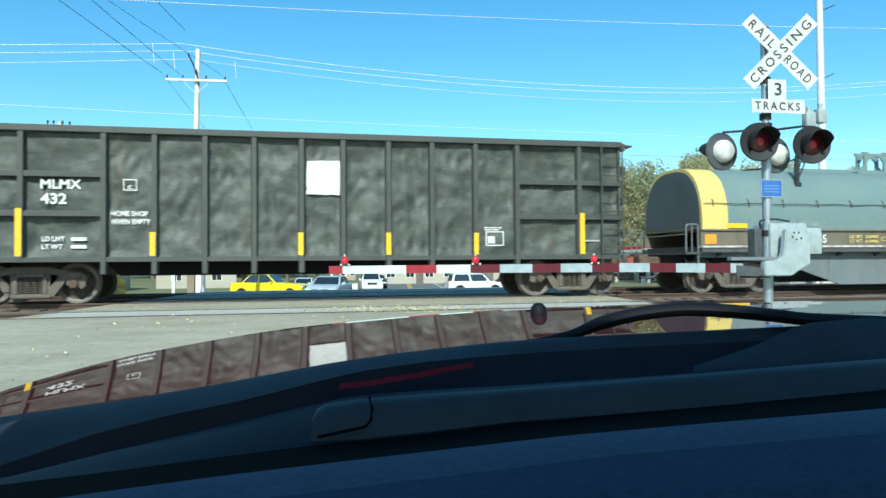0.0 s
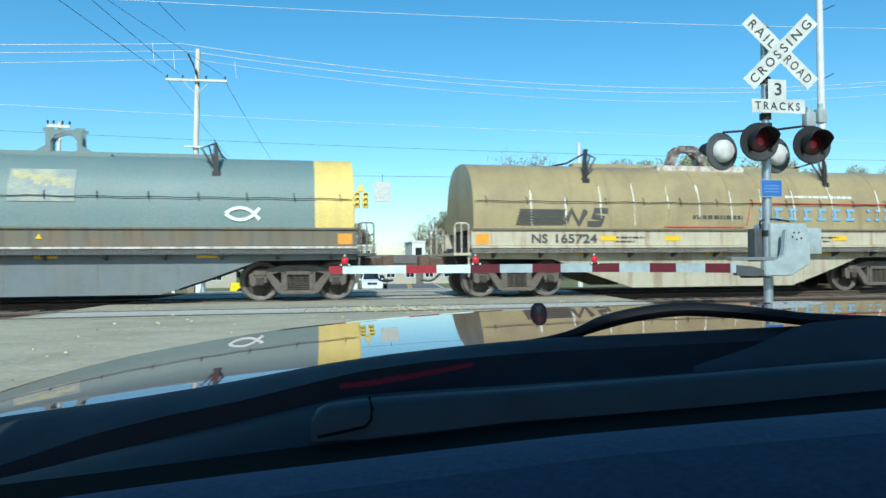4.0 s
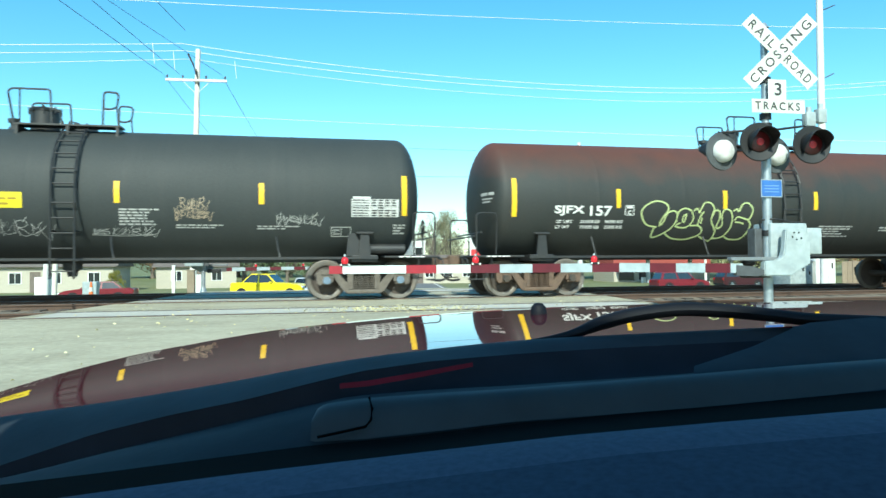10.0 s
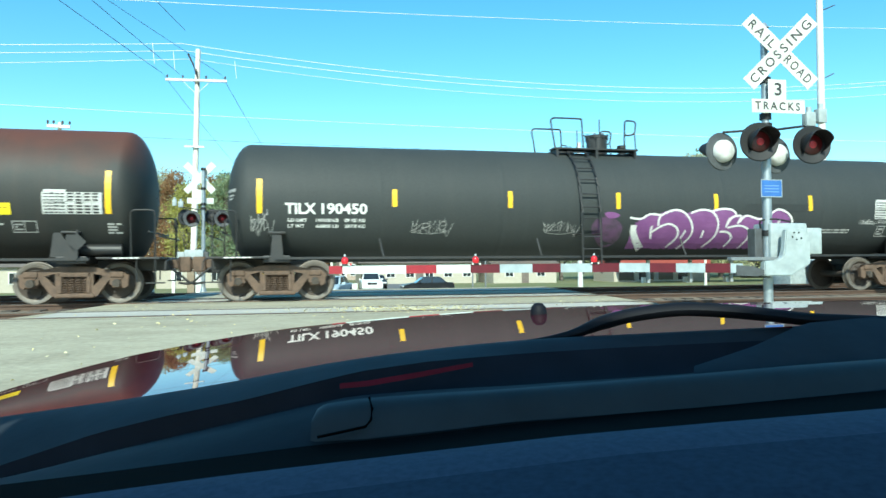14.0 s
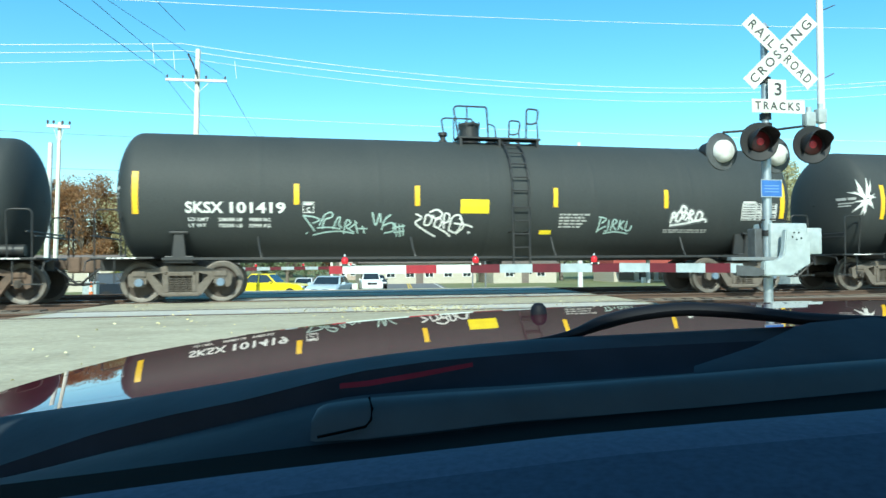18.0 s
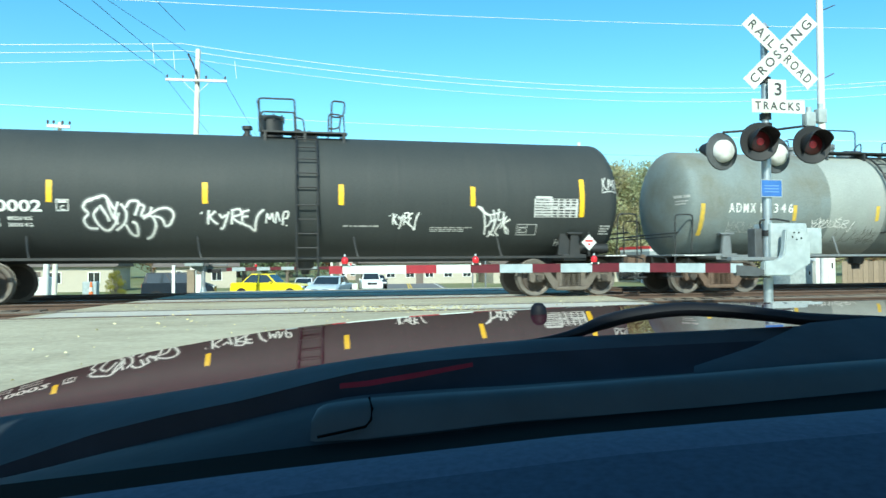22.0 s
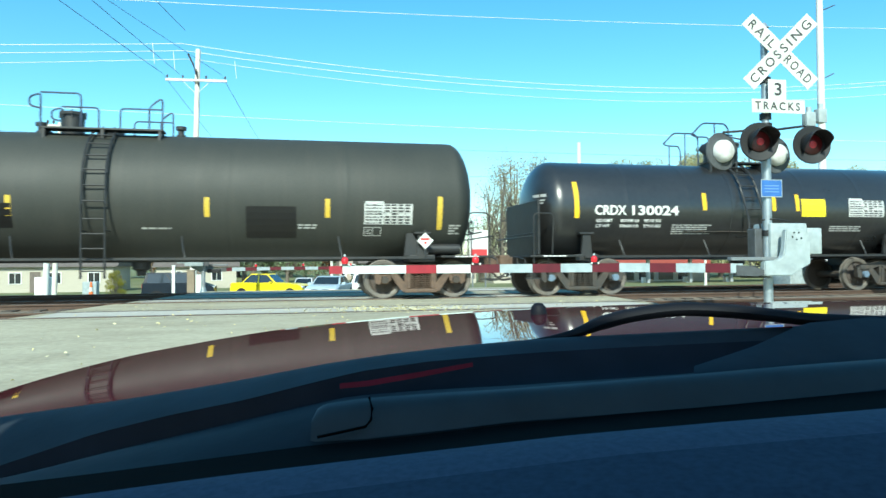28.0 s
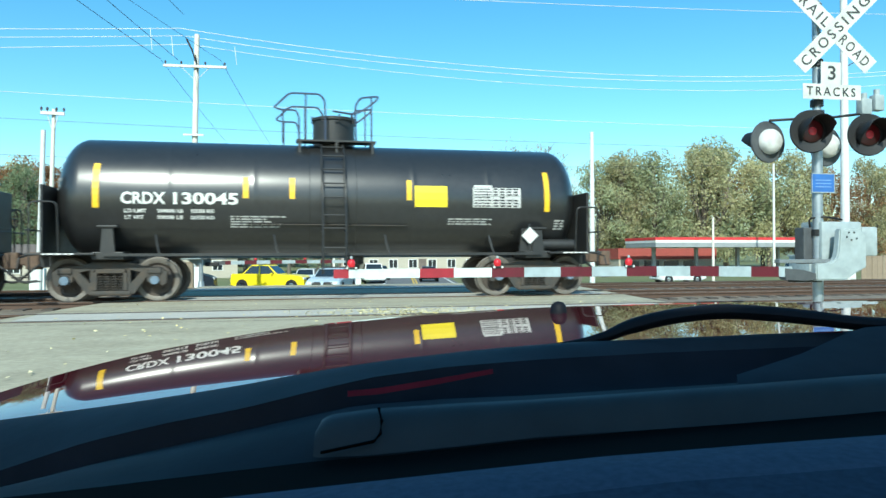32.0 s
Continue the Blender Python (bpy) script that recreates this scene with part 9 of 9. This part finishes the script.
rng = random.Random(5)
G1, G2, G3 = "trees behind the gas station", "trees along the far road", "trees on the wooded rise"
KINDS = {"green": "broad olive-green tree in early autumn", "pine": "dense dark green evergreen tree", "mixed": "broad tree with yellowing autumn leaves", "brown": "rust-brown autumn tree in leaf", "yellow": "slender tree with yellow-green autumn leaves", "sparse": "half-bare tree with thin pale leaves"}
for x, y, h, s, leaf in ((49.8, 110, 18.3, 0, "green"), (51.9, 108, 19.0, 2, "mixed"), (57.2, 112, 20.3, 1, "green"), (57.7, 107, 19.4, 2, "green"), (67, 108, 21, 0, "mixed"), (74, 112, 23, 1, "green"), (81, 110, 21, 1, "mixed"), (88, 112, 21, 0, "mixed"), (95, 112, 19, 1, "brown"), (103, 112, 20, 0, "mixed"), (112, 115, 20, 1, "mixed"), (122, 115, 18, 2, "green"), (64, 126, 20, 1, "green"), (79, 128, 23, 0, "mixed"), (93, 128, 22, 1, "brown")):
    tree(x, y, h, s, leaf, KINDS[leaf], G1)
for x, y, h, s, leaf in ((27.6, 98, 15.0, 3, "sparse"), (28.6, 95, 17.0, 3, "sparse"), (31.2, 97, 18.3, 3, "sparse"), (34.3, 99, 18.8, 3, "sparse"), (37.9, 102, 18.5, 3, "sparse"), (40.9, 104, 16.8, 3, "sparse"),
                         (30.2, 170, 13.3, 3, "sparse"), (33.0, 165, 14.9, 3, "sparse"), (36.6, 168, 15.7, 2, "sparse"),
                         (-35.7, 105, 14.9, 2, "pine"), (-41.6, 108, 15.7, 0, "pine"), (-44.4, 104, 15.5, 2, "green"), (-50.5, 108, 16.0, 1, "green"), (-60, 110, 17, 0, "mixed"), (-14.2, 102, 14.0, 2, "yellow"), (-12.3, 106, 14.6, 2, "yellow"),
                         (-9.0, 100, 15.3, 2, "pine"), (-6.7, 103, 16.5, 0, "pine"), (-4.0, 106, 16.3, 2, "pine"), (-0.8, 104, 12.8, 1, "pine"), (1.9, 108, 12.3, 2, "pine"),
                         (4.4, 135, 17.2, 2, "brown"), (7.2, 140, 15.4, 2, "brown"), (15.1, 170, 12.7, 2, "brown"), (17.5, 175, 11.3, 2, "mixed")):
    tree(x, y, h, s, leaf, KINDS[leaf], G2)
for k in range(26):
    x = -103 + k * 4.25 + rng.uniform(-2, 2)
    y = 160 + rng.uniform(0, 30)
    leaf = rng.choice(["brown", "brown", "mixed"])
    tree(x, y, rng.uniform(22.5, 26) - max(0, x + 8) * 0.35, rng.randrange(3), leaf, KINDS[leaf], G3)
for k in range(26):
    x = 40 + k * 9 + rng.uniform(-4, 4)
    y = 185 + rng.uniform(0, 30)
    leaf = rng.choice(["green", "mixed", "mixed"])
    tree(x, y, rng.uniform(11, 15), rng.randrange(3), leaf, KINDS[leaf], G3)
bu = tagged(new("bush"), "round yellow-green bush before a house", "bush")
bu.matrix_basis = pose(-16.0, 70, ground_z(70) - 0.8) @ Matrix.Diagonal((0.32, 0.32, 0.30, 1))
share("stems", SHAPES[1][0], bu, Matrix.Identity(4))
me = SHAPES[0][1].copy()
me.materials.append(leaf_mat("yellow_green_bush_leaves", (0.22, 0.22, 0.03), (0.36, 0.32, 0.06)))
share("crown", me, bu, Matrix.Identity(4))

# ---- the car that the camera sits in ----
EYE_UP = EYE_Z - GROUND_NEAR
own = tagged(new("own_car"), "dark red car seen over its dashboard and glossy bonnet", "car")
HOOD_PAINT = mat("dark_red_clearcoat", (0.066, 0.006, 0.012), 0.4, spots=(0.056, 0.006, 0.012), amount=0.3, scale=2, bump=0.0, coat=1.0, spec=0.0)
HOOD_PAINT.node_tree.nodes["Principled BSDF"].inputs["Coat IOR"].default_value = 2.15
HOOD_PAINT.node_tree.nodes["Principled BSDF"].inputs["Coat Roughness"].default_value = 0.012
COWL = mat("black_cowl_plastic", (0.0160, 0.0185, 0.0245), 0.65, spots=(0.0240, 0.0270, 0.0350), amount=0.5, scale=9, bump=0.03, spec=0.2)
# lip paler, trough darker: sky light and shade put into the cowl's colours
COWL_LIP = mat("skylit_cowl_plastic", (0.0235, 0.0300, 0.0390), 0.7, spots=(0.0150, 0.0200, 0.0280), amount=0.5, scale=7, bump=0.03, spec=0.2)
COWL_SHADED = mat("shaded_cowl_plastic", (0.0120, 0.0130, 0.0190), 0.7, spots=(0.0210, 0.0215, 0.0290), amount=0.4, scale=9, bump=0.03, spec=0.1)
COVER = mat("slate_cover_plastic", (0.0270, 0.0310, 0.0350), 0.5, spots=(0.0190, 0.0220, 0.0260), amount=0.5, scale=9, bump=0.02, spec=0.25)
FRIT = mat("black_glass_border", (0.0010, 0.0010, 0.0013), 0.95, bump=0, spec=0.05)
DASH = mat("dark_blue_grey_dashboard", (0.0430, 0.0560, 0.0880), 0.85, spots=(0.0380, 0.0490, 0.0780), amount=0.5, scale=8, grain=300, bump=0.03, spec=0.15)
# lighter copy of DASH: the light on the dashboard's front edge is in its colour
DASH_LIT = mat("dark_blue_dashboard_lit", (0.0620, 0.0800, 0.1220), 0.8, spots=(0.0540, 0.0700, 0.1080), amount=0.5, scale=8, grain=300, bump=0.03, spec=0.2)
RED_TRIM = mat("dull_red_trim", (0.1152, 0.0085, 0.0192), 0.6, bump=0, spec=0.1)
WIPER = mat("black_wiper_rubber", (0.0075, 0.0085, 0.0125), 0.6, scale=20, bump=0, spec=0.15)
LINER = mat("grey_headliner", (0.10, 0.10, 0.10), 0.9)


def at(x, y, z):
    return Vector((x, y, z + EYE_UP))


def seen(u, v, d):
    return at((u - 784) / 1250 * d, d, (470 - v) / 1250 * d)


def strip(name, upper, lower, material, label="", bulge=0.0, n=60, m=8, parent=None):
    """A moulded strip between two edges, each a list of (sideways, height, distance)."""
    bm = bmesh.new()
    rows = []

    def along(edge, f):
        us = [p[0] for p in edge]
        u = us[0] + (us[-1] - us[0]) * f
        return seen(u, float(np.interp(u, us, [p[1] for p in edge])), float(np.interp(u, us, [p[2] for p in edge])))
    for i in range(n + 1):
        a, b = along(upper, i / n), along(lower, i / n)
        rows.append([bm.verts.new(a.lerp(b, k / m) + Vector((0, 0, bulge * math.sin(math.pi * k / m)))) for k in range(m + 1)])
    for a, b in zip(rows, rows[1:]):
        for k in range(m):
            bm.faces.new((a[k + 1], b[k + 1], b[k], a[k]))
    return part(name, bm, material, parent or own, label, smooth=True)


# bonnet: almost level, ending in a sharp crest; rear edge under the cowl lip
REAR = [(-300, 790), (-80, 745), (0, 732), (200, 706), (400, 676), (600, 642), (784, 618), (915, 606), (1050, 600), (1400, 585), (1800, 570)]
CREST = [(-300, 800), (-160, 742), (0, 688), (80, 664), (160, 643), (250, 622), (400, 596), (500, 581), (600, 571), (700, 562), (850, 552), (1000, 546), (1200, 541), (1500, 538), (1800, 536)]


def eased(table, u, w=60):
    us, vs = [p[0] for p in table], [p[1] for p in table]
    return sum(float(np.interp(u + w * k / 4, us, vs)) * (5 - abs(k)) for k in range(-4, 5)) / 25


BONNET_DROP = 0.15


def bonnet_rise(u, f):
    """Slope of the bonnet away from the driver: crowned, level in the middle, falling to the near wing."""
    x = min(1.1, max(-1.1, (u - 600) / 600))
    return 0.0157 + 0.0028 * x - 0.0023 * x * x + 0.0007 * x ** 3 + f * (-0.0188 + 0.0206 * x - 0.016 * x * x)


@functools.lru_cache(None)
def bonnet_line(u, steps=40):
    """Distances and heights along one line of the bonnet, from its rear edge to the crest."""
    br, bf = (eased(REAR, u) - 456) / 1250, (eased(CREST, u) - 470) / 1250
    f2 = min(1.0, max(0.0, (u - 500) / 900))
    d = (BONNET_DROP - 0.045 * f2 * f2 * (3 - 2 * f2)) / br
    q = math.hypot(1, (u - 784) / 1250)
    out = [(d, -br * d)]
    for k in range(steps):
        b = br + (bf - br) * (k + 0.5) / steps
        d += d * (br - bf) / steps / max(0.02, b + bonnet_rise(u, (k + 0.5) / steps) * q)
        out.append((d, -(br + (bf - br) * (k + 1) / steps) * d))
    return out


def bonnet_point(u, f):
    """A point of the bonnet: f runs from the rear edge (0) to the crest (1) and over it."""
    line = bonnet_line(u)
    d, z = line[min(40, round(f * 40))]
    if f > 1:
        d, z = d + 0.04 * (f - 1), z - 0.05 * (f - 1) ** 1.5 - 0.003 * (f - 1)
    return at((u - 784) / 1250 * d, d, z)


bm = bmesh.new()
fs = [k / 40 for k in range(41)] + [1.2, 1.6, 2.2, 3.0]
g = [[bm.verts.new(bonnet_point(-290 + 1880 * i / 120, f)) for f in fs] for i in range(121)]
for i in range(120):
    for k in range(len(fs) - 1):
        bm.faces.new((g[i][k], g[i + 1][k], g[i + 1][k + 1], g[i][k + 1]))
part("bonnet", bm, HOOD_PAINT, own, "dark red bonnet with a mirror-like clearcoat", smooth=True)

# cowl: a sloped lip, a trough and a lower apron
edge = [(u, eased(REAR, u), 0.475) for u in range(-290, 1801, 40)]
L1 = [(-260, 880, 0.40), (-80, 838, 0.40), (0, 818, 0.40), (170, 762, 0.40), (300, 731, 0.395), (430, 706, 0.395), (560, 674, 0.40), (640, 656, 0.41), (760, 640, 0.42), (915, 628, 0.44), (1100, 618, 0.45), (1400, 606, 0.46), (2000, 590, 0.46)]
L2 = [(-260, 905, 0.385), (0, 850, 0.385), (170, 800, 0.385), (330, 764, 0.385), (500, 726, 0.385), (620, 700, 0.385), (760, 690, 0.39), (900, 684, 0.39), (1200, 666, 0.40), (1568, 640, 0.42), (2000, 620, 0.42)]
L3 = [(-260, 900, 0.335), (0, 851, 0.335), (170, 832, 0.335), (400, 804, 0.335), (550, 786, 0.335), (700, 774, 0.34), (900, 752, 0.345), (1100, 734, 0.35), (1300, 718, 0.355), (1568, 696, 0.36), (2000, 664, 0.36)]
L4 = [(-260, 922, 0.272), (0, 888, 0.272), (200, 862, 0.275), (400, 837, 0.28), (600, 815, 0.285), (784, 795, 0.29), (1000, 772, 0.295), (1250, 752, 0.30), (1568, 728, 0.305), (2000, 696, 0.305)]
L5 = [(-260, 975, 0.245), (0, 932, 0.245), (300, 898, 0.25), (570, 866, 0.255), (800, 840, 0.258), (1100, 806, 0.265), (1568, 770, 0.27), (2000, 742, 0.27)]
strip("cowl_lip", edge, L1, COWL_LIP, "cowl lip behind the bonnet, sky light in its slate colour", 0.004)
strip("cowl_trough", L1, L2, COWL_SHADED, "trough in the cowl, shade in its black colour", -0.010)
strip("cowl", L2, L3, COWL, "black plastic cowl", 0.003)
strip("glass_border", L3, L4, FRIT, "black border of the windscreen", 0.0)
strip("dashboard_lit_edge", L4, L5, DASH_LIT, "dark blue front edge of the dashboard, light in its colour", 0.0015)
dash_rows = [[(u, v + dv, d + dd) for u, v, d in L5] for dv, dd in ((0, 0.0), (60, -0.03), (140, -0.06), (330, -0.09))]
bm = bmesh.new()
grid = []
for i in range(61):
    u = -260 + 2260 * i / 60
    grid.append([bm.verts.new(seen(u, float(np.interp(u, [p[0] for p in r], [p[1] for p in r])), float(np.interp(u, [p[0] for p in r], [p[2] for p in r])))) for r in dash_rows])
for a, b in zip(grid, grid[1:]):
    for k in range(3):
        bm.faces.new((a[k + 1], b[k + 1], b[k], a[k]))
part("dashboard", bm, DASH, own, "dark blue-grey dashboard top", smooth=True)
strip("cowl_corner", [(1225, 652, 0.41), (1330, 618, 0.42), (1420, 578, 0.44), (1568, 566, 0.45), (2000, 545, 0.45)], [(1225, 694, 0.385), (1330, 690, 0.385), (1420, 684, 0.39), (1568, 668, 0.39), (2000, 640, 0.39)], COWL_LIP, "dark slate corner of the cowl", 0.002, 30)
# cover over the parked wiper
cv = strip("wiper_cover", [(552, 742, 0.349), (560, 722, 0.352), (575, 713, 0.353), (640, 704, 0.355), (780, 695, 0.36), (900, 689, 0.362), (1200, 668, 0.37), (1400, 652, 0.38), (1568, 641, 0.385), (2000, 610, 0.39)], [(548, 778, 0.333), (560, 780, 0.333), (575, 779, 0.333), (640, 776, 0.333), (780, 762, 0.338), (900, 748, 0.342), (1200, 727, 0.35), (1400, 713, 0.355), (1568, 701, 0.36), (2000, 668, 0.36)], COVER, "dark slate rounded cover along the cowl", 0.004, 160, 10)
bm = bmesh.new()
tube(bm, [seen(652, 703, 0.350), seen(657, 722, 0.343), seen(655, 742, 0.338), seen(645, 754, 0.335), seen(560, 772, 0.330)], 0.0007, 6)
part("seam", bm, FRIT, cv)


def taper(bm, pts, radii, flat, n=10):
    """A round bar of changing thickness, flattened in height."""
    rings = []
    for i, p in enumerate(pts):
        d = (pts[min(i + 1, len(pts) - 1)] - pts[max(i - 1, 0)]).normalized()
        side = d.cross(Vector((0, 0, 1))).normalized()
        up = side.cross(d)
        r = float(np.interp(i / (len(pts) - 1), [q[0] for q in radii], [q[1] for q in radii]))
        rings.append([bm.verts.new(p + side * (r * math.cos(2 * math.pi * k / n)) + up * (r * flat * math.sin(2 * math.pi * k / n))) for k in range(n)])
    for a, b in zip(rings, rings[1:]):
        for k in range(n):
            bm.faces.new((a[k], a[(k + 1) % n], b[(k + 1) % n], b[k]))
    bm.faces.new(rings[0][::-1])
    bm.faces.new(rings[-1])


# wiper arm over the bonnet, washer nozzle
bm = bmesh.new()
arm_path = spline([seen(890, 611, 0.475), seen(960, 604, 0.475), seen(1015, 593, 0.475), seen(1060, 576, 0.475), seen(1120, 561, 0.475), seen(1200, 552, 0.475), seen(1280, 555, 0.470), seen(1360, 563, 0.465), seen(1430, 571, 0.46), seen(1560, 577, 0.45)], 5)
taper(bm, arm_path, [(0, 0.0012), (0.18, 0.0036), (0.35, 0.0066), (0.7, 0.0066), (1.0, 0.0056)], 0.72)
part("wiper_arm", bm, WIPER, own, "black wiper arm", smooth=True)
bm = bmesh.new()
knob = bonnet_point(952, 0.86)
lathe(bm, [(-0.012, 0.019), (0.004, 0.020), (0.018, 0.017), (0.026, 0.010), (0.028, 0.0)], "z", 20, knob)
part("washer_nozzle", bm, WIPER, own, "small black washer nozzle", smooth=True)
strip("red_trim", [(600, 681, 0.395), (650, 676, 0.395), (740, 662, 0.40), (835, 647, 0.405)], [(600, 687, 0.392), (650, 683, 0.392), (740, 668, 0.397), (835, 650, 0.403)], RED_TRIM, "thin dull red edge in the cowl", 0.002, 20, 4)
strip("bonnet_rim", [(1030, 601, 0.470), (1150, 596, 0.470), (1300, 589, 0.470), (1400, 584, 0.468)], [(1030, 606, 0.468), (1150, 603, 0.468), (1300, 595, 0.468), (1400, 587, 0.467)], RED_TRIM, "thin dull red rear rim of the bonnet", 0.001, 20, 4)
# shell round the eye
bm = bmesh.new()
box(bm, -0.30, 1.08, -1.9, -0.01, 0.30 + EYE_UP, 0.34 + EYE_UP, 0.015)
part("roof", bm, HOOD_PAINT, own)
bm = bmesh.new()
box(bm, -0.29, 1.07, -1.88, -0.03, 0.285 + EYE_UP, 0.298 + EYE_UP)
part("headliner", bm, LINER, own)
for s in (-1, 1):
    xa, xb = 0.39 + s * 0.70, 0.39 + s * 0.86
    bm = bmesh.new()
    tube(bm, [at(0.39 + s * 0.84, 0.30, -0.09), at(xa, -0.02, 0.31)], 0.035, 8)
    part("front_pillar", bm, HOOD_PAINT, own)
    bm = bmesh.new()
    tube(bm, [at(xa, -1.85, 0.31), at(0.39 + s * 0.84, -2.2, -0.05)], 0.06, 8)
    part("rear_pillar", bm, HOOD_PAINT, own)
    bm = bmesh.new()
    box(bm, min(0.39 + s * 0.84, 0.39 + s * 0.90), max(0.39 + s * 0.84, 0.39 + s * 0.90), -2.3, 0.42, -0.85 + EYE_UP, -0.10 + EYE_UP, 0.03)
    part("door", bm, HOOD_PAINT, own)
    bm = bmesh.new()
    box(bm, min(0.39 + s * 0.84, 0.39 + s * 0.93), max(0.39 + s * 0.84, 0.39 + s * 0.93), 0.50, 1.75, -0.85 + EYE_UP, -0.36 + EYE_UP, 0.03)
    part("wing", bm, HOOD_PAINT, own)
    for wy in (1.20, -1.40):
        bm = bmesh.new()
        xx = 0.39 + s * 0.83
        lathe(bm, [(-s * 0.1, 0.18), (-s * 0.1, 0.32), (s * 0.08, 0.32), (s * 0.08, 0.2), (s * 0.06, 0.0)], "x", 24, (xx, wy, 0.32))
        part("wheel", bm, TYRE, own, smooth=True)
bm = bmesh.new()
box(bm, -0.44, 1.22, 1.86, 2.02, -0.86 + EYE_UP, -0.52 + EYE_UP, 0.05)
part("front_bumper", bm, HOOD_PAINT, own, "dark red painted front bumper")
for k in range(4):
    bm = bmesh.new()
    box(bm, 0.05, 0.73, 1.855, 1.885, -0.50 + 0.03 * k + EYE_UP, -0.485 + 0.03 * k + EYE_UP, 0.004)
    part("grille_bar", bm, LAMP_BLACK, own)
for s in (-1, 1):
    bm = bmesh.new()
    box(bm, 0.39 + s * 0.60 - 0.16, 0.39 + s * 0.60 + 0.16, 1.80, 1.90, -0.50 + EYE_UP, -0.38 + EYE_UP, 0.03)
    part("headlight", bm, HEADLIGHT, own, "clear headlight", smooth=True)
bm = bmesh.new()
box(bm, -0.45, 1.23, -2.32, -2.22, -0.85 + EYE_UP, 0.0 + EYE_UP, 0.03)
part("tailgate", bm, HOOD_PAINT, own)
bm = bmesh.new()
box(bm, -0.45, 1.23, -2.25, 0.40, -0.92 + EYE_UP, -0.86 + EYE_UP)
box(bm, -0.40, 1.18, 0.41, 1.85, -0.9 + EYE_UP, -0.42 + EYE_UP, 0.04)
part("floor_pan", bm, COWL, own)
bm = bmesh.new()
box(bm, -0.20, 0.30, -0.75, -0.60, -0.7 + EYE_UP, -0.25 + EYE_UP, 0.05)
part("seat", bm, LINER, own)
bm = bmesh.new()
box(bm, 0.48, 0.98, -0.75, -0.60, -0.7 + EYE_UP, -0.25 + EYE_UP, 0.05)
part("seat", bm, LINER, own)


# ---- motion of the train ----
TRAIN_ROWS = [(0.0, 0.0), (1.0, 5.35), (2.0, 10.70), (3.0, 16.06), (4.0, 21.43), (5.0, 26.80), (6.0, 32.19), (7.0, 37.69), (8.0, 43.05), (9.0, 48.55),
              (10.0, 54.06), (11.0, 59.64), (12.0, 65.21), (13.0, 70.81), (14.0, 76.41), (15.0, 82.02), (16.0, 87.65), (17.0, 93.29), (18.0, 98.96), (19.0, 104.63),
              (20.0, 110.18), (21.0, 116.09), (22.0, 121.89), (23.0, 127.47), (24.0, 133.53), (25.0, 139.43), (26.0, 145.20), (27.0, 151.04), (28.0, 156.87), (29.0, 162.60),
              (30.0, 168.46), (31.0, 174.40), (32.0, 180.33)]


def gone(t):
    return float(np.interp(t, [r[0] for r in TRAIN_ROWS], [r[1] for r in TRAIN_ROWS]))


def motions():
    for car, u0 in MOVING:
        walk(car, [(t, pose(u0 - s, YC, 0)) for t, s in TRAIN_ROWS])
    for w, x in ROLLING:
        rows = [(k * 0.1, Matrix.Translation((x, 0, WHEEL_R)) @ Matrix.Rotation(-gone(k * 0.1) / WHEEL_R, 4, "Y")) for k in range(321)]
        walk(w, rows)
    def ride(x, y, z, yaw, nose, back):
        return pose(x, y, z, 0, 0, -yaw) @ Matrix.Rotation(radians(-nose), 4, "X") @ Matrix.Translation((0, back, -EYE_UP))
    walk(own, [(0.0, ride(0, 0, 0.786, 12.0, 0, 0)), (28.5, ride(0, 0, 0.786, 12.0, 0, 0)), (28.7, ride(0, 0.10, 0.796, 12.5, 0.05, -0.003)),
               (29.0, ride(-0.05, 0.57, 0.85, 13.4, 0.2, -0.012)), (29.5, ride(0.10, 1.05, 0.92, 13.9, 0.5, -0.03)), (30.0, ride(0.10, 1.08, 0.95, 13.3, 0.65, -0.034)),
               (31.0, ride(0.08, 1.06, 0.945, 13.3, 0.65, -0.034)), (32.0, ride(0.02, 1.02, 0.95, 13.3, 0.65, -0.034))])
    for v, rows in DRIVEN:
        walk(v, rows)


motions()
